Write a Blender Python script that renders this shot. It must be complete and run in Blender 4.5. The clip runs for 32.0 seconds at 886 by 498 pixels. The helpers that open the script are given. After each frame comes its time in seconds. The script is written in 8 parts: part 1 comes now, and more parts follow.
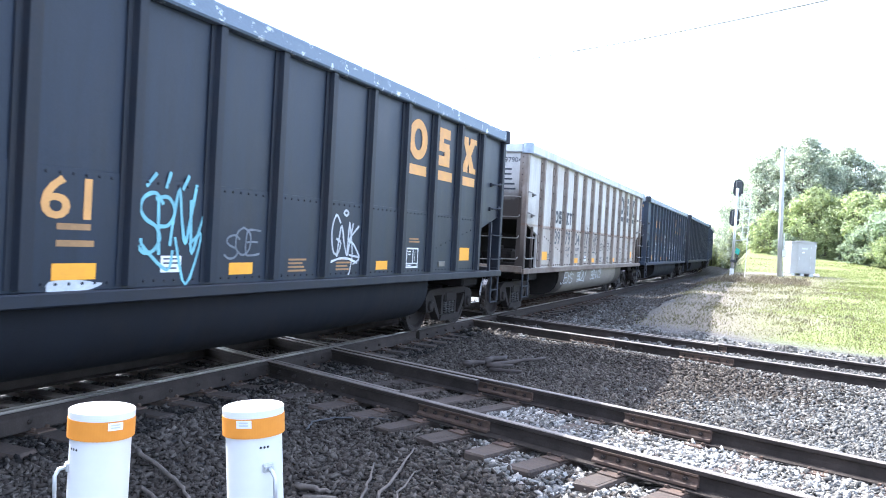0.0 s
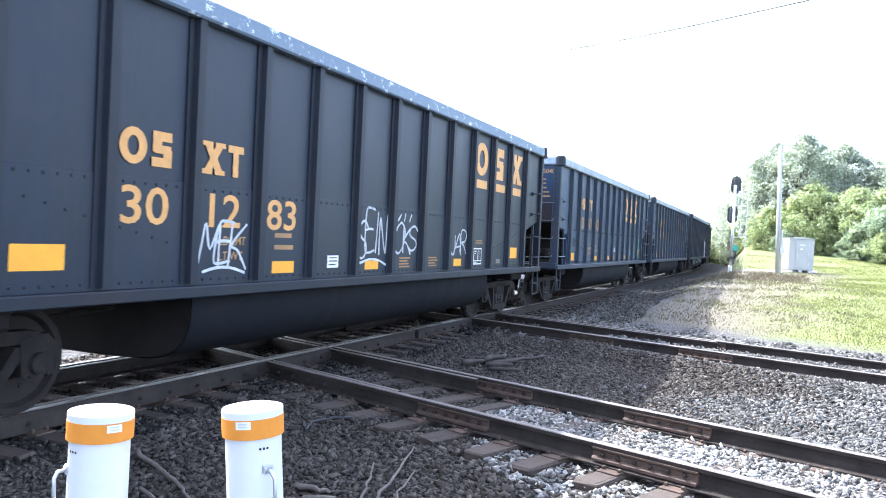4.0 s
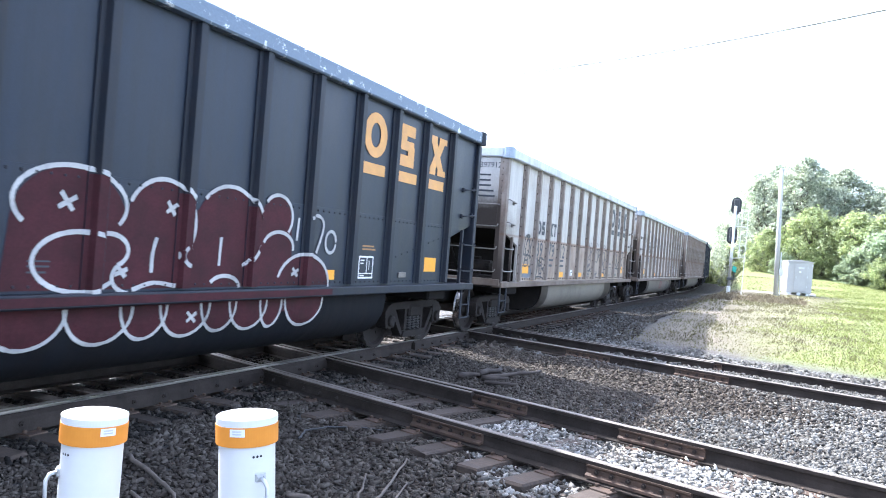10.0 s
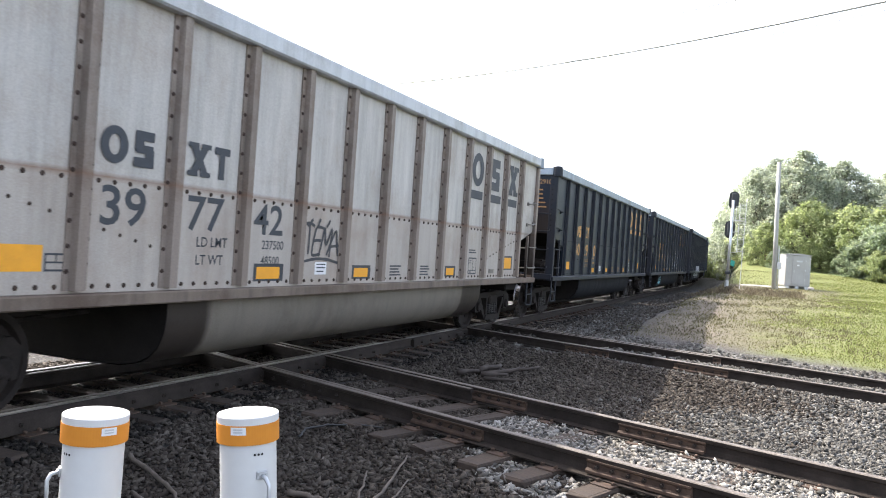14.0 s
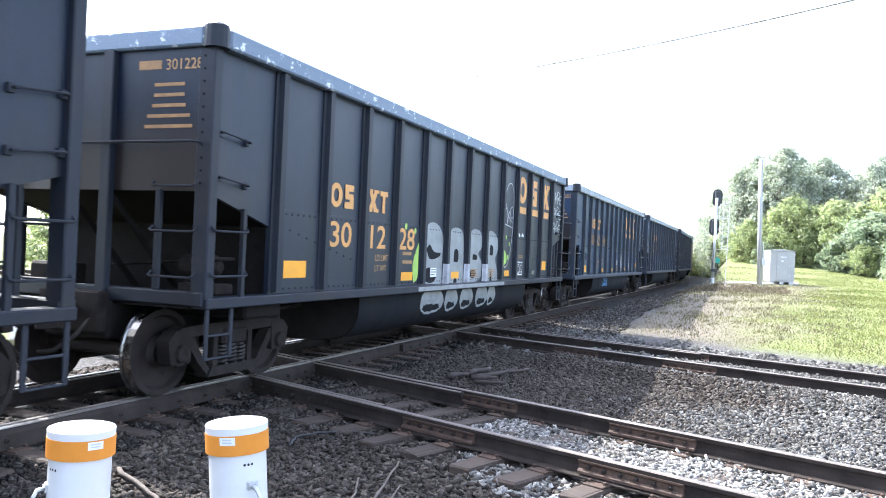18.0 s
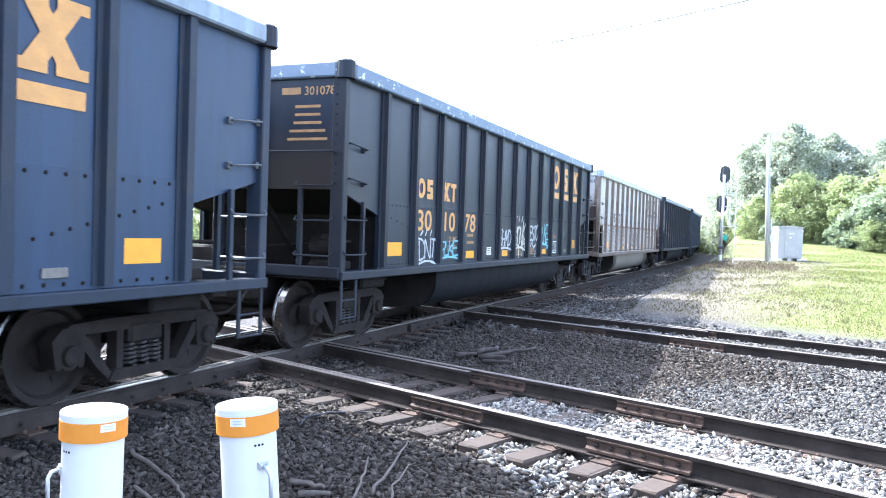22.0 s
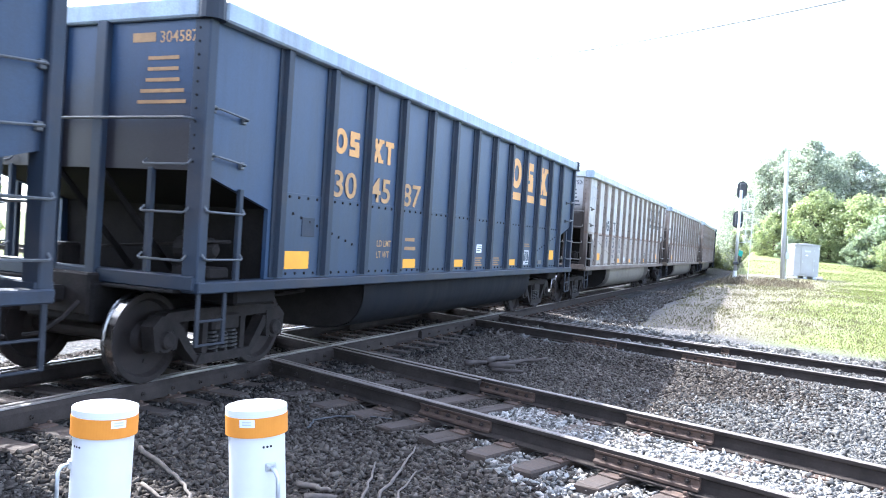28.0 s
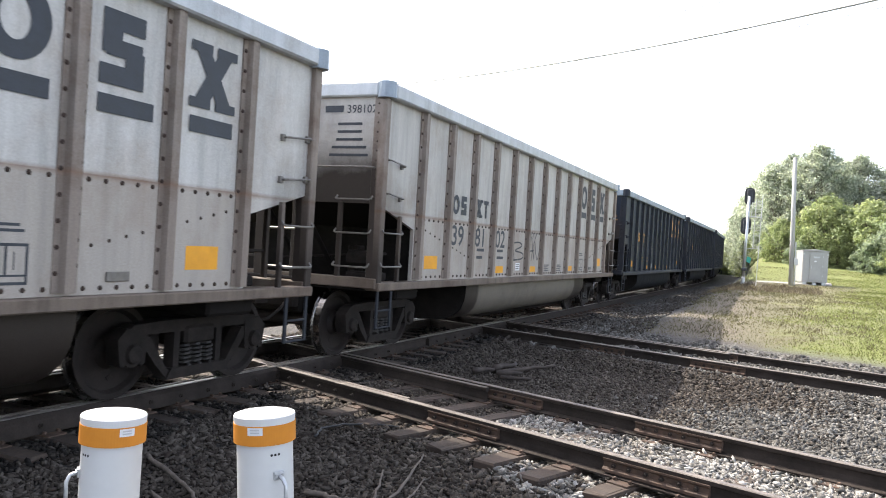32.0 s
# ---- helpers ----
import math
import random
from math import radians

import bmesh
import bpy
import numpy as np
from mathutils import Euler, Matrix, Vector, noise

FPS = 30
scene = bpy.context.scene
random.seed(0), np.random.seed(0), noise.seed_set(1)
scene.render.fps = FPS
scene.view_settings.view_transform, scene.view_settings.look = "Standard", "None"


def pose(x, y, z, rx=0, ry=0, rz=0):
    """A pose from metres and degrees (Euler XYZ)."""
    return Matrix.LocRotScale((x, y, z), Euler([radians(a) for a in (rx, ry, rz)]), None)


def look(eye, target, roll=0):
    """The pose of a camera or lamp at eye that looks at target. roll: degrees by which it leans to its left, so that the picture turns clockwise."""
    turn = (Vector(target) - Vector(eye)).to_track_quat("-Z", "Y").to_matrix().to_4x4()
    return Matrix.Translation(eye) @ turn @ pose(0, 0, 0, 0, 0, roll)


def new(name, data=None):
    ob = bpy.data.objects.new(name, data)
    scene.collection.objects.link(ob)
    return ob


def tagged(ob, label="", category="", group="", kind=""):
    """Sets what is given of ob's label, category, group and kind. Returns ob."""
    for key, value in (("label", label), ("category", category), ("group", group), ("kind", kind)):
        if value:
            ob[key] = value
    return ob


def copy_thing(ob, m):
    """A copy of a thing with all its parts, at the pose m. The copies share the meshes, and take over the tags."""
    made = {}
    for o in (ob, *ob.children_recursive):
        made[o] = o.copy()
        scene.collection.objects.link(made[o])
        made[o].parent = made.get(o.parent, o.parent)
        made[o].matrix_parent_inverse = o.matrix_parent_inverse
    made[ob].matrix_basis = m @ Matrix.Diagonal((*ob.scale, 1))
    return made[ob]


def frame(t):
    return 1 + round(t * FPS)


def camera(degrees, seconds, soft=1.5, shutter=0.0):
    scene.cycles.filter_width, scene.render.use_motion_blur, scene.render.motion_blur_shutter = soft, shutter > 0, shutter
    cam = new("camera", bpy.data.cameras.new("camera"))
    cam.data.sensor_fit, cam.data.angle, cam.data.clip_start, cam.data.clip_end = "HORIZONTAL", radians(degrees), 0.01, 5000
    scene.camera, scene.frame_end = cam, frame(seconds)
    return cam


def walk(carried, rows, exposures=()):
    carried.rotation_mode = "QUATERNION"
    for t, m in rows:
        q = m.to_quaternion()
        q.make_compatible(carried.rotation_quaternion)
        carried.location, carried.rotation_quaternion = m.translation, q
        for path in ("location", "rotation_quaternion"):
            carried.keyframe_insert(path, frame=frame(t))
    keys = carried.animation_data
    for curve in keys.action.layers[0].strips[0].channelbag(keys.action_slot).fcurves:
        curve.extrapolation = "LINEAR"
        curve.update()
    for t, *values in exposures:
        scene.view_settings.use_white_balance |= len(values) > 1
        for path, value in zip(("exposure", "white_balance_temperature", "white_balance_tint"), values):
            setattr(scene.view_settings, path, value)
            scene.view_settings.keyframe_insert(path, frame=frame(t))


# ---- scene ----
cam = camera(58.7, 32.0, soft=1.0, shutter=0.06)
ROWS = [
    (0.0, 0.008, -0.002, 1.640, 89.20, -3.05, 23.25),
    (0.5, 0.009, -0.004, 1.642, 89.17, -3.09, 23.21),
    (1.0, 0.005, 0.001, 1.642, 89.21, -2.99, 23.18),
    (1.5, 0.012, -0.008, 1.641, 89.22, -2.75, 23.09),
    (2.0, 0.010, -0.003, 1.644, 89.20, -2.66, 23.10),
    (2.5, 0.010, -0.005, 1.639, 89.28, -2.58, 23.15),
    (3.0, 0.008, -0.002, 1.639, 89.19, -2.64, 23.04),
    (3.5, 0.008, -0.001, 1.643, 89.13, -2.63, 23.09),
    (5.5, 0.002, 0.002, 1.641, 89.19, -2.88, 23.16),
    (6.0, 0.009, -0.005, 1.638, 89.42, -2.57, 23.05),
    (6.5, 0.002, 0.001, 1.643, 89.36, -2.81, 22.93),
    (7.0, 0.003, -0.002, 1.642, 89.66, -3.73, 23.54),
    (7.5, 0.005, -0.001, 1.646, 89.97, -3.83, 23.89),
    (8.0, -0.001, 0.004, 1.643, 89.88, -3.91, 23.14),
    (8.5, -0.000, 0.003, 1.642, 89.97, -3.99, 23.04),
    (9.0, -0.003, 0.005, 1.644, 89.74, -4.21, 23.28),
    (9.5, 0.003, -0.001, 1.647, 89.76, -4.43, 23.18),
    (10.0, 0.004, -0.002, 1.645, 89.99, -4.43, 23.07),
    (10.5, -0.008, 0.006, 1.644, 90.70, -5.58, 23.00),
    (11.0, 0.008, -0.008, 1.646, 90.92, -5.28, 23.19),
    (11.5, -0.002, 0.002, 1.643, 90.23, -4.55, 22.75),
    (12.0, 0.004, -0.004, 1.643, 90.02, -3.93, 22.67),
    (12.5, 0.005, -0.003, 1.645, 89.79, -3.86, 22.56),
    (13.0, 0.007, -0.006, 1.642, 89.78, -3.94, 22.71),
    (13.5, 0.003, -0.004, 1.644, 89.69, -3.95, 22.90),
    (14.0, 0.003, -0.004, 1.643, 89.78, -3.86, 22.94),
    (14.5, 0.003, -0.001, 1.643, 89.69, -3.98, 22.96),
    (16.5, 0.007, -0.003, 1.641, 89.21, -2.65, 22.39),
    (17.0, 0.009, -0.006, 1.642, 89.44, -2.11, 22.77),
    (17.5, 0.005, -0.001, 1.641, 90.20, -2.27, 22.39),
    (18.0, -0.003, 0.007, 1.640, 90.14, -2.49, 21.95),
    (18.5, 0.001, 0.001, 1.642, 90.05, -3.06, 22.13),
    (19.0, 0.010, -0.006, 1.641, 89.60, -3.09, 22.05),
    (19.5, 0.002, -0.001, 1.642, 88.90, -2.93, 22.55),
    (20.0, 0.007, -0.007, 1.643, 88.77, -3.11, 22.80),
    (20.5, 0.001, 0.001, 1.643, 88.62, -3.07, 22.91),
    (21.0, 0.002, -0.001, 1.644, 88.62, -3.12, 22.86),
    (21.5, 0.008, -0.005, 1.642, 88.76, -2.74, 22.86),
    (22.0, 0.000, 0.003, 1.642, 88.67, -1.88, 22.44),
    (22.5, 0.008, -0.003, 1.643, 90.16, -1.35, 22.61),
    (23.0, 0.005, -0.002, 1.641, 89.29, -2.22, 22.28),
    (23.5, 0.005, -0.005, 1.644, 88.88, -2.85, 22.78),
    (24.0, 0.003, -0.004, 1.644, 88.93, -3.04, 22.78),
    (24.5, 0.005, -0.004, 1.642, 88.94, -3.07, 22.90),
    (25.0, 0.006, -0.004, 1.645, 88.92, -3.28, 23.12),
    (25.5, -0.000, 0.000, 1.642, 88.95, -3.37, 23.07),
    (27.5, 0.007, -0.005, 1.644, 89.17, -3.47, 23.36),
    (28.0, -0.000, -0.000, 1.644, 89.13, -3.60, 23.45),
    (28.5, 0.006, -0.004, 1.646, 89.19, -3.43, 23.46),
    (29.0, 0.005, -0.003, 1.643, 89.25, -3.29, 23.39),
    (29.5, 0.004, -0.003, 1.644, 89.27, -3.54, 23.46),
    (30.0, 0.010, -0.011, 1.644, 89.31, -3.47, 23.44),
    (30.5, 0.006, -0.006, 1.647, 89.25, -3.43, 23.52),
    (31.0, 0.005, -0.006, 1.643, 89.33, -3.34, 23.51),
    (31.5, 0.002, -0.003, 1.645, 89.44, -3.41, 23.59),
    (32.0, -0.001, 0.000, 1.644, 89.63, -3.39, 23.96),
]
# the picture brightens a little under the dark wagons and darkens under the pale ones
EXPOSURES = [(0.0, 0.05), (0.4, 0.0), (1.1, -0.22), (1.7, -0.40), (2.3, -0.28), (3.0, 0.0), (5.6, 0.08), (6.2, 0.10), (7.0, 0.08), (8.0, 0.0), (9.6, 0.03), (10.4, -0.1), (11.2, -0.52), (13.0, -0.54), (13.8, -0.48),
             (14.6, -0.36), (16.6, 0.02), (17.4, 0.0), (19.0, -0.12), (19.8, 0.04), (22.0, 0.10), (23.2, 0.05), (24.0, -0.28), (24.6, -0.26), (25.3, 0.02), (26.5, 0.02), (28.0, 0.10), (28.6, 0.0), (29.2, -0.1), (30.0, -0.42), (32.0, -0.50)]
BASE_STOPS, KELVIN = 3.10, 6500
walk(cam, [(t, pose(x, y, z, rx, ry, rz)) for t, x, y, z, rx, ry, rz in ROWS], [(t, BASE_STOPS + 1.65 * e, KELVIN - 1900 * (e + 0.38), 10) for t, e in EXPOSURES])

# ---- light ----
SUN_AZ = (-0.94, 0.34)      # horizontal way towards the sun
SUN_EL = radians(46.5)
world = bpy.data.worlds.new("sky")
scene.world = world
world.use_nodes = True
wn = world.node_tree.nodes
sky = wn.new("ShaderNodeTexSky")
sky.sky_type, sky.sun_disc = "NISHITA", False
sky.sun_elevation, sky.sun_rotation = SUN_EL, math.atan2(SUN_AZ[0], SUN_AZ[1])
sky.air_density, sky.dust_density, sky.ozone_density = 0.7, 2.5, 0.6
wn["Background"].inputs["Strength"].default_value = 0.15
haze = wn.new("ShaderNodeHueSaturation")      # a milky, hazy sky
haze.inputs["Saturation"].default_value = 0.62
world.node_tree.links.new(sky.outputs[0], haze.inputs["Color"])
world.node_tree.links.new(haze.outputs[0], wn["Background"].inputs["Color"])
sun_data = bpy.data.lights.new("sun", "SUN")
sun_data.energy, sun_data.angle, sun_data.color = 1.85, radians(0.6), (1.0, 0.95, 0.87)
sun = new("sun", sun_data)
sun.matrix_world = look((SUN_AZ[0] * 50, SUN_AZ[1] * 50, 53), (0, 0, 0))


# ---- materials ----
def node_mat(name):
    m = bpy.data.materials.new(name)
    m.use_nodes = True
    nt = m.node_tree
    return m, nt, nt.nodes["Principled BSDF"]


def noise_tex(nt, scale, detail=5.0, rough=0.6, stretch=(1, 1, 1), coord="Object"):
    tc = nt.nodes.new("ShaderNodeTexCoord")
    mp = nt.nodes.new("ShaderNodeMapping")
    mp.inputs["Scale"].default_value = stretch
    n = nt.nodes.new("ShaderNodeTexNoise")
    n.inputs["Scale"].default_value, n.inputs["Detail"].default_value, n.inputs["Roughness"].default_value = scale, detail, rough
    nt.links.new(tc.outputs[coord], mp.inputs["Vector"])
    nt.links.new(mp.outputs[0], n.inputs["Vector"])
    return n.outputs["Fac"]


def ramp(nt, fac, stops):
    r = nt.nodes.new("ShaderNodeValToRGB")
    els = r.color_ramp.elements
    while len(els) < len(stops):
        els.new(0.5)
    for e, (p, c) in zip(els, stops):
        e.position, e.color = p, (*c, 1) if len(c) == 3 else c
    nt.links.new(fac, r.inputs[0])
    return r.outputs["Color"]


def mix(nt, fac, a, b, kind="MIX"):
    n = nt.nodes.new("ShaderNodeMix")
    n.data_type, n.blend_type = "RGBA", kind
    for sock, v in ((n.inputs[0], fac), (n.inputs[6], a), (n.inputs[7], b)):
        if isinstance(v, (int, float)):
            sock.default_value = v
        elif isinstance(v, tuple):
            sock.default_value = (*v, 1)
        else:
            nt.links.new(v, sock)
    return n.outputs[2]


def math_node(nt, op, a, b=0.0, clamp=False):
    n = nt.nodes.new("ShaderNodeMath")
    n.operation, n.use_clamp = op, clamp
    for sock, v in ((n.inputs[0], a), (n.inputs[1], b)):
        if isinstance(v, (int, float)):
            sock.default_value = v
        else:
            nt.links.new(v, sock)
    return n.outputs[0]


def bump(nt, bsdf, fac, strength, distance=0.01):
    b = nt.nodes.new("ShaderNodeBump")
    b.inputs["Strength"].default_value, b.inputs["Distance"].default_value = strength, distance
    nt.links.new(fac, b.inputs["Height"])
    nt.links.new(b.outputs[0], bsdf.inputs["Normal"])


def plain(name, col, rough=0.6, metal=0.0, vary=0.25, scale=6.0, fine=60.0, bumpy=0.15, stretch=(1, 1, 1), per_object=0.0, gloss=0.5):
    """A surface with stains at a large scale and grain at a small one."""
    m, nt, b = node_mat(name)
    big = noise_tex(nt, scale, 5, 0.6, stretch)
    small = noise_tex(nt, fine, 3, 0.6)
    lo, hi = tuple(c * (1 - vary) for c in col), tuple(min(1, c * (1 + vary)) for c in col)
    c = ramp(nt, big, [(0.3, lo), (0.7, hi)])
    c = mix(nt, 0.5 * vary, c, ramp(nt, small, [(0.35, (0.25, 0.25, 0.25)), (0.65, (0.75, 0.75, 0.75))]), "OVERLAY")
    if per_object:
        oi = nt.nodes.new("ShaderNodeObjectInfo")
        c = mix(nt, 1.0, c, ramp(nt, oi.outputs["Random"], [(0.0, (1 - per_object,) * 3), (1.0, (1.0, 1.0, 1.0))]), "MULTIPLY")
    nt.links.new(c, b.inputs["Base Color"])
    b.inputs["Metallic"].default_value = metal
    b.inputs["Specular IOR Level"].default_value = gloss
    nt.links.new(ramp(nt, big, [(0.2, (rough * 0.8,) * 3), (0.8, (min(1, rough * 1.2),) * 3)]), b.inputs["Roughness"])
    bump(nt, b, small, bumpy, 0.004)
    return m


def wagon_paint(name, col, streak, rust, rust_amount, rough, metal=0.0, soot_shade=0.0, soot_shade_from=6.55, gloss=0.3):
    """Weathered wagon side: pale and dark streaks that run down, rust blotches, and sooty dark low on the ends, which
    on the tub is painted shade.
    """
    m, nt, b = node_mat(name)
    run = noise_tex(nt, 2.2, 6, 0.65, (1.0, 2.4, 0.25))
    blot = noise_tex(nt, 1.1, 7, 0.7)
    grain = noise_tex(nt, 70, 3, 0.6)
    c = ramp(nt, run, [(0.28, tuple(v * (1 - streak) for v in col)), (0.5, col), (0.75, tuple(min(1, v * (1 + streak)) for v in col))])
    c = mix(nt, math_node(nt, "MULTIPLY", ramp(nt, blot, [(0.48, (0, 0, 0)), (0.72, (1, 1, 1))]), rust_amount), c, rust)
    if soot_shade:
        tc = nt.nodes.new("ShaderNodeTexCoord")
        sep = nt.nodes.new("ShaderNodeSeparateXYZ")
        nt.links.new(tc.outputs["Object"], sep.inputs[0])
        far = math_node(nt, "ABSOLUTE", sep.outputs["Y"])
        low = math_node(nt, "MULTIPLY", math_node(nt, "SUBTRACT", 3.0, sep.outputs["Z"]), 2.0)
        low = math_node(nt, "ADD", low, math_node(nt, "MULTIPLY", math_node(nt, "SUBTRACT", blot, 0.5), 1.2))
        near_end = math_node(nt, "MULTIPLY", math_node(nt, "SUBTRACT", far, soot_shade_from), 2.2, True)
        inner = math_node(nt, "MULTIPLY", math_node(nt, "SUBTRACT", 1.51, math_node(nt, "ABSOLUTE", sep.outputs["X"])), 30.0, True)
        end_dark = math_node(nt, "MULTIPLY", math_node(nt, "MULTIPLY", low, near_end, True), math_node(nt, "ADD", math_node(nt, "MULTIPLY", math_node(nt, "SUBTRACT", 2.55, sep.outputs["Z"]), 0.8, True), inner, True), True)
        # rust that weeps from the lap seam, and a tan film on the lower sheet
        if metal:
            seam = math_node(nt, "SUBTRACT", 1.0, math_node(nt, "MULTIPLY", math_node(nt, "ABSOLUTE", math_node(nt, "SUBTRACT", sep.outputs["Z"], 2.02)), 24.0), True)
            c = mix(nt, math_node(nt, "MULTIPLY", seam, math_node(nt, "MULTIPLY", blot, 1.3), True), c, (0.19, 0.105, 0.062))
            film = math_node(nt, "MULTIPLY", math_node(nt, "SUBTRACT", 2.03, sep.outputs["Z"]), 40.0, True)
            c = mix(nt, math_node(nt, "MULTIPLY", film, math_node(nt, "MULTIPLY", run, 0.7)), c, tuple(0.6 * a + 0.5 * q for a, q in zip(col, rust)))
        c = mix(nt, math_node(nt, "MULTIPLY", end_dark, soot_shade), c, (0.030, 0.022, 0.018))
    c = mix(nt, 0.15, c, ramp(nt, grain, [(0.35, (0.2, 0.2, 0.2)), (0.65, (0.8, 0.8, 0.8))]), "OVERLAY")
    oi = nt.nodes.new("ShaderNodeObjectInfo")
    c = mix(nt, 1.0, c, ramp(nt, oi.outputs["Random"], [(0.0, (0.86, 0.84, 0.82)), (1.0, (1.0, 1.0, 1.0))]), "MULTIPLY")
    nt.links.new(c, b.inputs["Base Color"])
    b.inputs["Metallic"].default_value = metal
    b.inputs["Specular IOR Level"].default_value = gloss
    nt.links.new(ramp(nt, run, [(0.2, (rough * 0.85,) * 3), (0.8, (min(1, rough * 1.2),) * 3)]), b.inputs["Roughness"])
    bump(nt, b, math_node(nt, "ADD", grain, math_node(nt, "MULTIPLY", blot, 6.0)), 0.12, 0.006)
    return m


def flaked(name, under, paint, level):
    """Paint that has come off in patches."""
    m, nt, b = node_mat(name)
    n = noise_tex(nt, 5.5, 8, 0.75, (1, 1, 1.3))
    grain = noise_tex(nt, 60, 3)
    f = ramp(nt, n, [(level, (0, 0, 0)), (level + 0.03, (1, 1, 1))])
    c = mix(nt, f, paint, under)
    c = mix(nt, 0.2, c, ramp(nt, grain, [(0.3, (0.2, 0.2, 0.2)), (0.7, (0.8, 0.8, 0.8))]), "OVERLAY")
    nt.links.new(c, b.inputs["Base Color"])
    b.inputs["Roughness"].default_value = 0.6
    bump(nt, b, f, 0.3, 0.004)
    return m


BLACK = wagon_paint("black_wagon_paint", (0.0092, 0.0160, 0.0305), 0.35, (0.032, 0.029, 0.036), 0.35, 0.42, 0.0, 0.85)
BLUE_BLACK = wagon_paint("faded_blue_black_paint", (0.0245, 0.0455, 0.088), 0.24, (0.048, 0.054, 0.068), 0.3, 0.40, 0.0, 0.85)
# tub under the body: grime and shade are both put into this darker black
BLACK_TUB = wagon_paint("dusty_shaded_black_tub", (0.008, 0.009, 0.012), 0.3, (0.016, 0.013, 0.012), 0.6, 0.75, gloss=0.15)
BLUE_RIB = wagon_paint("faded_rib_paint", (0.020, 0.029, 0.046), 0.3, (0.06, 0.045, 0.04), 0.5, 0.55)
RIVET_BROWN = plain("rust_brown_rivets", (0.050, 0.034, 0.027), 0.75, 0.0, 0.3, 9, 60, 0.1, gloss=0.2)
# near-black grimy steel; tub ends and end braces carry painted shade in it
SHADE_SOOT = plain("sooty_shade_black_steel", (0.015, 0.013, 0.012), 0.9, 0.0, 0.4, 3, 40, 0.2, gloss=0.1)
BLACK_RIB = wagon_paint("black_rib_paint", (0.013, 0.017, 0.026), 0.3, (0.032, 0.023, 0.020), 0.5, 0.55)
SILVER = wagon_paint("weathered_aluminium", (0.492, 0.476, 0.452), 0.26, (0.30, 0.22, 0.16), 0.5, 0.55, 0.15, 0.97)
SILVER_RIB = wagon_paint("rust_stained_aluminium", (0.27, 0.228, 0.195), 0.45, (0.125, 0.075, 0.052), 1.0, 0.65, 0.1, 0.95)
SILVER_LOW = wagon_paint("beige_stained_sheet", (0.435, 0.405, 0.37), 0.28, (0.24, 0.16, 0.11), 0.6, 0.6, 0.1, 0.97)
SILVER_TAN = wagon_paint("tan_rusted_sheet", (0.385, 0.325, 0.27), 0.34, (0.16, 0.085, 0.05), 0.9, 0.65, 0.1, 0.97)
SILVER_SILL = wagon_paint("brown_sill_steel", (0.17, 0.135, 0.108), 0.4, (0.08, 0.05, 0.036), 0.9, 0.7)
BLUE_BAR = plain("worn_grey_grab_iron", (0.085, 0.088, 0.092), 0.5, 0.3, 0.3, 9, 60, 0.1)
# dusty, with the shade below the body and at the tub ends painted in
SILVER_TUB = wagon_paint("dusty_shaded_aluminium_tub", (0.205, 0.183, 0.155), 0.3, (0.085, 0.068, 0.055), 0.9, 0.55, 0.15, 0.95, 3.35)
CAP_STEEL = wagon_paint("blue_grey_top_chord", (0.30, 0.35, 0.40), 0.3, (0.14, 0.12, 0.11), 0.5, 0.5)
CAP_FLAKED = flaked("flaking_top_chord", (0.62, 0.65, 0.67), (0.14, 0.18, 0.235), 0.578)
CAP_PALE = wagon_paint("pale_aluminium_chord", (0.50, 0.52, 0.54), 0.2, (0.2, 0.16, 0.13), 0.5, 0.5, 0.2)
GEAR = plain("grimy_cast_steel", (0.022, 0.018, 0.016), 0.8, 0.0, 0.5, 5, 50, 0.3, gloss=0.15)
SPRING = plain("spring_steel", (0.035, 0.031, 0.029), 0.65, 0.1, 0.3, 9, 60, 0.1)
WHEEL = plain("dark_wheel_steel", (0.022, 0.017, 0.015), 0.7, 0.0, 0.4, 6, 60, 0.2, gloss=0.2)
TREAD = plain("polished_tread_steel", (0.22, 0.21, 0.205), 0.26, 1.0, 0.2, 9, 80, 0.05)
PIPE = plain("worn_grab_iron", (0.17, 0.155, 0.14), 0.5, 0.4, 0.3, 9, 60, 0.1)
DARK_PIPE = plain("dark_grab_iron", (0.026, 0.028, 0.034), 0.7, 0.0, 0.3, 9, 60, 0.1, gloss=0.2)
RUST = plain("rusty_rail_steel", (0.035, 0.028, 0.024), 0.85, 0.0, 0.4, 4, 60, 0.35, gloss=0.15)
POLISHED = plain("worn_rail_head", (0.24, 0.22, 0.20), 0.42, 0.7, 0.25, 3, 50, 0.08, (0.2, 1, 1))
DULL_HEAD = plain("dull_rail_head", (0.130, 0.108, 0.092), 0.6, 0.0, 0.35, 5, 60, 0.15, gloss=0.35)
PLATE = plain("rusty_tie_plate", (0.085, 0.052, 0.036), 0.85, 0.0, 0.4, 7, 60, 0.35, per_object=0.3)
WOOD = plain("weathered_tie_wood", (0.060, 0.042, 0.031), 0.9, 0.0, 0.5, 5, 40, 0.6, (0.6, 6, 6), per_object=0.4)
YELLOW = plain("yellow_reflector", (0.76, 0.33, 0.012), 0.45, 0.0, 0.12, 4, 60, 0.05)
ORANGE = plain("faded_orange_stencil", (0.58, 0.29, 0.085), 0.6, 0.0, 0.15, 5, 60, 0.05)
DULL_ORANGE = plain("dull_orange_stencil", (0.38, 0.215, 0.085), 0.65, 0.0, 0.3, 5, 60, 0.05)
FADED = plain("worn_orange_stencil", (0.30, 0.165, 0.065), 0.65, 0.0, 0.3, 5, 60, 0.05)
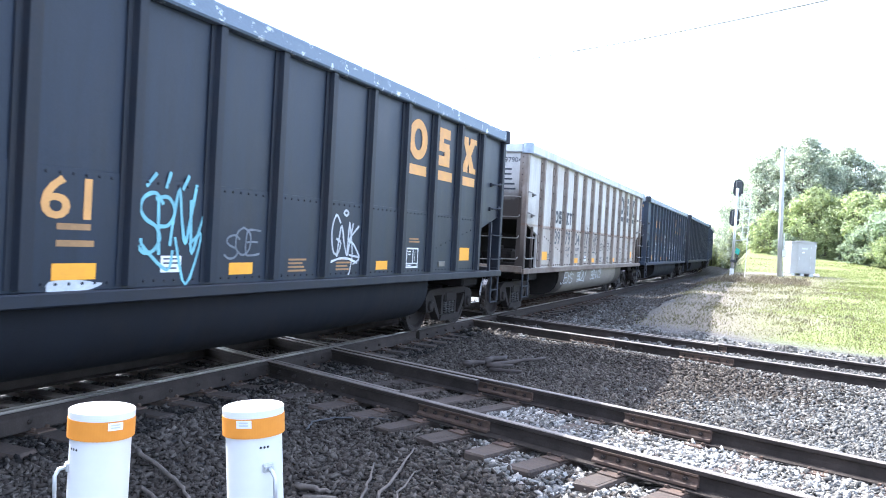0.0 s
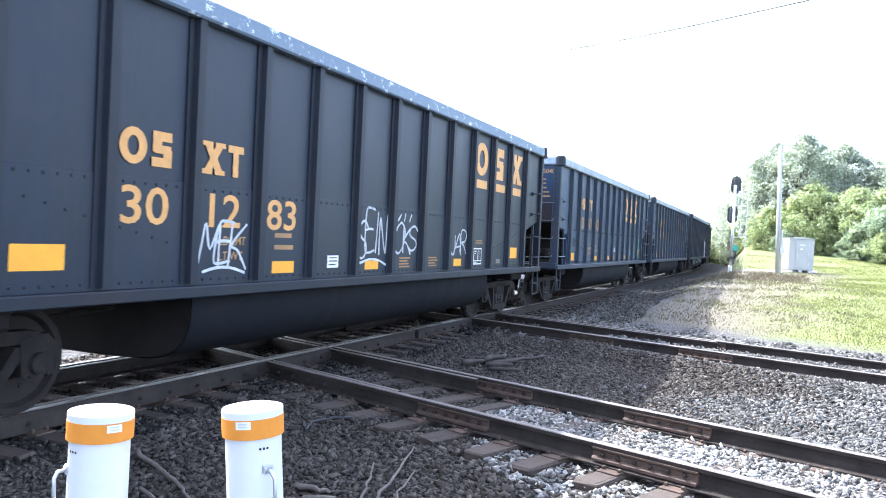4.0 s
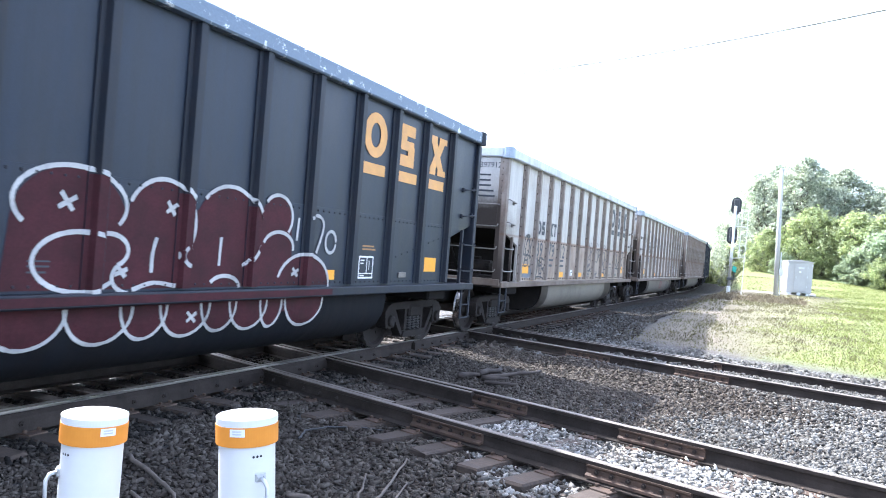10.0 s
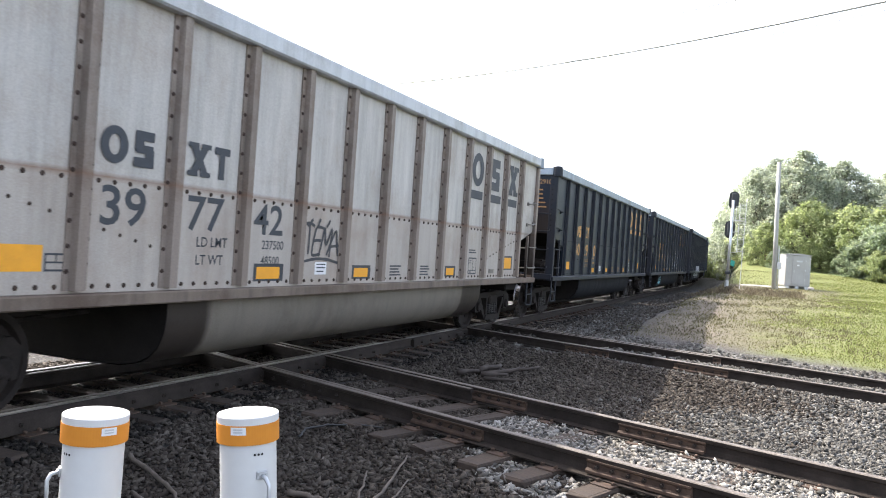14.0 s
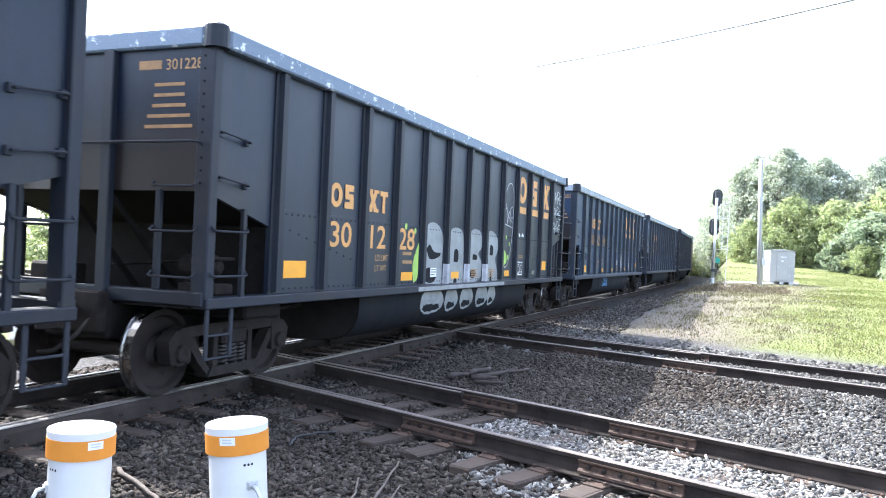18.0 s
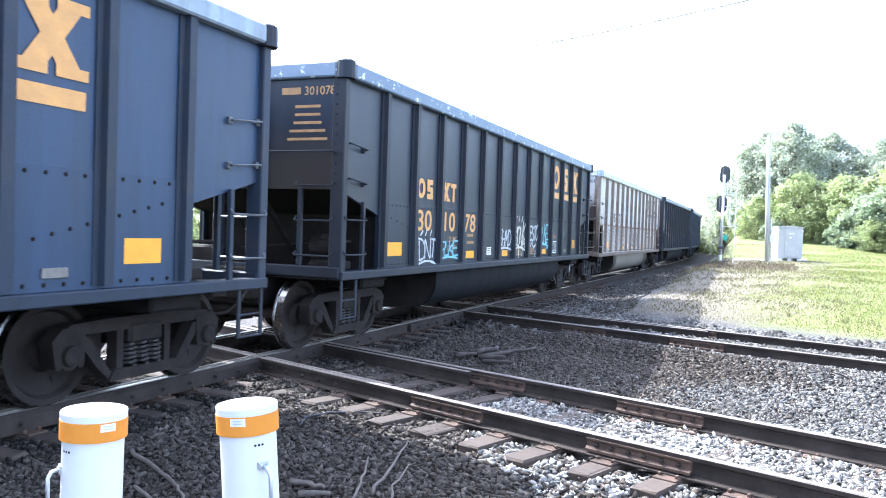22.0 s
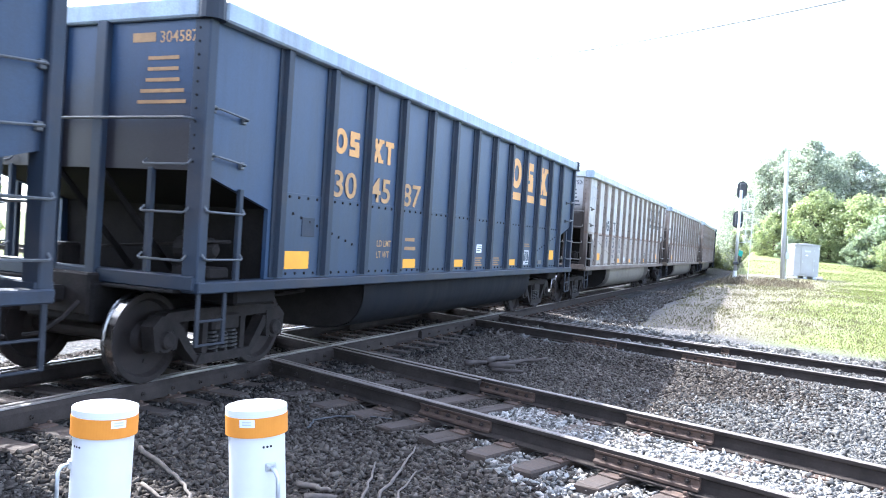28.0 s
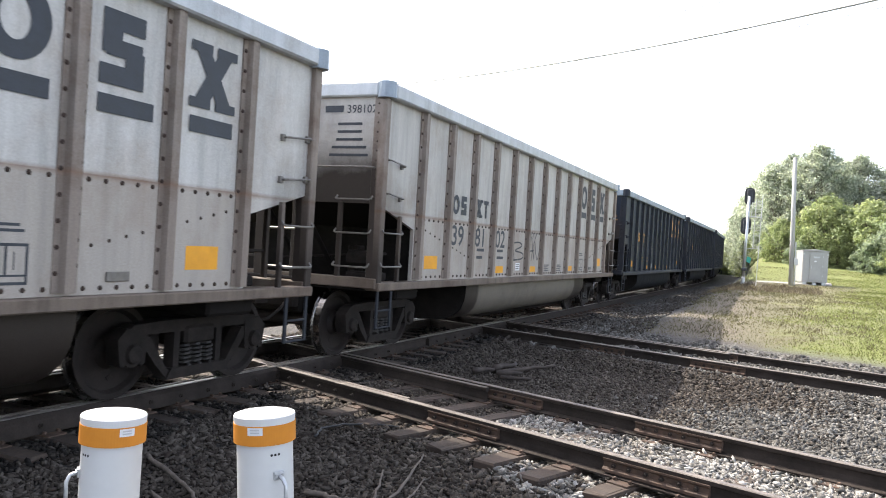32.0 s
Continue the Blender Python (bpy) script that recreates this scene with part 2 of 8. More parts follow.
INK = plain("black_stencil", (0.030, 0.035, 0.045), 0.6, 0.0, 0.3, 5, 60, 0.05)
WHITE = plain("white_marking", (0.70, 0.70, 0.70), 0.6, 0.0, 0.1, 5, 60, 0.05)
TAG_WHITE = plain("white_spray_paint", (0.45, 0.465, 0.475), 0.6, 0.0, 0.3, 3, 40, 0.03)
TAG_LILAC = plain("lilac_spray_paint", (0.28, 0.29, 0.38), 0.6, 0.0, 0.3, 3, 40, 0.03)
TAG_WINE = plain("wine_red_spray_paint", (0.047, 0.013, 0.016), 0.75, 0.0, 0.4, 3, 40, 0.03, gloss=0.2)
TAG_CHALK = plain("chalky_spray_paint", (0.38, 0.37, 0.36), 0.7, 0.0, 0.3, 3, 40, 0.03)
TAG_TEAL = plain("teal_spray_paint", (0.17, 0.40, 0.45), 0.6, 0.0, 0.3, 3, 40, 0.03)
TAG_BLACK = plain("black_spray_paint", (0.035, 0.035, 0.04), 0.6, 0.0, 0.3, 3, 40, 0.03)
TAG_RED = plain("red_spray_paint", (0.20, 0.05, 0.045), 0.6, 0.0, 0.3, 3, 40, 0.03)
TAG_GREEN = plain("lime_spray_paint", (0.33, 0.50, 0.10), 0.6, 0.0, 0.3, 3, 40, 0.03)
TAG_SILVER = plain("dull_silver_spray_paint", (0.235, 0.25, 0.255), 0.5, 0.2, 0.3, 3, 40, 0.03)
TAG_JADE = plain("jade_green_spray_paint", (0.03, 0.24, 0.16), 0.6, 0.0, 0.3, 3, 40, 0.03)
TAG_GHOST = plain("faded_grey_spray_paint", (0.13, 0.14, 0.16), 0.7, 0.0, 0.4, 3, 40, 0.03)
TAG_PALE = plain("faded_pale_grey_spray_paint", (0.36, 0.36, 0.38), 0.7, 0.0, 0.4, 3, 40, 0.03)
TAG_CREAM = plain("cream_spray_paint", (0.50, 0.48, 0.40), 0.6, 0.0, 0.3, 3, 40, 0.03)
TAG_BLUE = plain("blue_spray_paint", (0.06, 0.20, 0.42), 0.6, 0.0, 0.3, 3, 40, 0.03)


# ---- mesh building ----
class Mesh:
    """Vertices and faces of one part, with a material slot for each face."""

    def __init__(self):
        self.v, self.f, self.m = [], [], []

    def add(self, verts, faces, slot=0):
        o = len(self.v)
        self.v += [tuple(p) for p in verts]
        self.f += [tuple(i + o for i in q) for q in faces]
        self.m += [slot] * len(faces)
        return self

    def box(self, x0, x1, y0, y1, z0, z1, bevel=0.008, slot=0):
        """A box with bevelled edges."""
        b = min(bevel, (x1 - x0) * 0.35, (y1 - y0) * 0.35, (z1 - z0) * 0.35)
        c, h = ((x0 + x1) / 2, (y0 + y1) / 2, (z0 + z1) / 2), ((x1 - x0) / 2, (y1 - y0) / 2, (z1 - z0) / 2)
        idx, vs = {}, []
        for sx in (-1, 1):
            for sy in (-1, 1):
                for sz in (-1, 1):
                    for ax in range(3):
                        p = [c[k] + s * (h[k] - (0 if k == ax else b)) for k, s in enumerate((sx, sy, sz))]
                        idx[sx, sy, sz, ax] = len(vs)
                        vs.append(p)
        fs = []
        for ax in range(3):
            u, w = [k for k in range(3) if k != ax]
            for s in (-1, 1):
                q = []
                for a, d in ((-1, -1), (1, -1), (1, 1), (-1, 1)):
                    k = [0, 0, 0]
                    k[ax], k[u], k[w] = s, a, d
                    q.append(idx[(*k, ax)])
                fs.append(q if (s > 0) == (ax != 1) else q[::-1])
        for ax in range(3):
            u, w = [k for k in range(3) if k != ax]
            for a in (-1, 1):
                for d in (-1, 1):
                    k0, k1 = [0, 0, 0], [0, 0, 0]
                    k0[ax], k1[ax] = -1, 1
                    k0[u] = k1[u] = a
                    k0[w] = k1[w] = d
                    q = [idx[(*k0, u)], idx[(*k1, u)], idx[(*k1, w)], idx[(*k0, w)]]
                    fs.append(q if (a * d > 0) == (ax == 1) else q[::-1])
        for sx in (-1, 1):
            for sy in (-1, 1):
                for sz in (-1, 1):
                    q = [idx[sx, sy, sz, k] for k in range(3)]
                    fs.append(q if sx * sy * sz > 0 else q[::-1])
        return self.add(vs, fs, slot)

    def tube(self, pts, r, n=6, slot=0, caps=True):
        """A round bar along points; r is one radius or one for each point."""
        pts = [Vector(p) for p in pts]
        rr = r if isinstance(r, (list, tuple)) else [r] * len(pts)
        vs, fs = [], []
        side = None
        for i, p in enumerate(pts):
            d = (pts[min(i + 1, len(pts) - 1)] - pts[max(i - 1, 0)]).normalized()
            if side is None:
                side = d.orthogonal().normalized()
            side = (side - d * side.dot(d)).normalized()
            up = d.cross(side)
            for k in range(n):
                a = 2 * math.pi * k / n
                vs.append(p + (side * math.cos(a) + up * math.sin(a)) * rr[i])
        for i in range(len(pts) - 1):
            for k in range(n):
                fs.append((i * n + k, i * n + (k + 1) % n, (i + 1) * n + (k + 1) % n, (i + 1) * n + k))
        if caps:
            fs += [tuple(range(n))[::-1], tuple(range((len(pts) - 1) * n, len(pts) * n))]
        return self.add(vs, fs, slot)

    def prism(self, outline, axis, a, b, slot=0):
        """An outline of two coordinates, carried along axis from a to b. outline: counter-clockwise as seen from +axis."""
        def put(p, h):
            q = list(p)
            q.insert(axis, h)
            return tuple(q)
        n = len(outline)
        vs = [put(p, a) for p in outline] + [put(p, b) for p in outline]
        if axis == 1:
            outline = outline[::-1]
        fs = [tuple(range(n, 2 * n)), tuple(range(n))[::-1]] + [(i, (i + 1) % n, n + (i + 1) % n, n + i) for i in range(n)]
        if axis == 1:
            fs = [q[::-1] for q in fs]
        return self.add(vs, fs, slot)

    def lathe(self, profile, axis_point, axis=0, n=24, slot=0, slots=None):
        """A profile of (along, radius) turned round an axis."""
        vs, fs, ms = [], [], []
        for h, r in profile:
            for k in range(n):
                a = 2 * math.pi * k / n
                p = [0, 0, 0]
                p[axis], p[(axis + 1) % 3], p[(axis + 2) % 3] = h, r * math.cos(a), r * math.sin(a)
                vs.append(tuple(p[i] + axis_point[i] for i in range(3)))
        o = len(self.v)
        self.v += vs
        for i in range(len(profile) - 1):
            for k in range(n):
                self.f.append((o + i * n + k, o + i * n + (k + 1) % n, o + (i + 1) * n + (k + 1) % n, o + (i + 1) * n + k)[::-1])
                self.m.append(slots[i] if slots else slot)
        return self

    def data(self, name, mats, smooth=False):
        me = bpy.data.meshes.new(name)
        me.from_pydata(self.v, [], self.f)
        for m in mats if isinstance(mats, (list, tuple)) else [mats]:
            me.materials.append(m)
        me.polygons.foreach_set("material_index", self.m)
        if smooth:
            me.polygons.foreach_set("use_smooth", [True] * len(self.f))
        me.update()
        return me


def part(name, mesh, mats, parent=None, label="", at=None, smooth=False):
    """One mesh object, under its thing or part."""
    ob = new(name, mesh if isinstance(mesh, bpy.types.Mesh) else mesh.data(name, mats, smooth))
    if parent is not None:
        ob.parent = parent
    if at is not None:
        ob.matrix_basis = at if isinstance(at, Matrix) else Matrix.Translation(at)
    return tagged(ob, label)


def thing(name, label, category, at=None, group="", kind=""):
    ob = new(name)
    ob.empty_display_size = 0.2
    if at is not None:
        ob.matrix_basis = at if isinstance(at, Matrix) else Matrix.Translation(at)
    return tagged(ob, label, category, group, kind)


def text_mesh(body, size, bold=0.0):
    """Flat letters of the built-in font, in the plane z = 0, from x = 0."""
    cu = bpy.data.curves.new("letters", "FONT")
    cu.body, cu.size, cu.offset, cu.resolution_u = body, size, bold, 3
    ob = new("letters", cu)
    me = bpy.data.meshes.new_from_object(ob.evaluated_get(bpy.context.evaluated_depsgraph_get()))
    bpy.data.objects.remove(ob)
    bpy.data.curves.remove(cu)
    me.materials.clear()
    return me


# ---- the plan: the main track runs along y, two tracks cross it ----
CENTRE_X = -6.589
HALF_GAUGE = 0.7525
STRAIGHT_END, RADIUS = 52.0, 350.0
CROSS = Vector((0.9399, -0.3414))       # along the crossing tracks
CROSS_N = Vector((0.3414, 0.9399))      # across them
CROSS_0 = Vector((-5.836, 8.218))       # where the nearest crossing rail meets the main track's rail
CROSS_YAW = math.degrees(math.atan2(CROSS.y, CROSS.x))


def on_track(s):
    """Place and heading of the main track's centre line, s metres along it."""
    if s <= STRAIGHT_END:
        return Vector((CENTRE_X, s, 0)), 0.0
    a = (s - STRAIGHT_END) / RADIUS
    return Vector((CENTRE_X - RADIUS * (1 - math.cos(a)), STRAIGHT_END + RADIUS * math.sin(a), 0)), a


def smooth(a, b, x):
    k = min(1.0, max(0.0, (x - a) / (b - a)))
    return k * k * (3 - 2 * k)


def ground_z(x, y):
    """Height of the ground: level by the tracks, rising gently towards the trees."""
    z = -0.30 + (0.0235 * max(0.0, min(y, 110) - 21) + 0.05 * max(0.0, min(y, 80) - 55) * (1 - 0.45 * smooth(3, 12, x))) * smooth(-4.8, -2.4, x)
    z += 0.24 * smooth(17.0, 21.0, 0.3414 * x + 0.9399 * y) * (1 - smooth(34, 47, y)) * smooth(-4.6, -2.6, x)
    z += 0.03 * noise.noise((x * 0.35, y * 0.35, 0)) + 0.05 * noise.noise((x * 0.06, y * 0.06, 3)) * smooth(22, 40, abs(y) + abs(x))
    c = Vector((x, y)) - CROSS_0
    n = c.dot(CROSS_N)
    for mid in (0.75, 7.4):
        z += (0.035 if mid < 2 else 0.075) * (1 - smooth(1.1, 2.2, abs(n - mid)))
    centre = on_track(y)[0].x
    z += 0.06 * (1 - smooth(1.4, 2.6, abs(x - centre)))
    return z


def sheet(xs, ys):
    me = Mesh()
    me.v = [(x, y, ground_z(x, y)) for y in ys for x in xs]
    w = len(xs)
    me.f = [(j * w + i, j * w + i + 1, (j + 1) * w + i + 1, (j + 1) * w + i) for j in range(len(ys) - 1) for i in range(w - 1)]
    me.m = [0] * len(me.f)
    return me


def ground_material():
    """Dark ballast by the tracks, paler stone in patches, dry and green grass away from them."""
    m, nt, b = node_mat("ground")
    tc = nt.nodes.new("ShaderNodeTexCoord")
    sep = nt.nodes.new("ShaderNodeSeparateXYZ")
    nt.links.new(tc.outputs["Object"], sep.inputs[0])
    x, y = sep.outputs["X"], sep.outputs["Y"]
    wob = math_node(nt, "MULTIPLY", math_node(nt, "SUBTRACT", noise_tex(nt, 0.55, 6, 0.7), 0.5), 3.0)
    vor = nt.nodes.new("ShaderNodeTexVoronoi")
    vor.inputs["Scale"].default_value = 21
    nt.links.new(tc.outputs["Object"], vor.inputs["Vector"])
    stone = ramp(nt, vor.outputs["Color"], [(0.1, (0.042, 0.039, 0.036)), (0.6, (0.112, 0.107, 0.099)), (0.95, (0.215, 0.207, 0.194))])
    stone = mix(nt, ramp(nt, vor.outputs["Distance"], [(0.3, (0, 0, 0)), (0.6, (0.9, 0.9, 0.9))]), stone, (0.02, 0.017, 0.015))
    big = noise_tex(nt, 0.5, 5, 0.65)
    fine = noise_tex(nt, 9, 6, 0.75)
    green = ramp(nt, fine, [(0.25, (0.090, 0.105, 0.028)), (0.5, (0.142, 0.160, 0.045)), (0.75, (0.20, 0.212, 0.072))])
    dry = ramp(nt, fine, [(0.25, (0.075, 0.068, 0.036)), (0.5, (0.128, 0.116, 0.062)), (0.75, (0.20, 0.178, 0.105))])
    soil = ramp(nt, fine, [(0.25, (0.080, 0.064, 0.048)), (0.5, (0.135, 0.111, 0.085)), (0.75, (0.21, 0.178, 0.14))])
    # how far past the crossing tracks a point lies, and how far right of the main track
    past = math_node(nt, "ADD", math_node(nt, "MULTIPLY", x, 0.3414), math_node(nt, "MULTIPLY", y, 0.9399))
    right = math_node(nt, "ADD", x, wob)
    k_dry = math_node(nt, "MULTIPLY", math_node(nt, "ADD", math_node(nt, "SUBTRACT", past, 17.4), math_node(nt, "MULTIPLY", wob, 0.5)), 0.8, True)
    k_dry = math_node(nt, "MULTIPLY", k_dry, math_node(nt, "MULTIPLY", math_node(nt, "ADD", right, 3.6), 0.9, True), True)
    k_left = math_node(nt, "MULTIPLY", math_node(nt, "SUBTRACT", -11.0, right), 0.5, True)
    k_green = math_node(nt, "MULTIPLY", math_node(nt, "ADD", math_node(nt, "MULTIPLY", math_node(nt, "SUBTRACT", right, math_node(nt, "SUBTRACT", math_node(nt, "MULTIPLY", y, 0.09), 1.9)), 0.5), math_node(nt, "MULTIPLY", math_node(nt, "SUBTRACT", big, 0.45), 5.0)), 1.0, True)
    grass = mix(nt, k_green, dry, green)
    k_soil = math_node(nt, "MULTIPLY", math_node(nt, "ADD", right, 1.9), 0.7, True)
    grass = mix(nt, k_soil, soil, grass)
    k_lawn = math_node(nt, "MULTIPLY", math_node(nt, "ADD", math_node(nt, "SUBTRACT", y, 53.5), wob), 0.5, True)
    grass = mix(nt, math_node(nt, "MULTIPLY", k_lawn, math_node(nt, "ADD", right, 4.0, True), True), grass, green)
    k_clean = math_node(nt, "MULTIPLY", math_node(nt, "SUBTRACT", past, 11.5), 0.25, True)
    stone = mix(nt, k_clean, mix(nt, 1.0, stone, (0.60, 0.57, 0.54), "MULTIPLY"), stone)
    c = mix(nt, k_dry, stone, grass)
    c = mix(nt, k_left, c, green)
    # coal-dusted between and beside the main rails; the train's shade is put in too
    off = math_node(nt, "ABSOLUTE", math_node(nt, "SUBTRACT", x, CENTRE_X))
    dust_shade = math_node(nt, "MULTIPLY", math_node(nt, "MULTIPLY", math_node(nt, "SUBTRACT", math_node(nt, "ADD", 1.9, math_node(nt, "MULTIPLY", wob, 0.3)), off), 2.0, True), 0.85)
    c = mix(nt, dust_shade, c, (0.016, 0.014, 0.012))
    nt.links.new(c, b.inputs["Base Color"])
    b.inputs["Roughness"].default_value = 0.95
    bump(nt, b, math_node(nt, "SUBTRACT", math_node(nt, "MULTIPLY", fine, 0.6), vor.outputs["Distance"]), 0.9, 0.03)
    return m


def steps(stops):
    out = []
    for a, b, d in stops:
        v = a
        while v < b - 1e-6:
            out.append(v)
            v += d
    return out + [stops[-1][1]]


GROUND = ground_material()
ground_ob = part("ground", sheet(steps([(-1500, -300, 200), (-300, -60, 30), (-60, -14, 3), (-14, 12, 0.3), (12, 60, 3), (60, 300, 30), (300, 1500, 200)]),
                                 steps([(-600, -60, 90), (-60, -4, 4), (-4, 30, 0.3), (30, 110, 2.5), (110, 400, 30), (400, 2400, 200)])), GROUND, smooth=True)
tagged(ground_ob, "dark stone ballast with dry and green grass beyond the tracks", "ground", kind="structure")

# ---- tracks ----
RAIL_OUTLINE = [(-0.037, -0.008), (-0.030, 0.0), (0.030, 0.0), (0.037, -0.008), (0.036, -0.038), (0.0115, -0.050), (0.009, -0.10), (0.013, -0.150),
                (0.076, -0.168), (0.076, -0.180), (-0.076, -0.180), (-0.076, -0.168), (-0.013, -0.150), (-0.009, -0.10), (-0.0115, -0.050), (-0.036, -0.038)]


def sweep(outline, path, mats, name, head_slots=3):
    """An outline (across, up) carried along a path of (place, heading): a rail."""
    me, n = Mesh(), len(outline)
    for p, a in path:
        side = Vector((math.cos(a), math.sin(a), 0))
        me.v += [tuple(p + side * u + Vector((0, 0, h))) for u, h in outline]
    for i in range(len(path) - 1):
        for k in range(n):
            me.f.append((i * n + k, (i + 1) * n + k, (i + 1) * n + (k + 1) % n, i * n + (k + 1) % n))
            me.m.append(1 if k < head_slots else 0)
    me.f += [tuple(range(n))[::-1][::-1], tuple(range((len(path) - 1) * n, len(path) * n))[::-1]]
    me.m += [0, 0]
    return me.data(name, mats)


def tie_mesh(seed, length=2.6):
    """A sawn timber with worn, split ends."""
    rnd = random.Random(seed)
    me = Mesh().box(-0.115, 0.115, -length / 2, length / 2, -0.19, 0.0, 0.014)
    me.v = [(x + rnd.uniform(-0.006, 0.006), y + rnd.uniform(-0.02, 0.02), z + rnd.uniform(-0.006, 0.006)) for x, y, z in me.v]
    for k in range(3):
        x = rnd.uniform(-0.09, 0.09)
        me.box(x - 0.004, x + 0.004, -length / 2 + 0.02, length / 2 - rnd.uniform(0.3, 1.6), -0.01, 0.002, 0.001)
    return me.data("tie", [WOOD])


TIE_MESHES = [tie_mesh(k) for k in range(5)]
plate_me = Mesh().box(-0.095, 0.095, -0.18, 0.18, -0.002, 0.016, 0.004)
for px, py in ((-0.07, 0.1), (0.07, 0.1), (0.07, -0.1), (-0.07, -0.1)):
    plate_me.box(px - 0.013, px + 0.013, py - 0.018, py + 0.018, 0.016, 0.042, 0.005)
PLATE_MESH = plate_me.data("tie_plate", [PLATE])
bolt_me = Mesh().lathe([(0.0, 0.0), (0.0, 0.021), (0.014, 0.021), (0.014, 0.0)], (0, 0, 0), 0, 6)
bolt_me.lathe([(0.014, 0.0), (0.014, 0.012), (0.036, 0.012), (0.036, 0.0)], (0, 0, 0), 0, 8)
BOLT_MESH = bolt_me.data("bolt", [RUST])
bar_me = Mesh().prism([(0.0, -0.142), (0.030, -0.140), (0.050, -0.152), (0.050, -0.130), (0.024, -0.112), (0.022, -0.072), (0.040, -0.056), (0.040, -0.042), (0.0, -0.046)], 1, -0.46, 0.46)
BAR_MESH = bar_me.data("joint_bar", [PLATE])


def joint(track, place, yaw, side, length=1.0):
    """A bolted bar at a rail joint, on one side of the rail."""
    m = Matrix.Translation((*place, 0)) @ pose(0, 0, 0, 0, 0, yaw) @ pose(0, 0, 0, 0, 0, 0 if side > 0 else 180) @ Matrix.Translation((0.012, 0, 0))
    bar = part("joint_bar", BAR_MESH, None, track, "rusty bolted joint bar", m)
    for y in (-0.36, -0.22, -0.07, 0.07, 0.22, 0.36):
        if (y in (-0.07, 0.07)) and side < 0:
            continue
        part("bolt", BOLT_MESH, None, bar, at=Matrix.Translation((0.023, y, -0.092)))


def rail_side_bolts(track, places, yaw, side):
    for p in places:
        part("bolt", BOLT_MESH, None, track, at=Matrix.Translation((*p, -0.10)) @ pose(0, 0, 0, 0, 0, yaw + (0 if side > 0 else 180)) @ Matrix.Translation((0.03, 0, 0)) @ Matrix.Scale(1.15, 4))


main = thing("railway_track", "polished steel rails on weathered timber ties in dark ballast", "railway track", kind="structure")
path = [on_track(s) for s in [-60, -20] + [0, 20, 40] + [STRAIGHT_END + 4 * k for k in range(0, 24)]]
for side in (-1, 1):
    rail = sweep([(u + side * HALF_GAUGE, h) for u, h in RAIL_OUTLINE], path, [RUST, POLISHED], "rail")
    part("rail", rail, None, main, "rail with a shiny worn head")
    # heavy guard rails beside the running rails through the crossings
    for y0, y1 in ((3.2, 11.6), (12.6, 18.8)):
        guard = sweep([(u * 0.8 + side * (HALF_GAUGE - 0.115), h - 0.006) for u, h in RAIL_OUTLINE], [on_track(y0), on_track(y1)], [RUST, DULL_HEAD], "guard_rail")
        part("guard_rail", guard, None, main, "rusty guard rail")
        easer = Mesh().prism([(0.014, -0.165), (0.085, -0.170), (0.080, -0.045), (0.046, -0.012), (0.040, -0.030), (0.014, -0.052)], 1, y0, y1)
        if side < 0:
            easer.v = [(-x, y, z) for x, y, z in easer.v]
            easer.f = [q[::-1] for q in easer.f]
        part("easer_bar", easer, [RUST], main, "rusty bolted side bar", at=(CENTRE_X + side * HALF_GAUGE, 0, 0))
        if side > 0:
            rail_side_bolts(main, [(CENTRE_X + HALF_GAUGE + 0.05, y0 + 0.3 + 0.42 * k) for k in range(int((y1 - y0 - 0.4) / 0.42))], 0, 1)
rnd = random.Random(4)
for k in range(60):
    y = -1.5 + k * 0.53
    part("tie", TIE_MESHES[k % 5], None, main, at=Matrix.Translation((CENTRE_X + rnd.uniform(-0.05, 0.05), y, -0.196)) @ pose(0, 0, 0, 0, 0, 90 + rnd.uniform(-1, 1)))
    for side in (-1, 1):
        part("tie_plate", PLATE_MESH, None, main, at=Matrix.Translation((CENTRE_X + side * HALF_GAUGE, y, -0.196)) @ pose(0, 0, 0, 0, 0, 90))


def cross_place(s, n):
    p = CROSS_0 + CROSS * s + CROSS_N * n
    return p.x, p.y


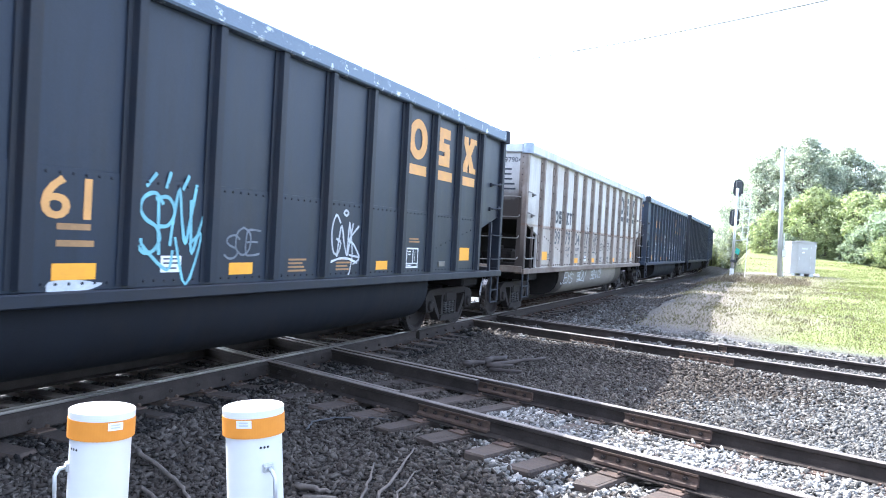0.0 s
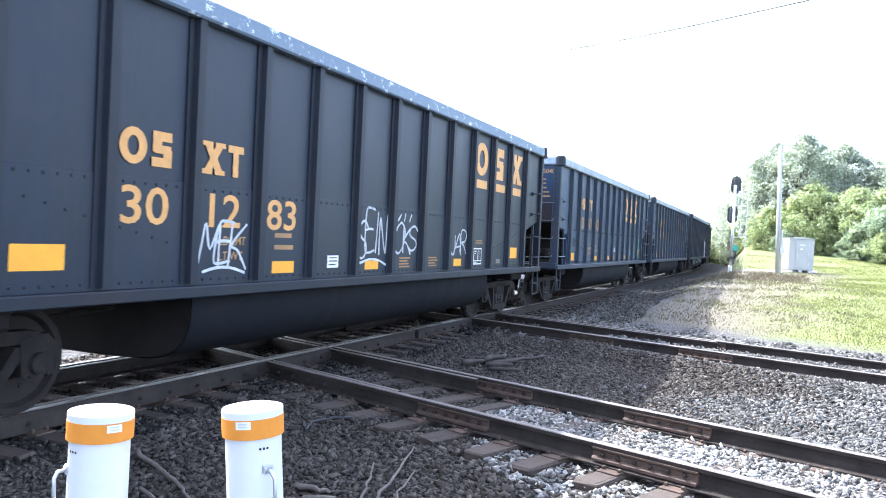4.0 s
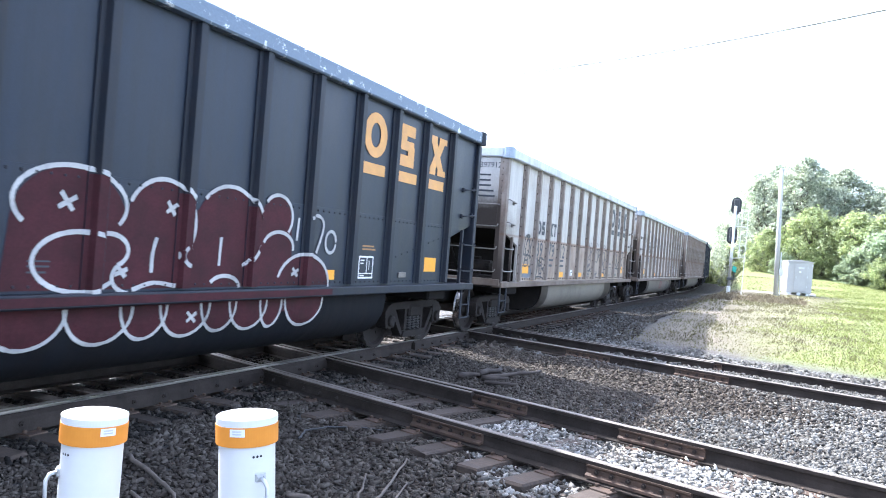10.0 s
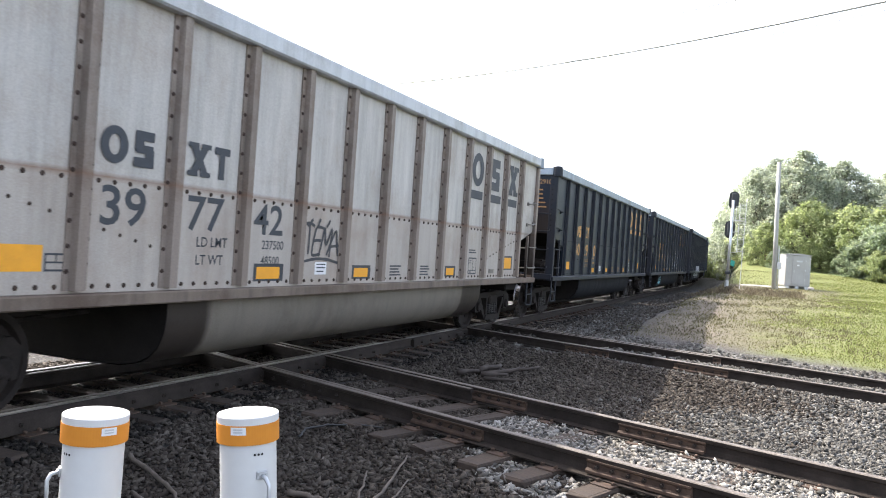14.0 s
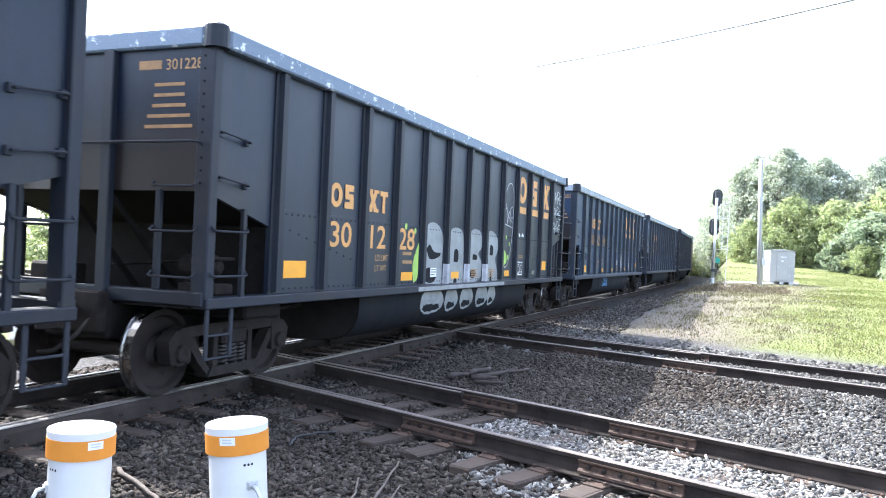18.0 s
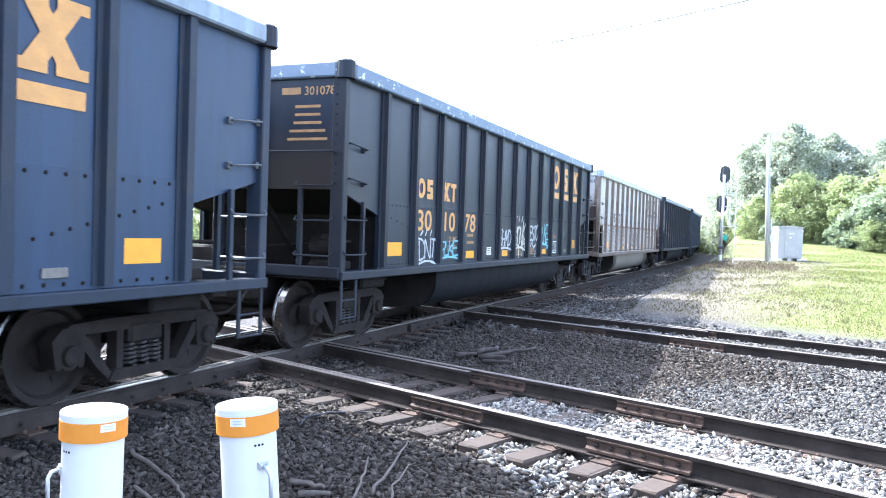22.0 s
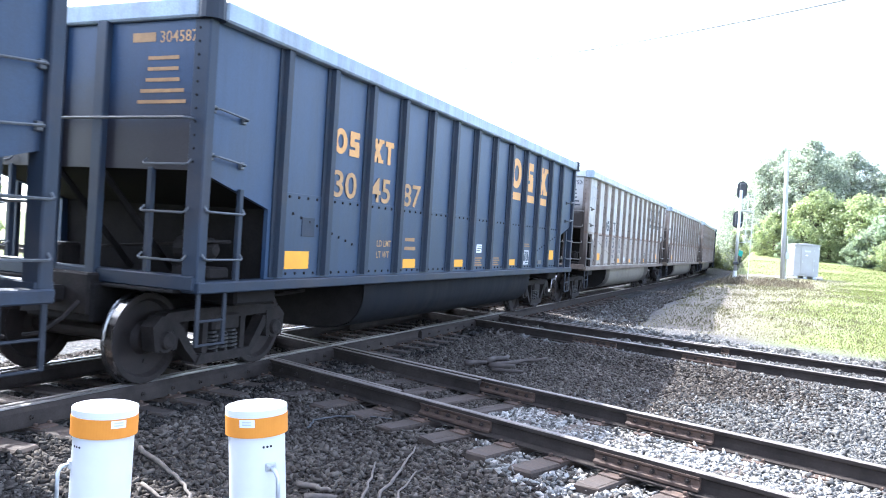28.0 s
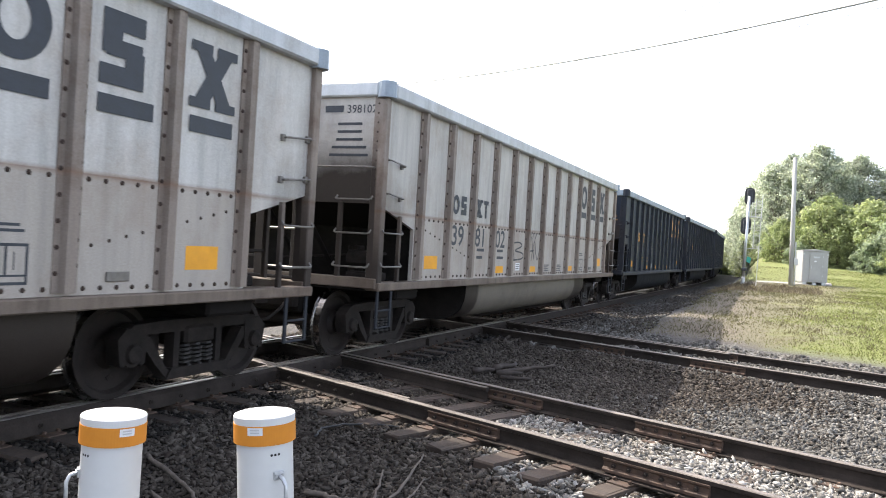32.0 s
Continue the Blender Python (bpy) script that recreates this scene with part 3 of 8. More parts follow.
for n0, label, joints, ties in ((0.0, "rusty rails on weathered timber ties crossing the main track", [(0, 5.26, -1), (0, 3.2, -1), (1, 4.68, -1), (1, 2.58, -1)], 20),
                                (6.646, "second crossing track with rusty rails half sunk in ballast", [(0, 2.72, -1), (1, 1.95, -1), (0, 0.55, -1)], 26)):
    tr = thing("crossing_track", label, "railway track", kind="structure", group="tracks that cross the main line")
    mid = CROSS_0 + CROSS_N * (n0 + HALF_GAUGE)
    heading = math.atan2(CROSS.y, CROSS.x) - math.pi / 2
    for k, n in enumerate((n0, n0 + 2 * HALF_GAUGE)):
        a, b = cross_place(-46, n), cross_place(46, n)
        line = [(Vector((*a, -0.004)), heading), (Vector((*b, -0.004)), heading)]
        part("rail", sweep(RAIL_OUTLINE, line, [RUST, DULL_HEAD], "rail"), None, tr, "rail with a worn head")
        inward = 1 if k == 0 else -1
        g0, g1 = cross_place(-4.2, n + inward * 0.115), cross_place(2.3, n + inward * 0.115)
        part("guard_rail", sweep([(u * 0.8, h - 0.006) for u, h in RAIL_OUTLINE], [(Vector((*g0, -0.008)), heading), (Vector((*g1, -0.008)), heading)], [RUST, DULL_HEAD], "guard_rail"), None, tr, "rusty guard rail")
        rail_side_bolts(tr, [cross_place(0.35 + 0.3 * q, n - 0.01) for q in range(5)], CROSS_YAW - 90, 1)
    for which, s, side in joints:
        joint(tr, cross_place(s, n0 + which * 2 * HALF_GAUGE), CROSS_YAW - 90, 1 if side < 0 else -1)
    for k in range(ties):
        s = 0.62 + 0.55 * k
        at = cross_place(s, n0 + HALF_GAUGE + rnd.uniform(-0.06, 0.06))
        part("tie", TIE_MESHES[(k * 3) % 5], None, tr, at=Matrix.Translation((*at, -0.199)) @ pose(0, 0, 0, 0, 0, CROSS_YAW + rnd.uniform(-1.5, 1.5)))
        for n in (n0, n0 + 2 * HALF_GAUGE):
            part("tie_plate", PLATE_MESH, None, tr, at=Matrix.Translation((*cross_place(s, n), -0.199)) @ pose(0, 0, 0, 0, 0, CROSS_YAW))


# ---- the coal wagons ----
LENGTHS = (14.81, 14.88, 14.0)      # black, aluminium, late blue-black
LENGTH, HALF_W = LENGTHS[0], 1.58
PANEL_X = 1.535
RIBS = [1.235 + 1.028 * k for k in range(13)]        # from the front end
TRUCKS = (1.20, LENGTH - 1.20)
AXLES = (-0.889, 0.889)
WHEEL_R = 0.457
TOP = 3.74


def use_size(kind):
    """The long wagons (0 black, 1 aluminium) or the shorter, later ones (2)."""
    global LENGTH, RIBS, TRUCKS
    LENGTH = LENGTHS[kind]
    RIBS = [(1.235 + 1.028 * k, 1.28 + 1.031 * k, 1.30 + 0.954 * k)[kind] for k in range(13)]
    TRUCKS = (1.12 if kind == 2 else 1.20, LENGTH - 1.20)


def yl(off):
    return off - LENGTH / 2


def shell_mesh():
    """Side and end sheets with their thickness, the sloped end floors and the bulkheads below them."""
    me = Mesh()
    for side in (-1, 1):
        a, b = sorted((side * PANEL_X, side * (PANEL_X - 0.05)))
        outline = [(yl(0.02), 3.58), (yl(0.02), 2.12), (yl(1.13), 1.82), (yl(1.13), 1.00), (yl(LENGTH - 1.13), 1.00), (yl(LENGTH - 1.13), 1.82), (yl(LENGTH - 0.02), 2.12), (yl(LENGTH - 0.02), 3.58)]
        me.prism(outline, 0, a, b)
    for k in (-1, 1):
        e, i, w = k * (LENGTH / 2 - 0.02), k * (LENGTH / 2 - 0.06), PANEL_X - 0.05
        y0, y1 = sorted((e, i))
        me.box(-w, w, y0, y1, 2.12, 3.58, 0.004)
    me.box(-1.48, 1.48, yl(1.3), yl(LENGTH - 1.3), 1.0, 1.05, 0.004)
    return me


def end_slope(k):
    """The sloped floor above an end platform, and the bulkhead below it."""
    w = PANEL_X - 0.055
    s0, s1, s2 = k * (LENGTH / 2 - 0.03), k * (LENGTH / 2 - 1.2), k * (LENGTH / 2 - 1.25)
    q = [(s0, 2.12), (s1, 1.82), (s2, 1.00), (s2 - k * 0.05, 1.00), (s1 - k * 0.05, 1.87), (s0, 2.17)]
    return Mesh().prism(q if k < 0 else q[::-1], 0, -w, w)


def seam_strip(side):
    """The lapped edge half way up the side, in the bays between the ribs."""
    me = Mesh()
    a, b = sorted((side * (PANEL_X - 0.01), side * (PANEL_X + 0.007)))
    return me.box(a, b, yl(RIBS[0]), yl(RIBS[-1]), 1.075, 2.03, 0.003)


TUB_RING = [(1.47, 1.02), (1.47, 0.80), (1.45, 0.66), (1.39, 0.52), (1.29, 0.42), (1.15, 0.35), (0.95, 0.31), (0.45, 0.29)]
TUB_RING = TUB_RING + [(-x, z) for x, z in TUB_RING[::-1]]
TUB_FROM = 3.45


def tub_end(k, z):
    """How far from the wagon's end the tub ends: upright in front (-1), rounded below at the rear (1)."""
    return TUB_FROM if k < 0 else 3.08 + 0.14 * ((1.02 - z) / 0.73) ** 2


def tub_mesh():
    """The rounded trough that hangs between the trucks."""
    me, n = Mesh(), len(TUB_RING)
    shares = (0.0, 0.003, 0.25, 0.5, 0.75, 0.9, 1.0)
    for u in shares:
        me.v += [(x, yl(TUB_FROM + (LENGTH - tub_end(1, z) - TUB_FROM) * u), z) for x, z in TUB_RING]
    for i in range(len(shares) - 1):
        for j in range(n - 1):
            me.f.append((i * n + j, (i + 1) * n + j, (i + 1) * n + j + 1, i * n + j + 1)[::-1])
    me.m = [0] * len(me.f)
    return me


def tub_end_mesh(k):
    """The sheet that closes one end of the tub, set back a little under its lip."""
    me, n = Mesh(), len(TUB_RING)
    for back in (0.012, 0.05):
        me.v += [(x * 0.985, k * (LENGTH / 2 - tub_end(k, z) - back), 0.30 + (z - 0.29) * 0.985) for x, z in TUB_RING]
        me.v.append((0.0, k * (LENGTH / 2 - tub_end(k, 0.8) - back), 0.8))
    for o, flip in ((0, k < 0), (n + 1, k > 0)):
        fan = [(o + j, o + (j + 1) % n, o + n) for j in range(n)]
        me.f += [q[::-1] if flip else q for q in fan]
    me.f += [(j, (j + 1) % n, n + 1 + (j + 1) % n, n + 1 + j) for j in range(n)]
    me.m = [0] * len(me.f)
    return me


def rib_mesh(h0, h1):
    """A pressed hat-section stiffener, tapered at its foot."""
    me = Mesh()
    d = HALF_W + 0.035 - PANEL_X
    me.prism([(0.0, -0.115), (0.018, -0.115), (0.022, -0.060), (d, -0.048), (d, 0.048), (0.022, 0.060), (0.018, 0.115), (0.0, 0.115)], 2, h0, h1)
    return me


def rivet_rows():
    """Rivet heads along the ribs, the seam and the sill."""
    me = Mesh()

    def rivet(y, z, x=PANEL_X, r=0.018):
        me.add([(x, y - r * math.cos(k * 1.0472), z - r * math.sin(k * 1.0472)) for k in range(6)] + [(x + r * 0.6, y - 0.6 * r * math.cos(k * 1.0472), z - 0.6 * r * math.sin(k * 1.0472)) for k in range(6)], [(k, (k + 1) % 6, 6 + (k + 1) % 6, 6 + k) for k in range(6)] + [(6, 7, 8, 9, 10, 11)])
    for off in RIBS:
        for k in range(12):
            z = 1.25 + k * 0.198
            rivet(yl(off) - 0.090, z, PANEL_X + 0.018, 0.023)
            rivet(yl(off) + 0.090, z + 0.06, PANEL_X + 0.018, 0.023)
    for a, b in zip(RIBS[:-1], RIBS[1:]):
        for k in range(5):
            rivet(yl(a + 0.18 + (b - a - 0.36) * k / 4), 1.985, PANEL_X + 0.007, 0.023)
            rivet(yl(a + 0.18 + (b - a - 0.36) * k / 4), 1.13, PANEL_X + 0.007, 0.023)
    for a, b, z0, z1 in ((RIBS[0], RIBS[2], 1.85, 1.45), (RIBS[10], RIBS[12], 1.45, 1.85)):
        for k in range(10):
            f = (k + 0.5) / 10
            rivet(yl(a + 0.15 + (b - a - 0.3) * f), z0 + (z1 - z0) * f, PANEL_X + 0.007)
    for k in range(11):
        for off in (0.06, LENGTH - 0.06):
            rivet(yl(off), 2.2 + k * 0.125, PANEL_X + 0.014)
    return me


def seam_rivets(late):
    """Rivet heads along the seam and the sill of the black wagons."""
    me = Mesh()
    r, x = 0.020 if late else 0.016, PANEL_X + 0.007
    count = 4 if late else 6

    def rivet(y, z):
        me.add([(x, y - r * math.cos(k * 1.0472), z - r * math.sin(k * 1.0472)) for k in range(6)] + [(x + r * 0.6, y - 0.6 * r * math.cos(k * 1.0472), z - 0.6 * r * math.sin(k * 1.0472)) for k in range(6)], [(k, (k + 1) % 6, 6 + (k + 1) % 6, 6 + k) for k in range(6)] + [(6, 7, 8, 9, 10, 11)])
    for a, b in zip(RIBS[:-1], RIBS[1:]):
        for k in range(count):
            for z in (1.985, 1.13):
                rivet(yl(a + 0.2 + (b - a - 0.4) * k / (count - 1)), z)
    for a, b, z0, z1 in ((RIBS[0], RIBS[2], 1.82, 1.46), (RIBS[10], RIBS[12], 1.46, 1.82)):
        for k in range(9):
            f = (k + 0.5) / 9
            rivet(yl(a + 0.2 + (b - a - 0.4) * f), z0 + (z1 - z0) * f)
    return me


def end_rivets(k):
    """Rivets up the corner post of one end."""
    me = Mesh()
    r, y = 0.016, k * (LENGTH / 2 + 0.002)
    for side in (-1, 1):
        for j in range(11):
            x, z = side * (HALF_W - 0.10), 2.2 + j * 0.125
            me.add([(x - r, y, z), (x, y, z - r), (x + r, y, z), (x, y, z + r), (x, y + k * r * 0.8, z)], [(0, 1, 4), (1, 2, 4), (2, 3, 4), (3, 0, 4)] if k < 0 else [(1, 0, 4), (2, 1, 4), (3, 2, 4), (0, 3, 4)])
    return me


def bent_bar(p0, p1, out, r=0.0125):
    """A grab iron: a round bar that stands off the wall by out."""
    p0, p1, out = Vector(p0), Vector(p1), Vector(out)
    d = (p1 - p0).normalized() * 0.03
    return [p0, p0 + out * 0.8, p0 + out + d, p1 + out - d, p1 + out * 0.8, p1], r


def truck_meshes():
    frame_me = Mesh()
    frame_me.prism([(-0.98, 0.66), (-0.66, 0.625), (0.66, 0.625), (0.98, 0.66), (0.88, 0.725), (0.45, 0.745), (-0.45, 0.745), (-0.88, 0.725)], 0, -0.075, 0.075)
    for k in (-1, 1):
        for w, q in ((0.070, [(0.68, 0.60), (0.82, 0.60), (0.60, 0.33), (0.44, 0.175), (0.28, 0.175), (0.44, 0.27)]), (0.064, [(0.27, 0.22), (0.35, 0.22), (0.35, 0.66), (0.27, 0.66)]),
                     (0.081, [(0.74, 0.36), (0.80, 0.34), (0.80, 0.55), (0.98, 0.55), (0.98, 0.34), (1.04, 0.36), (1.08, 0.60), (0.97, 0.70), (0.72, 0.665)])):
            q = [(k * a, b) for a, b in q]
            area = sum(a[0] * b[1] - b[0] * a[1] for a, b in zip(q, q[1:] + q[:1]))
            frame_me.prism(q if area > 0 else q[::-1], 0, -w, w)
    frame_me.prism([(-0.46, 0.165), (0.46, 0.165), (0.40, 0.268), (-0.40, 0.268)], 0, -0.096, 0.096)
    side_frame = frame_me.data("side_frame", [GEAR])
    cap = Mesh().lathe([(0.0, 0.0), (0.0, 0.06), (-0.01, 0.085), (-0.05, 0.095), (-0.05, 0.125), (-0.16, 0.125), (-0.16, 0.0)][::-1], (0, 0, 0), 0, 18).data("bearing_cap", [GEAR])
    pts = [(0.056 * math.cos(a), 0.056 * math.sin(a), 0.27 + 0.21 * a / (2 * math.pi * 5)) for a in [j * math.pi / 4 for j in range(41)]]
    spring = Mesh().tube(pts, 0.016, 5, caps=True).data("spring", [SPRING])
    bolster = Mesh().box(-1.10, 1.10, -0.22, 0.22, 0.48, 0.68, 0.03).box(-0.94, -0.86, -0.27, 0.27, 0.24, 0.60, 0.01).box(0.86, 0.94, -0.27, 0.27, 0.24, 0.60, 0.01).box(-0.32, 0.32, -0.25, 0.25, 0.66, 0.82, 0.03).data("bolster", [GEAR])
    wheel = Mesh()
    for side in (-1, 1):
        x = side * HALF_GAUGE
        prof = [(-0.07, 0.0), (-0.07, 0.11), (-0.03, 0.16), (-0.015, 0.36), (-0.05, 0.39), (-0.05, 0.47), (-0.035, 0.485), (-0.02, 0.478), (-0.012, WHEEL_R + 0.003),
                (0.078, WHEEL_R - 0.003), (0.082, WHEEL_R - 0.012), (0.082, 0.395), (0.03, 0.365), (0.02, 0.17), (0.08, 0.13), (0.08, 0.0)]
        prof = [(x + side * h, r) for h, r in prof]
        slots = [0, 0, 0, 0, 0, 0, 1, 1, 1, 0, 0, 0, 0, 0, 0]
        if side < 0:
            prof, slots = prof[::-1], slots[::-1]
        wheel.lathe(prof, (0, 0, 0), 0, 36, slots=slots)
        for j in range(3):
            a = j * 2.1
            wheel.box(x + side * 0.026 - 0.006, x + side * 0.026 + 0.006, 0.25 * math.cos(a) - 0.03, 0.25 * math.cos(a) + 0.03, 0.25 * math.sin(a) - 0.02, 0.25 * math.sin(a) + 0.02, 0.002)
    wheel.lathe([(-1.06, 0.0), (-1.06, 0.075), (-0.7, 0.085), (0.7, 0.085), (1.06, 0.075), (1.06, 0.0)], (0, 0, 0), 0, 14)
    wheel = wheel.data("wheelset", [WHEEL, TREAD])
    return side_frame, cap, spring, bolster, wheel


TRUCK = truck_meshes()
BODY_BOLSTER = Mesh().box(-1.46, 1.46, -0.35, 0.35, 0.80, 1.0, 0.03).box(-0.45, 0.45, -1.25, 1.25, 0.58, 0.99, 0.03).box(-1.40, -0.5, -1.2, 1.2, 0.955, 0.99, 0.01).box(0.5, 1.40, -1.2, 1.2, 0.955, 0.99, 0.01).data("body_bolster", [SHADE_SOOT])
BRAKE_BEAM = Mesh().box(-0.85, 0.85, -0.05, 0.05, 0.34, 0.44, 0.02).box(-0.86, -0.62, -0.10, 0.10, 0.28, 0.62, 0.02).box(0.62, 0.86, -0.10, 0.10, 0.28, 0.62, 0.02).data("brake_beam", [GEAR])


def add_truck(wagon, off):
    side_frame, cap, spring, bolster, wheel = TRUCK
    y = yl(off)
    truck = part("truck", bolster, None, wagon, "grimy cast-steel three-piece truck", (0, y, 0))
    for side in (-1, 1):
        fr = part("side_frame", side_frame, None, truck, at=(side * 1.0, 0, 0))
        for yy in (-0.16, 0.0, 0.16):
            part("spring", spring, None, truck, at=(side * 1.03, yy, 0))
        for a in AXLES:
            part("bearing_cap", cap, None, truck, at=Matrix.Translation((side * 1.13, a, WHEEL_R)) @ pose(0, 0, 0, 0, 0, 0 if side > 0 else 180))
    part("body_bolster", BODY_BOLSTER, None, truck)
    for a in (-0.42, 0.42):
        part("brake_beam", BRAKE_BEAM, None, truck, at=(0, a, 0))
    for a in AXLES:
        part("wheelset", wheel, None, truck, "dark wheels with polished treads", at=(0, a, WHEEL_R))


def wagon_prototype(kind):
    silver = kind == 1
    use_size(kind)
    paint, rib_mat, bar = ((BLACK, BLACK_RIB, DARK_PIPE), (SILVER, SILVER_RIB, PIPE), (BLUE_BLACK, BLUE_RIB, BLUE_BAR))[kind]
    sill_mat = SILVER_SILL if silver else rib_mat
    w = thing("coal_gondola", "", "freight wagon")
    part("body", shell_mesh(), [paint], w)
    part("tub", tub_mesh(), [SILVER_TUB if silver else BLACK_TUB], w, "rounded steel tub between the trucks", smooth=True)
    rib = rib_mesh(1.10, 3.56).data("rib", [rib_mat])
    for side in (-1, 1):
        for off in RIBS:
            part("rib", rib, None, w, at=Matrix.Translation((side * PANEL_X, yl(off), 0)) @ pose(0, 0, 0, 0, 0, 0 if side > 0 else 180))
        part("lower_side_sheet", seam_strip(side), [SILVER_LOW if silver else paint], w)
        a, b = sorted((side * 1.42, side * (HALF_W + 0.05)))
        part("side_sill", Mesh().box(a, b, yl(0.0), yl(LENGTH), 0.965, 1.075, 0.012), [sill_mat], w)
        a, b = sorted((side * (PANEL_X - 0.08), side * (HALF_W + 0.075)))
        part("top_chord", Mesh().box(a, b, yl(0.17), yl(LENGTH - 0.17), 3.545, TOP, 0.02), [CAP_PALE if silver else CAP_STEEL], w)
    if silver:
        part("rivets", rivet_rows(), [RIVET_BROWN], w)["kind"] = "stuff"
    else:
        part("rivets", seam_rivets(kind == 2), [SHADE_SOOT if kind == 2 else rib_mat], w)["kind"] = "stuff"
    for k in (-1, 1):
        y = k * LENGTH / 2
        y0, y1 = sorted((y - k * 0.10, y + k * 0.05))
        part("end_chord", Mesh().box(-HALF_W + 0.1, HALF_W - 0.1, y0, y1, 3.545, TOP, 0.02), [CAP_PALE if silver else CAP_STEEL], w)
        part("end_slope", end_slope(k), [SHADE_SOOT], w, "near-black sloped end floor")
        part("end_rivets", end_rivets(k), [RIVET_BROWN if silver else SHADE_SOOT], w)["kind"] = "stuff"
        y0, y1 = sorted((y - k * 0.14, y + k * 0.03))
        part("end_sill", Mesh().box(-HALF_W, HALF_W, y0, y1, 0.99, 1.13, 0.012), [sill_mat], w)
        for side in (-1, 1):
            a, b = sorted((side * (HALF_W - 0.17), side * (HALF_W + 0.02)))
            y0, y1 = sorted((y - k * 0.13, y))
            part("corner_post", Mesh().box(a, b, y0, y1, 1.02, 3.56, 0.012), [rib_mat], w)
            cap = Mesh().lathe([(3.53, 0.0), (3.53, 0.13), (TOP + 0.005, 0.125), (TOP + 0.03 - 0.015 * silver, 0.09), (TOP + 0.034 - 0.015 * silver, 0.0)][::-1], (side * (HALF_W - 0.02), y - k * 0.06, 0), 2, 14)
            part("corner_cap", cap, [CAP_STEEL if silver else BLACK_RIB], w, "rounded corner casting")
            x = side * (HALF_W + 0.012)
            lad = Mesh().box(*sorted((side * (HALF_W - 0.03), side * (HALF_W + 0.02))), y - k * 0.60 - 0.03, y - k * 0.60 + 0.03, 1.02, 1.99, 0.006)
            part("ladder_stile", lad, [rib_mat], w)
            for z in (2.68, 2.23):
                pts, r = bent_bar((side * PANEL_X, y - k * 0.16, z + 0.04), (side * PANEL_X, y - k * 0.62, z), (side * 0.09, 0, 0))
                grab = Mesh().tube(pts, r, 6)
                for q in (pts[0], pts[-1]):
                    grab.box(*sorted((q.x - side * 0.01, q.x + side * 0.035)), q.y - 0.03, q.y + 0.03, q.z - 0.04, q.z + 0.035, 0.006)
                part("grab_iron", grab, [bar], w)
            for z in (1.74, 1.29):
                pts, r = bent_bar((x, y - k * 0.06, z + 0.05), (x, y - k * 0.62, z + 0.05), (side * 0.04, 0, -0.05))
                part("ladder_rung", Mesh().tube(pts, r, 6), [bar], w)
            # end ladder
            xs = side * (HALF_W - 0.62)
            part("ladder_stile", Mesh().box(xs - 0.03, xs + 0.03, *sorted((y - k * 0.06, y)), 1.1, 2.14, 0.006), [rib_mat], w)
            for z in (2.17, 1.72, 1.27):
                pts, r = bent_bar((side * (HALF_W - 0.12), y, z + 0.05), (side * (HALF_W - 0.66), y, z + 0.05), (0, k * 0.06, -0.05))
                part("ladder_rung", Mesh().tube(pts, r, 6), [bar], w)
            # steps that hang below the sill
            st = Mesh()
            for off in (0.06, 0.44):
                st.box(*sorted((side * (HALF_W - 0.01), side * (HALF_W + 0.015))), y - k * off - 0.025, y - k * off + 0.025, 0.46, 1.0, 0.004)
            for z in (0.47, 0.70):
                st.tube([(side * HALF_W, y - k * 0.06, z), (side * HALF_W, y - k * 0.44, z)], 0.014, 6)
            part("stirrup_step", st, [DARK_PIPE], w)
            # post in the middle of the end, and its brace
            part("end_post", Mesh().box(side * 0.30 - 0.07, side * 0.30 + 0.07, *sorted((y - k * 0.03, y + k * 0.055)), 1.05, 3.56, 0.012), [rib_mat], w)
        pts, r = bent_bar((HALF_W - 0.12, y, 2.60), (-HALF_W + 0.12, y, 2.60), (0, k * 0.10, 0))
        part("cross_grab_iron", Mesh().tube(pts, r + 0.002, 6), [bar], w)
        sill = Mesh().box(-0.33, 0.33, *sorted((y + k * 0.10, y - k * 2.6)), 0.72, 1.02, 0.02)
        sill.box(-0.42, 0.42, *sorted((y + k * 0.16, y - k * 0.12)), 0.66, 1.08, 0.02)
        part("draft_sill", sill, [GEAR], w)
        coup = Mesh().box(-0.11, 0.11, *sorted((y + k * 0.1, y + k * 0.46)), 0.77, 0.94, 0.03)
        coup.prism([(-0.19, 0.44), (0.02, 0.44), (0.20, 0.50), (0.19, 0.62), (0.05, 0.72), (-0.05, 0.60), (-0.19, 0.70)], 2, 0.72, 0.99)
        if k > 0:
            coup.v = [(x, y2 if i < 24 else y + y2, z) for i, (x, y2, z) in enumerate(coup.v)]
        else:
            coup.v = [(x, y2, z) if i < 24 else (-x, y - y2, z) for i, (x, y2, z) in enumerate(coup.v)]
        part("coupler", coup, [GEAR], w, "grimy cast knuckle coupler")
        hose = [(0.35, y + k * 0.2, 0.80), (0.38, y + k * 0.40, 0.66), (0.30, y + k * 0.58, 0.52), (0.2, y + k * 0.68, 0.50)]
        part("air_hose", Mesh().tube(hose, 0.022, 6), [GEAR], w, "black rubber air hose")
        # brake gear on the platform under the end slope
        gear = Mesh().lathe([(-0.22, 0.0), (-0.22, 0.13), (0.16, 0.13), (0.24, 0.06), (0.24, 0.0)], (0.95, y - k * 0.75, 1.36), 0, 14)
        gear.box(0.75, 1.25, y - k * 0.75 - 0.16, y - k * 0.75 + 0.16, 1.06, 1.18, 0.02)
        gear.box(0.62, 0.80, y - k * 0.95 - 0.10, y - k * 0.95 + 0.10, 1.15, 1.55, 0.02)
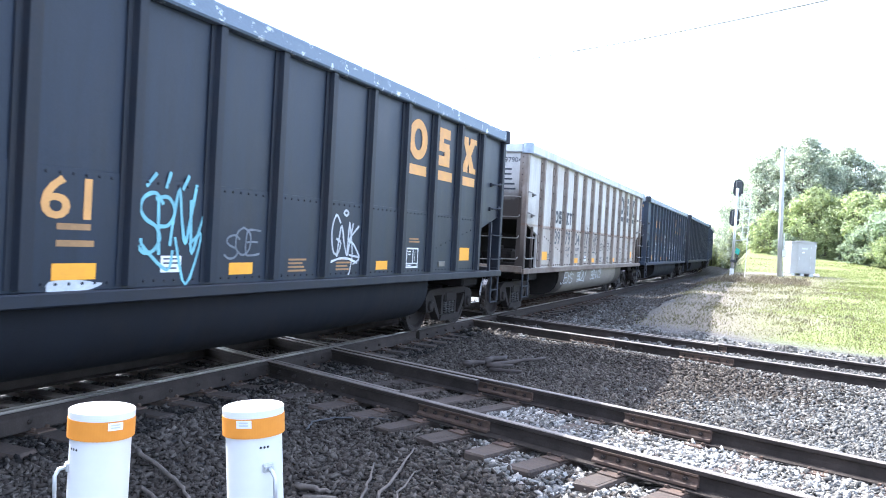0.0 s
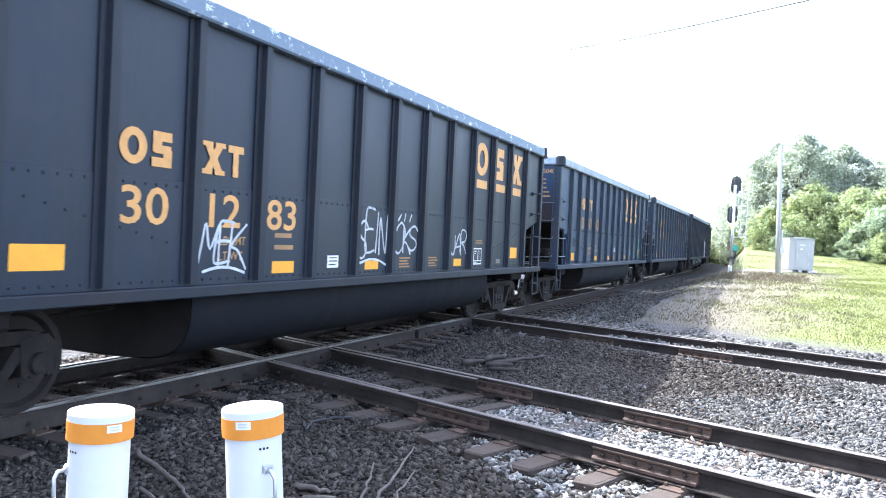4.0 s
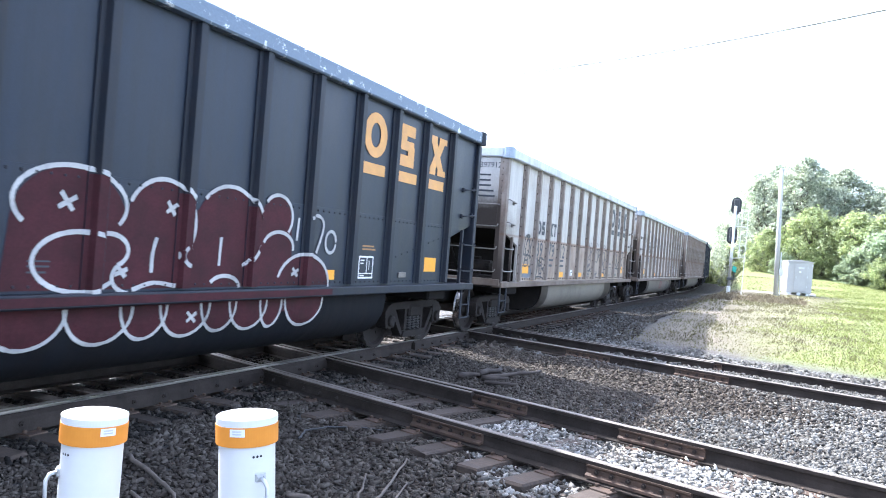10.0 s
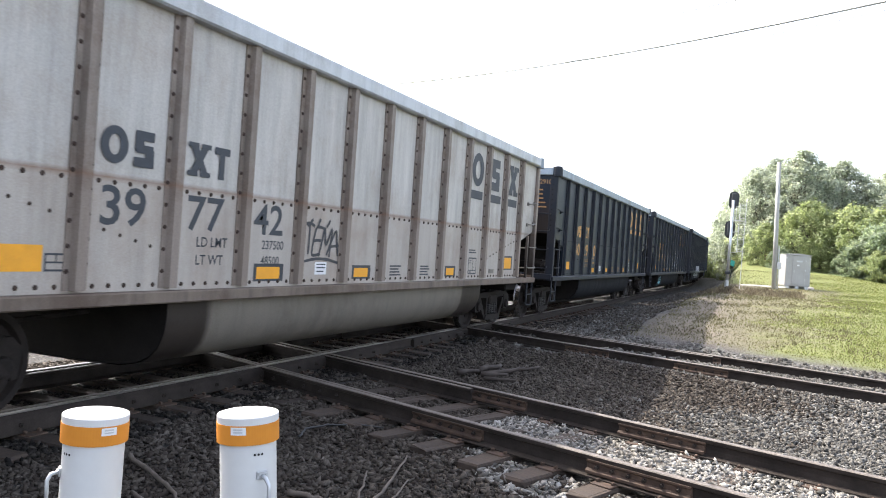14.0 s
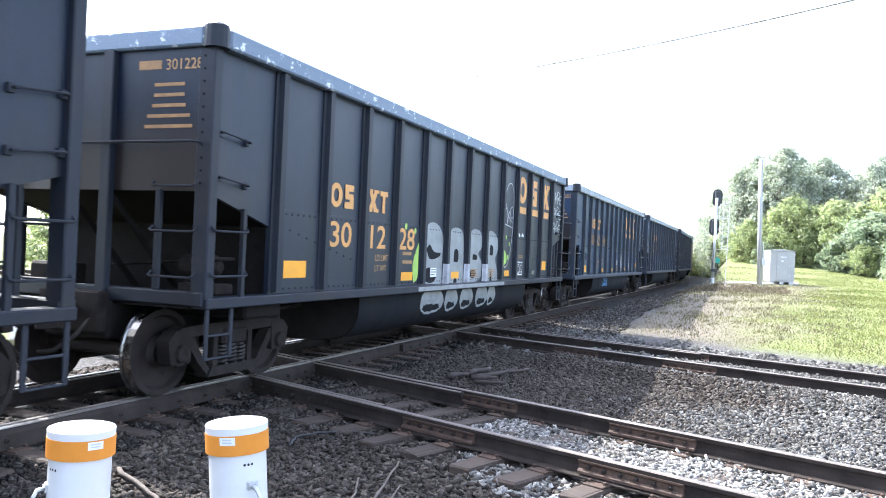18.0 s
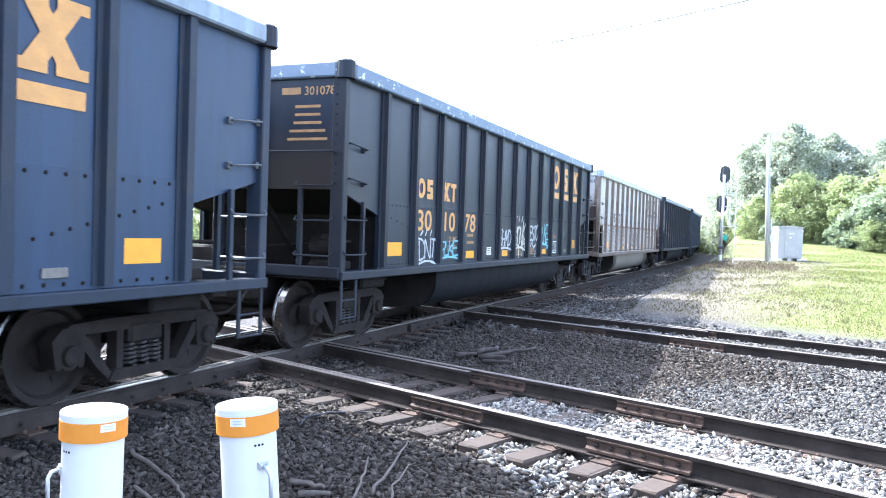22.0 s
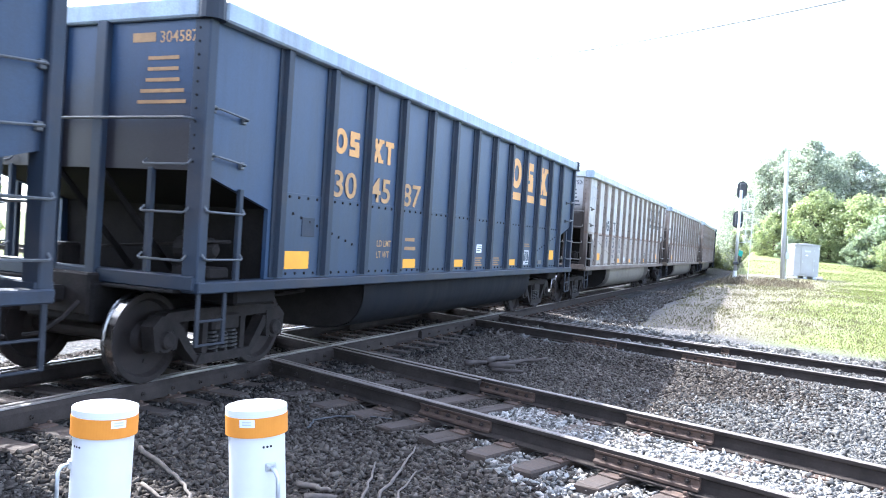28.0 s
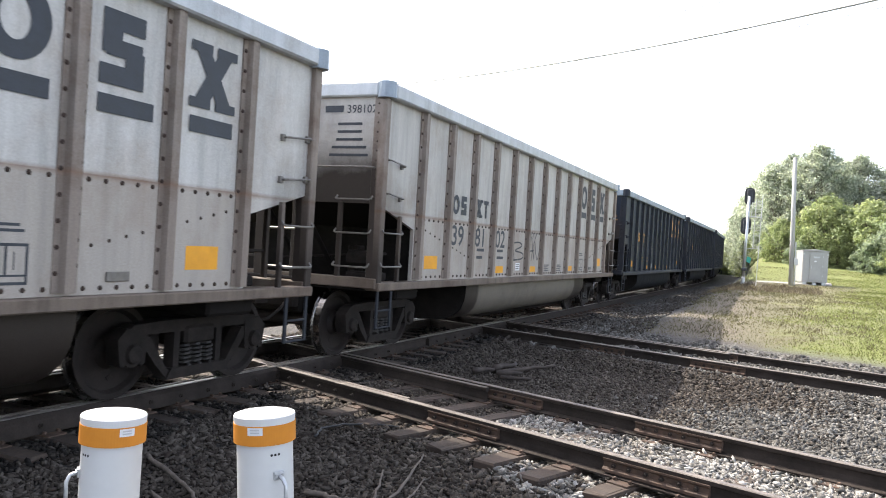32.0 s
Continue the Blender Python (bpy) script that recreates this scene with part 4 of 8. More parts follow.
        gear.tube([(1.2, y - k * 0.4, 1.45), (1.2, y - k * 0.95, 1.45), (0.5, y - k * 1.0, 1.40), (-0.6, y - k * 0.9, 1.30)], 0.02, 6)
        gear.box(-1.40, -0.8, y - k * 0.7 - 0.15, y - k * 0.7 + 0.15, 1.06, 1.32, 0.03)
        part("brake_gear", gear, [GEAR], w, "grimy brake cylinder and valves")
        plat = Mesh().box(-1.5, 1.5, *sorted((y - k * 0.14, y - k * 1.2)), 1.0, 1.03, 0.004)
        part("end_platform", plat, [GEAR], w)
        br = Mesh()
        for side in (-1, 1):
            br.tube([(side * 0.30, y - k * 0.05, 2.1), (side * 0.30, y - k * 1.1, 1.08)], 0.035, 6)
        # braces take the dark of the recess as their colour
        part("end_brace", br, [SHADE_SOOT], w)
        # shade on the tub's end is put into its black
        part("tub_end_sheet", tub_end_mesh(k), [SHADE_SOOT], w, "end of the tub, its shade painted black")
        for x in (-0.5, 0.55):
            part("brake_rod", Mesh().tube([(x, y - k * 1.9, 0.71), (x, y - k * 3.4, 0.79)], 0.025, 6), [GEAR], w)
    for off in TRUCKS:
        add_truck(w, off)
    return w


# ---- markings ----
def on_side(x_out=PANEL_X + 0.010):
    """From a flat drawing (x to the right along the side, y up) to the side that faces the road."""
    return Matrix(((0, 0, 1, x_out), (1, 0, 0, 0), (0, 1, 0, 0), (0, 0, 0, 1)))


def on_end():
    return Matrix(((1, 0, 0, 0), (0, 0, -1, -LENGTH / 2 + 0.014), (0, 1, 0, 0), (0, 0, 0, 1)))


def flat(polys):
    me = Mesh()
    for p in polys:
        me.add([(x, y, 0.0) for x, y in p], [tuple(range(len(p)))])
    return me


def rect(x0, y0, x1, y1):
    return [(x0, y0), (x1, y0), (x1, y1), (x0, y1)]


def ring_shape(w, h, t, n=24):
    """A plain thick ring."""
    me = Mesh()
    for k in range(n):
        a = 2 * math.pi * k / n
        c, s = math.cos(a), math.sin(a)
        me.v += [(w / 2 + w / 2 * c, h / 2 + h / 2 * s, 0.0), (w / 2 + (w / 2 - t) * c, h / 2 + (h / 2 - t * 0.8) * s, 0.0)]
    me.f = [(2 * k, 2 * ((k + 1) % n), 2 * ((k + 1) % n) + 1, 2 * k + 1) for k in range(n)]
    me.m = [0] * n
    return me


LOGO_W, LOGO_H = 0.72, 0.60


def logo_meshes(mat):
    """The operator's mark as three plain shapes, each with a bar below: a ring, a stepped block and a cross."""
    w, h = LOGO_W * 0.82, LOGO_H
    a = ring_shape(w, h, 0.17)
    b = flat([rect(0.02, 0.44, w * 0.78, h), rect(0.02, 0.25, 0.22, 0.44), rect(0.06, 0.23, w * 0.74, 0.37), rect(w * 0.78 - 0.20, 0.14, w * 0.78, 0.30), rect(0.0, 0.0, w * 0.78, 0.16)])
    c = flat([[(0.0, 0.0), (0.20, 0.0), (w, h), (w - 0.20, h)], [(w - 0.20, 0.0), (w, 0.0), (0.20, h), (0.0, h)], rect(-0.02, 0.0, 0.26, 0.09), rect(w - 0.26, 0.0, w + 0.02, 0.09), rect(-0.02, h - 0.09, 0.26, h), rect(w - 0.26, h - 0.09, w + 0.02, h)])
    for i, p in enumerate(b.v):
        b.v[i] = (p[0], p[1], 0.0006 * (i // 4))
    for i, p in enumerate(c.v):
        c.v[i] = (p[0], p[1], 0.0006 * (i // 4))
    bar = flat([rect(0, 0, w, 0.15)])
    return [m.data(nm, [mat]) for m, nm in ((a, "logo_ring"), (b, "logo_block"), (c, "logo_cross"), (bar, "logo_bar"))]


LOGO = {True: logo_meshes(INK), False: logo_meshes(ORANGE)}
STEM = {k: flat([[(0.0, 0.46), (0.46, 0.46), (0.46, 0.60), (0.0, 0.60)], [(0.15, 0.0), (0.31, 0.0), (0.31, 0.46), (0.15, 0.46)]]).data("stem", [m]) for k, m in ((True, INK), (False, ORANGE))}
DIGITS = {}
LOADS = {"397868": ("237300", "48700"), "397742": ("237500", "48500"), "397904": ("236800", "49200"), "398266": ("237500", "48500"), "397808": ("237600", "48400"), "397520": ("237500", "48500")}


def digit_mesh(body, size, mat, bold):
    key = (body, size, mat.name)
    if key not in DIGITS:
        me = text_mesh(body, size, bold)
        me.materials.append(mat)
        DIGITS[key] = me
    return DIGITS[key]


def bay(k):
    """Middle of the k-th bay between ribs, from the front."""
    return yl((RIBS[k] + RIBS[k + 1]) / 2)


def mark_wagon(w, silver, number, seed, dim=False):
    rnd = random.Random(seed)
    side = on_side()
    ink = INK if silver else ORANGE
    ring, block, cross, bar = LOGO[silver]
    # logo in the bays before the last
    late = number[:3] in ("303", "304", "305")
    lz = 2.72 if late else 2.76 if silver else 2.79
    first = 8 if late else 9
    for k, me in enumerate((ring, block, cross)):
        y = bay(first + k)
        wide = 1.0 if silver else 1.1
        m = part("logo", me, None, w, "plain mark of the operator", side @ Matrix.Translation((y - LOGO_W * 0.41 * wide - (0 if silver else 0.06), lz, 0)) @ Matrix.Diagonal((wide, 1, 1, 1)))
        part("logo_bar", bar, None, m, at=Matrix.Translation((0, -0.23, 0)))
    # number in pairs, and bars where the initials stand
    nudge = {"397904": 0.07, "304203": 0.11, "303951": 0.11, "304365": 0.05}.get(number, 0.0)
    z_num, z_let = (2.06, 2.58) if late else (1.64, 2.14)
    shift, broad = (0.06, 1.18) if silver else (0.10, 1.32)
    num_ink = FADED if number in ("305136", "304203") else DULL_ORANGE if late else ink
    for k, pair in enumerate((number[0:2], number[2:4], number[4:6])):
        if pair.strip():
            part("number", digit_mesh(pair, 0.455, num_ink, 0.006), None, w, "stencilled number", side @ Matrix.Translation((bay(1 + k) - 0.27 - shift + nudge, z_num, 0)) @ Matrix.Diagonal((broad, 1, 1, 1)))
    for k, pair in enumerate(((ring, block), (cross, STEM[silver]))):
        for j, me in enumerate(pair):
            part("initial", me, None, w, "stencilled initial as a plain shape", side @ Matrix.Translation((bay(1 + k) - 0.28 - shift + nudge + (0.36 if silver else 0.28 * broad) * j, z_let, 0)) @ Matrix.Diagonal((0.50 if silver else 0.40 * broad, 0.52, 1, 1)))
    # yellow reflectors
    spots = [(bay(0) - (0.31 if late else 0.27 if silver else 0.33), 1.18 if late else 1.25, 0.48, 0.20), (bay(3) - 0.23, 1.16, 0.42, 0.13), (bay(5) - 0.2, 1.16, 0.38, 0.12), (bay(8) - 0.18, 1.16, 0.34, 0.12), (bay(11) - 0.25, 1.27, 0.44, 0.22)]
    for y, z, a, b in spots:
        if number == "397808" or number in ("397868", "397742") and y > bay(1):
            part("reflector_border", flat([rect(-0.05, -0.025, a + 0.07, b + 0.035)]), [INK], w, at=side @ Matrix.Translation((y, z, -0.0012)))
        part("reflector", flat([rect(0, 0, a, b)]), [YELLOW], w, "yellow reflective sheet", side @ Matrix.Translation((y, z, 0.0)))
    if number in ("398266", "397520", "397904", "397742", "397868"):
        box = flat([rect(0, 0, 0.21, 0.016), rect(0, 0.124, 0.21, 0.14), rect(0, 0.016, 0.016, 0.124), rect(0.194, 0.016, 0.21, 0.124), rect(0.016, 0.062, 0.194, 0.076), rect(0.098, 0.076, 0.112, 0.124)])
        part("data_box", box, [INK], w, at=side @ Matrix.Translation((bay(0) + 0.23, 1.25, 0)))
    # small stencils that cannot be read, the data frame and a white label
    if number in LOADS:
        for body, k, z in (("LD LMT", 2, 1.44), ("LT WT", 2, 1.27), (LOADS[number][0], 3, 1.44), (LOADS[number][1], 3, 1.27)):
            part("stencil", digit_mesh(body, 0.135, ink, 0.001), None, w, at=side @ Matrix.Translation((bay(k) - 0.17, z + 0.04, 0)))
        rows = ((6, 4), (7, 4), (9, 2))
    elif not silver and number.strip():
        for body, z in (("LD LMT", 1.46), ("LT WT", 1.31)):
            part("stencil", digit_mesh(body, 0.125, DULL_ORANGE, 0.001), None, w, at=side @ Matrix.Translation((bay(2) - 0.10, z, 0)))
        rows = ((3, 2), (6, 4), (7, 4), (9, 2))
    else:
        rows = ((2, 2), (3, 2), (6, 4), (7, 4), (9, 2))
    for k, n in rows:
        h = 0.05 if k < 4 else 0.022
        for j in range(n):
            part("stencil", flat([rect(0, 0, 0.36 - 0.04 * ((j + k) % 3), h)]), [INK if silver else FADED], w, at=side @ Matrix.Translation((bay(k) - 0.2, (1.42 if k < 6 else 1.17 if k < 9 else 1.55) + (0.13 if k < 4 else 0.042) * j, 0)))
    fr = flat([rect(0, 0, 0.40, 0.022), rect(0, 0.278, 0.40, 0.30), rect(0, 0.022, 0.022, 0.278), rect(0.378, 0.022, 0.40, 0.278), rect(0.022, 0.06, 0.378, 0.075), rect(0.21, 0.075, 0.23, 0.278), rect(0.05, 0.235, 0.15, 0.25), rect(0.05, 0.195, 0.13, 0.21), rect(0.28, 0.11, 0.29, 0.24), rect(0.05, 0.03, 0.16, 0.048)])
    part("data_frame", fr, [WHITE if not silver else INK], w, at=side @ Matrix.Translation((bay(9) - (0.20 if silver else 0.27), 1.17, 0)))
    part("label", flat([rect(0, 0, 0.26, 0.15)]), [WHITE], w, "white paper label", side @ Matrix.Translation((bay(6) - 0.16, 1.40, 0.001) if late else (bay(4) - 0.12, 1.20, 0)))
    part("label_line", flat([rect(0.03, 0.03, 0.20, 0.045), rect(0.03, 0.075, 0.23, 0.09), rect(0.03, 0.115, 0.23, 0.128)]), [INK], w, at=side @ Matrix.Translation((bay(6) - 0.16, 1.40, 0.003) if late else (bay(4) - 0.12, 1.20, 0.002)))
    part("data_plate", Mesh().box(-0.12, 0.12, 1.18, 1.26, 0.0, 0.02, 0.004), [PIPE], w, at=side @ Matrix.Translation((bay(10), 0, -0.004)))
    if late:
        part("access_plate", Mesh().box(-0.13, 0.13, -0.11, 0.11, 0.0, 0.012, 0.003), [BLUE_RIB], w, at=side @ Matrix.Translation((bay(0) + 0.12, 1.66, -0.006)))
    # end lettering
    if number.strip() == number and number:
        part("end_number", digit_mesh(number, 0.155, ink if silver else DULL_ORANGE, 0.001), None, w, at=on_end() @ Matrix.Translation((0.98, 3.335, 0)))
    worn_ink = ink if silver else FADED
    part("end_stencil", flat([rect(0.64, 3.345, 0.93, 3.435)]), [worn_ink], w, at=on_end())
    for j in range(5):
        h = (0.19, 0.19, 0.21, 0.27, 0.30)[j]
        part("end_stencil", flat([rect(1.04 - h, 3.17 - 0.105 * j, 1.04 + h, 3.205 - 0.105 * j)]), [worn_ink], w, at=on_end())


TUB_SIDE = [(z, x) for x, z in TUB_RING[:8]][::-1]


# sprayed capitals, stroke by stroke, in a box one wide and one high
STROKES = {}
STROKES["A"] = [[(0, 0), (0.25, 0.6), (0.5, 1), (0.72, 0.55), (0.95, 0)], [(0.1, 0.35), (0.9, 0.42)]]
STROKES["B"] = [[(0.12, 0), (0.1, 0.5), (0.12, 1)], [(0.0, 0.95), (0.6, 1), (0.8, 0.8), (0.2, 0.54), (0.85, 0.4), (0.8, 0.1), (0.05, 0)]]
STROKES["D"] = [[(0.12, 0), (0.1, 0.95)], [(0.0, 1), (0.6, 0.9), (0.95, 0.5), (0.7, 0.12), (0.05, 0.02)]]
STROKES["E"] = [[(0.92, 0.96), (0.4, 1.0), (0.08, 0.9), (0.06, 0.1), (0.4, 0), (0.95, 0.06)], [(0.08, 0.5), (0.4, 0.53), (0.78, 0.52)]]
STROKES["F"] = [[(0.1, 0), (0.12, 0.5), (0.1, 0.95), (0.5, 1), (0.95, 0.92)], [(0.1, 0.55), (0.75, 0.6)]]
STROKES["G"] = [[(0.9, 0.8), (0.5, 1), (0.1, 0.62), (0.18, 0.12), (0.6, 0), (0.92, 0.3), (0.5, 0.4)]]
STROKES["H"] = [[(0.08, 0), (0.15, 1)], [(0.1, 0.45), (0.9, 0.55)], [(0.85, 0), (0.95, 1.05)]]
STROKES["I"] = [[(0.45, 0), (0.5, 0.5), (0.55, 1)]]
STROKES["J"] = [[(0.7, 1), (0.72, 0.4), (0.5, 0.02), (0.1, 0.2)]]
STROKES["K"] = [[(0.1, -0.05), (0.12, 0.5), (0.15, 1.05)], [(0.9, 1), (0.2, 0.5), (0.55, 0.35), (1.05, -0.1)]]
STROKES["L"] = [[(0.15, 1), (0.1, 0.5), (0.12, 0.08), (0.5, 0.0), (0.95, 0.1)]]
STROKES["M"] = [[(0.05, 0), (0.12, 0.5), (0.2, 1), (0.5, 0.4), (0.8, 1), (0.88, 0.5), (0.95, 0)]]
STROKES["N"] = [[(0.1, 0), (0.08, 0.45), (0.14, 0.95), (0.5, 0.4), (0.82, 0.05), (0.88, 0.4), (0.95, 1.05)]]
STROKES["O"] = [[(0.5, 1), (0.12, 0.78), (0.08, 0.25), (0.5, 0), (0.9, 0.25), (0.9, 0.76), (0.48, 1)]]
STROKES["P"] = [[(0.12, -0.08), (0.12, 0.5), (0.14, 1)], [(0.0, 0.95), (0.6, 1), (0.92, 0.75), (0.6, 0.48), (0.15, 0.45)]]
STROKES["R"] = [[(0.08, 0), (0.08, 0.5), (0.1, 1), (0.62, 1), (0.9, 0.78), (0.66, 0.5), (0.2, 0.46), (0.6, 0.3), (1.0, -0.06)]]
STROKES["S"] = [[(0.92, 0.82), (0.6, 1), (0.22, 0.93), (0.1, 0.74), (0.32, 0.56), (0.72, 0.44), (0.9, 0.24), (0.72, 0.04), (0.38, 0), (0.06, 0.16)]]
STROKES["T"] = [[(0.0, 0.95), (0.5, 1), (1.0, 0.9)], [(0.5, 1), (0.5, 0.5), (0.42, 0)]]
STROKES["U"] = [[(0.1, 1), (0.1, 0.4), (0.4, 0), (0.8, 0.25), (0.9, 1.0)]]
STROKES["V"] = [[(0.05, 1), (0.25, 0.5), (0.48, 0), (0.7, 0.5), (1.0, 1.1)]]
STROKES["W"] = [[(0.0, 1), (0.15, 0.4), (0.28, 0), (0.5, 0.7), (0.72, 0), (0.85, 0.5), (1.05, 1.1)]]
STROKES["X"] = [[(0.0, 0), (0.5, 0.5), (1.0, 1)], [(0.0, 1), (0.5, 0.5), (1.0, 0)]]
STROKES["Y"] = [[(0.0, 1), (0.25, 0.7), (0.5, 0.5)], [(1.0, 1.05), (0.5, 0.5), (0.3, -0.1)]]
STROKES["Z"] = [[(0.05, 0.95), (0.5, 1), (0.9, 0.95), (0.5, 0.5), (0.08, 0.06), (0.5, 0.02), (1.0, 0.12)]]
STROKES["!"] = [[(0.6, 1.05), (0.45, 0.3)], [(0.4, 0.08), (0.42, 0.0)]]
STROKES[" "] = []
STROKES["halo"] = [[(0.5, 1.32), (0.3, 1.25), (0.5, 1.17), (0.7, 1.24), (0.5, 1.33)]]
STROKES["dot"] = [[(0.5, 1.35), (0.42, 1.26), (0.52, 1.18), (0.6, 1.27), (0.5, 1.35)]]
STROKES["under"] = [[(0.0, -0.2), (0.35, -0.1), (0.7, -0.12), (1.05, -0.25)]]
STROKES["arrow"] = [[(0.15, -0.25), (0.5, -0.2), (0.95, -0.45)], [(0.6, -0.1), (0.75, -0.3), (0.95, -0.45), (0.6, -0.5), (0.5, -0.7)]]
STROKES["crown"] = [[(0.05, 1.1), (0.2, 1.35)], [(0.35, 1.1), (0.42, 1.4)], [(0.62, 1.1), (0.72, 1.38)]]
STROKES["cross"] = [[(0.0, 0.0), (0.5, 0.5), (1.05, 1.0)], [(0.0, 1.0), (0.5, 0.55), (1.0, 0.0)], [(0.25, 1.02), (0.5, 1.08), (0.75, 1.02)]]


def rounded(pts, n=4):
    """A smooth line through the given points."""
    p = [Vector(q) for q in (pts[0], *pts, pts[-1])]
    out = []
    for i in range(1, len(p) - 2):
        for k in range(n):
            t = k / n
            a, b, c, d = p[i - 1], p[i], p[i + 1], p[i + 2]
            out.append(0.5 * (2 * b + (c - a) * t + (2 * a - 5 * b + 4 * c - d) * t * t + (3 * b - a - 3 * c + d) * t ** 3))
    return out + [p[-2]]


def ribbons(paths, r, seed=1):
    """Flat sprayed strokes of nearly even width."""
    rnd, me = random.Random(seed), Mesh()
    for s, pts in enumerate(paths):
        o = len(me.v)
        for i, p in enumerate(pts):
            d = pts[min(i + 1, len(pts) - 1)] - pts[max(i - 1, 0)]
            d = Vector((-d.y, d.x)).normalized() * r * rnd.uniform(0.88, 1.1)
            z = 0.0003 * s + 0.00001 * i
            me.v += [(p.x + d.x, p.y + d.y, z), (p.x - d.x, p.y - d.y, z)]
        me.f += [(o + 2 * i, o + 2 * i + 1, o + 2 * i + 3, o + 2 * i + 2) for i in range(len(pts) - 1)]
    me.m = [0] * len(me.f)
    return me


def letter_paths(body, width, height, extras="", seed=1, jump=0.0, down=False):
    """Sprayed letters side by side, or one below the other, each a little askew; extras name a halo, an underline and the like."""
    rnd, out = random.Random(seed), []
    n = len(body)
    for i, ch in enumerate(body):
        turn, lift, tall, broad = rnd.uniform(-0.2, 0.5) * (jump > 0), rnd.uniform(-jump, jump), 1 + rnd.uniform(-2 * jump, 2 * jump), 0.92 if jump == 0 else rnd.uniform(1.15, 1.7)
        for line in STROKES[ch]:
            pts = []
            for q in rounded(line):
                u, v = (q.x - 0.46) * broad + 0.46, q.y * tall + lift
                u += turn * (v - 0.5)
                pts.append(Vector(((0.25 * i / n + 0.75 * u) * width, height * (n - 1 - i + v * 1.1) / n)) if down else Vector((width * (i + u) / n, height * v)))
            out.append(pts)
    for name in extras.split():
        out += [[Vector((width * q.x, height * q.y)) for q in rounded(line)] for line in STROKES[name]]
    return out


def word(w, body, off, z, width, height, r, mat, on_tub=False, extras="", jump=0.0, down=False):
    """Sprayed letters on the side or on the curved tub."""
    use_size(SIZE_OF[w.name])
    me = ribbons(letter_paths(body, width, height, extras, len(body) + int(10 * off), jump, down), r, len(body))
    if on_tub:
        hs, xs = [q[0] for q in TUB_SIDE], [q[1] for q in TUB_SIDE]
        me.v = [(float(np.interp(z + v, hs, xs)) + 0.008 + d, yl(off) + u, z + v) for u, v, d in me.v]
        part("graffiti", me, [mat], w, "sprayed letters on the tub")["kind"] = "stuff"
    else:
        part("graffiti", me, [mat], w, "sprayed letters", on_side(PANEL_X + 0.0125) @ Matrix.Translation((yl(off), z, 0)))["kind"] = "stuff"


def in_bay(w, k, body, z, height, r, mat, extras="", u0=0.08, u1=0.92, down=False):
    """Sprayed letters within the k-th bay; u0 and u1 are shares of the bay between its ribs."""
    use_size(SIZE_OF[w.name])
    a, b = RIBS[k] + 0.10, RIBS[k + 1] - 0.10
    word(w, body, a + (b - a) * u0, z, (b - a) * (u1 - u0), height, r * 1.12, mat, extras=extras, jump=0.08, down=down)


def bay_shapes(w, k, shapes, mat, out=0.0088):
    """Filled shapes in the k-th bay: shares of the bay's width, and heights."""
    use_size(SIZE_OF[w.name])
    a, b = RIBS[k] + 0.10, RIBS[k + 1] - 0.10
    for shape in shapes:
        pts = [(yl(a + (b - a) * q.x), q.y) for q in rounded([*shape, shape[0]], 3)][:-1]
        part("graffiti", flat([pts]), [mat], w, "sprayed filled shape", on_side(PANEL_X + out))


def bay_lines(w, k, paths, r, mat):
    """Sprayed lines in the k-th bay, in the same measures."""
    use_size(SIZE_OF[w.name])
    a, b = RIBS[k] + 0.10, RIBS[k + 1] - 0.10
    me = ribbons([[Vector((yl(a + (b - a) * q.x), q.y)) for q in rounded(p)] for p in paths], r)
    part("graffiti", me, [mat], w, "sprayed outlines", on_side(PANEL_X + 0.0125))["kind"] = "stuff"


def piece(w, outline, mat):
    """A filled field of spray paint inside one bay."""
    use_size(SIZE_OF[w.name])
    part("graffiti", flat([[(yl(a), z) for a, z in outline]]), [mat], w, "sprayed filled shape", on_side(PANEL_X + 0.0115))


def lines(w, paths, r, mat):
    use_size(SIZE_OF[w.name])
    me = ribbons([[Vector((yl(q.x), q.y)) for q in rounded(p)] for p in paths], r)
    me.v = [(u, v, d + relief(u)) for u, v, d in me.v]
    part("graffiti", me, [mat], w, "sprayed outlines", on_side(PANEL_X + 0.0125))["kind"] = "stuff"


def tub_lines(w, paths, r, mat, out=0.0):
    """Sprayed strokes on the curved tub."""
    use_size(SIZE_OF[w.name])
    me = ribbons([rounded(p) for p in paths], r)
    hs, xs = [q[0] for q in TUB_SIDE], [q[1] for q in TUB_SIDE]
    me.v = [(float(np.interp(v, hs, xs)) + 0.010 + out + d, yl(u), v) for u, v, d in me.v]
    part("graffiti", me, [mat], w, "sprayed outlines on the tub")["kind"] = "stuff"


def rib_paint(w, k, z0, z1, mat):
    """Spray paint that runs over the face of a rib and the flank beside it."""
    use_size(SIZE_OF[w.name])
    d, y, me = HALF_W + 0.038, yl(RIBS[k]), Mesh()
    line = [(PANEL_X + 0.0215, y - 0.114), (PANEL_X + 0.0255, y - 0.0635), (d, y - 0.0505), (d, y + 0.048)]
    me.add([(px, py, z) for px, py in line for z in (z0, z1)], [(2 * i, 2 * i + 2, 2 * i + 3, 2 * i + 1) for i in range(3)])
    part("graffiti", me, [mat], w, "sprayed patch on a rib")


def relief(u):
    """How far a rib stands out of the side sheet here."""
    gap = min(abs(u - yl(r)) for r in RIBS)
    return HALF_W + 0.037 - PANEL_X - 0.008 if gap < 0.055 else 0.014 if gap < 0.117 else 0.0


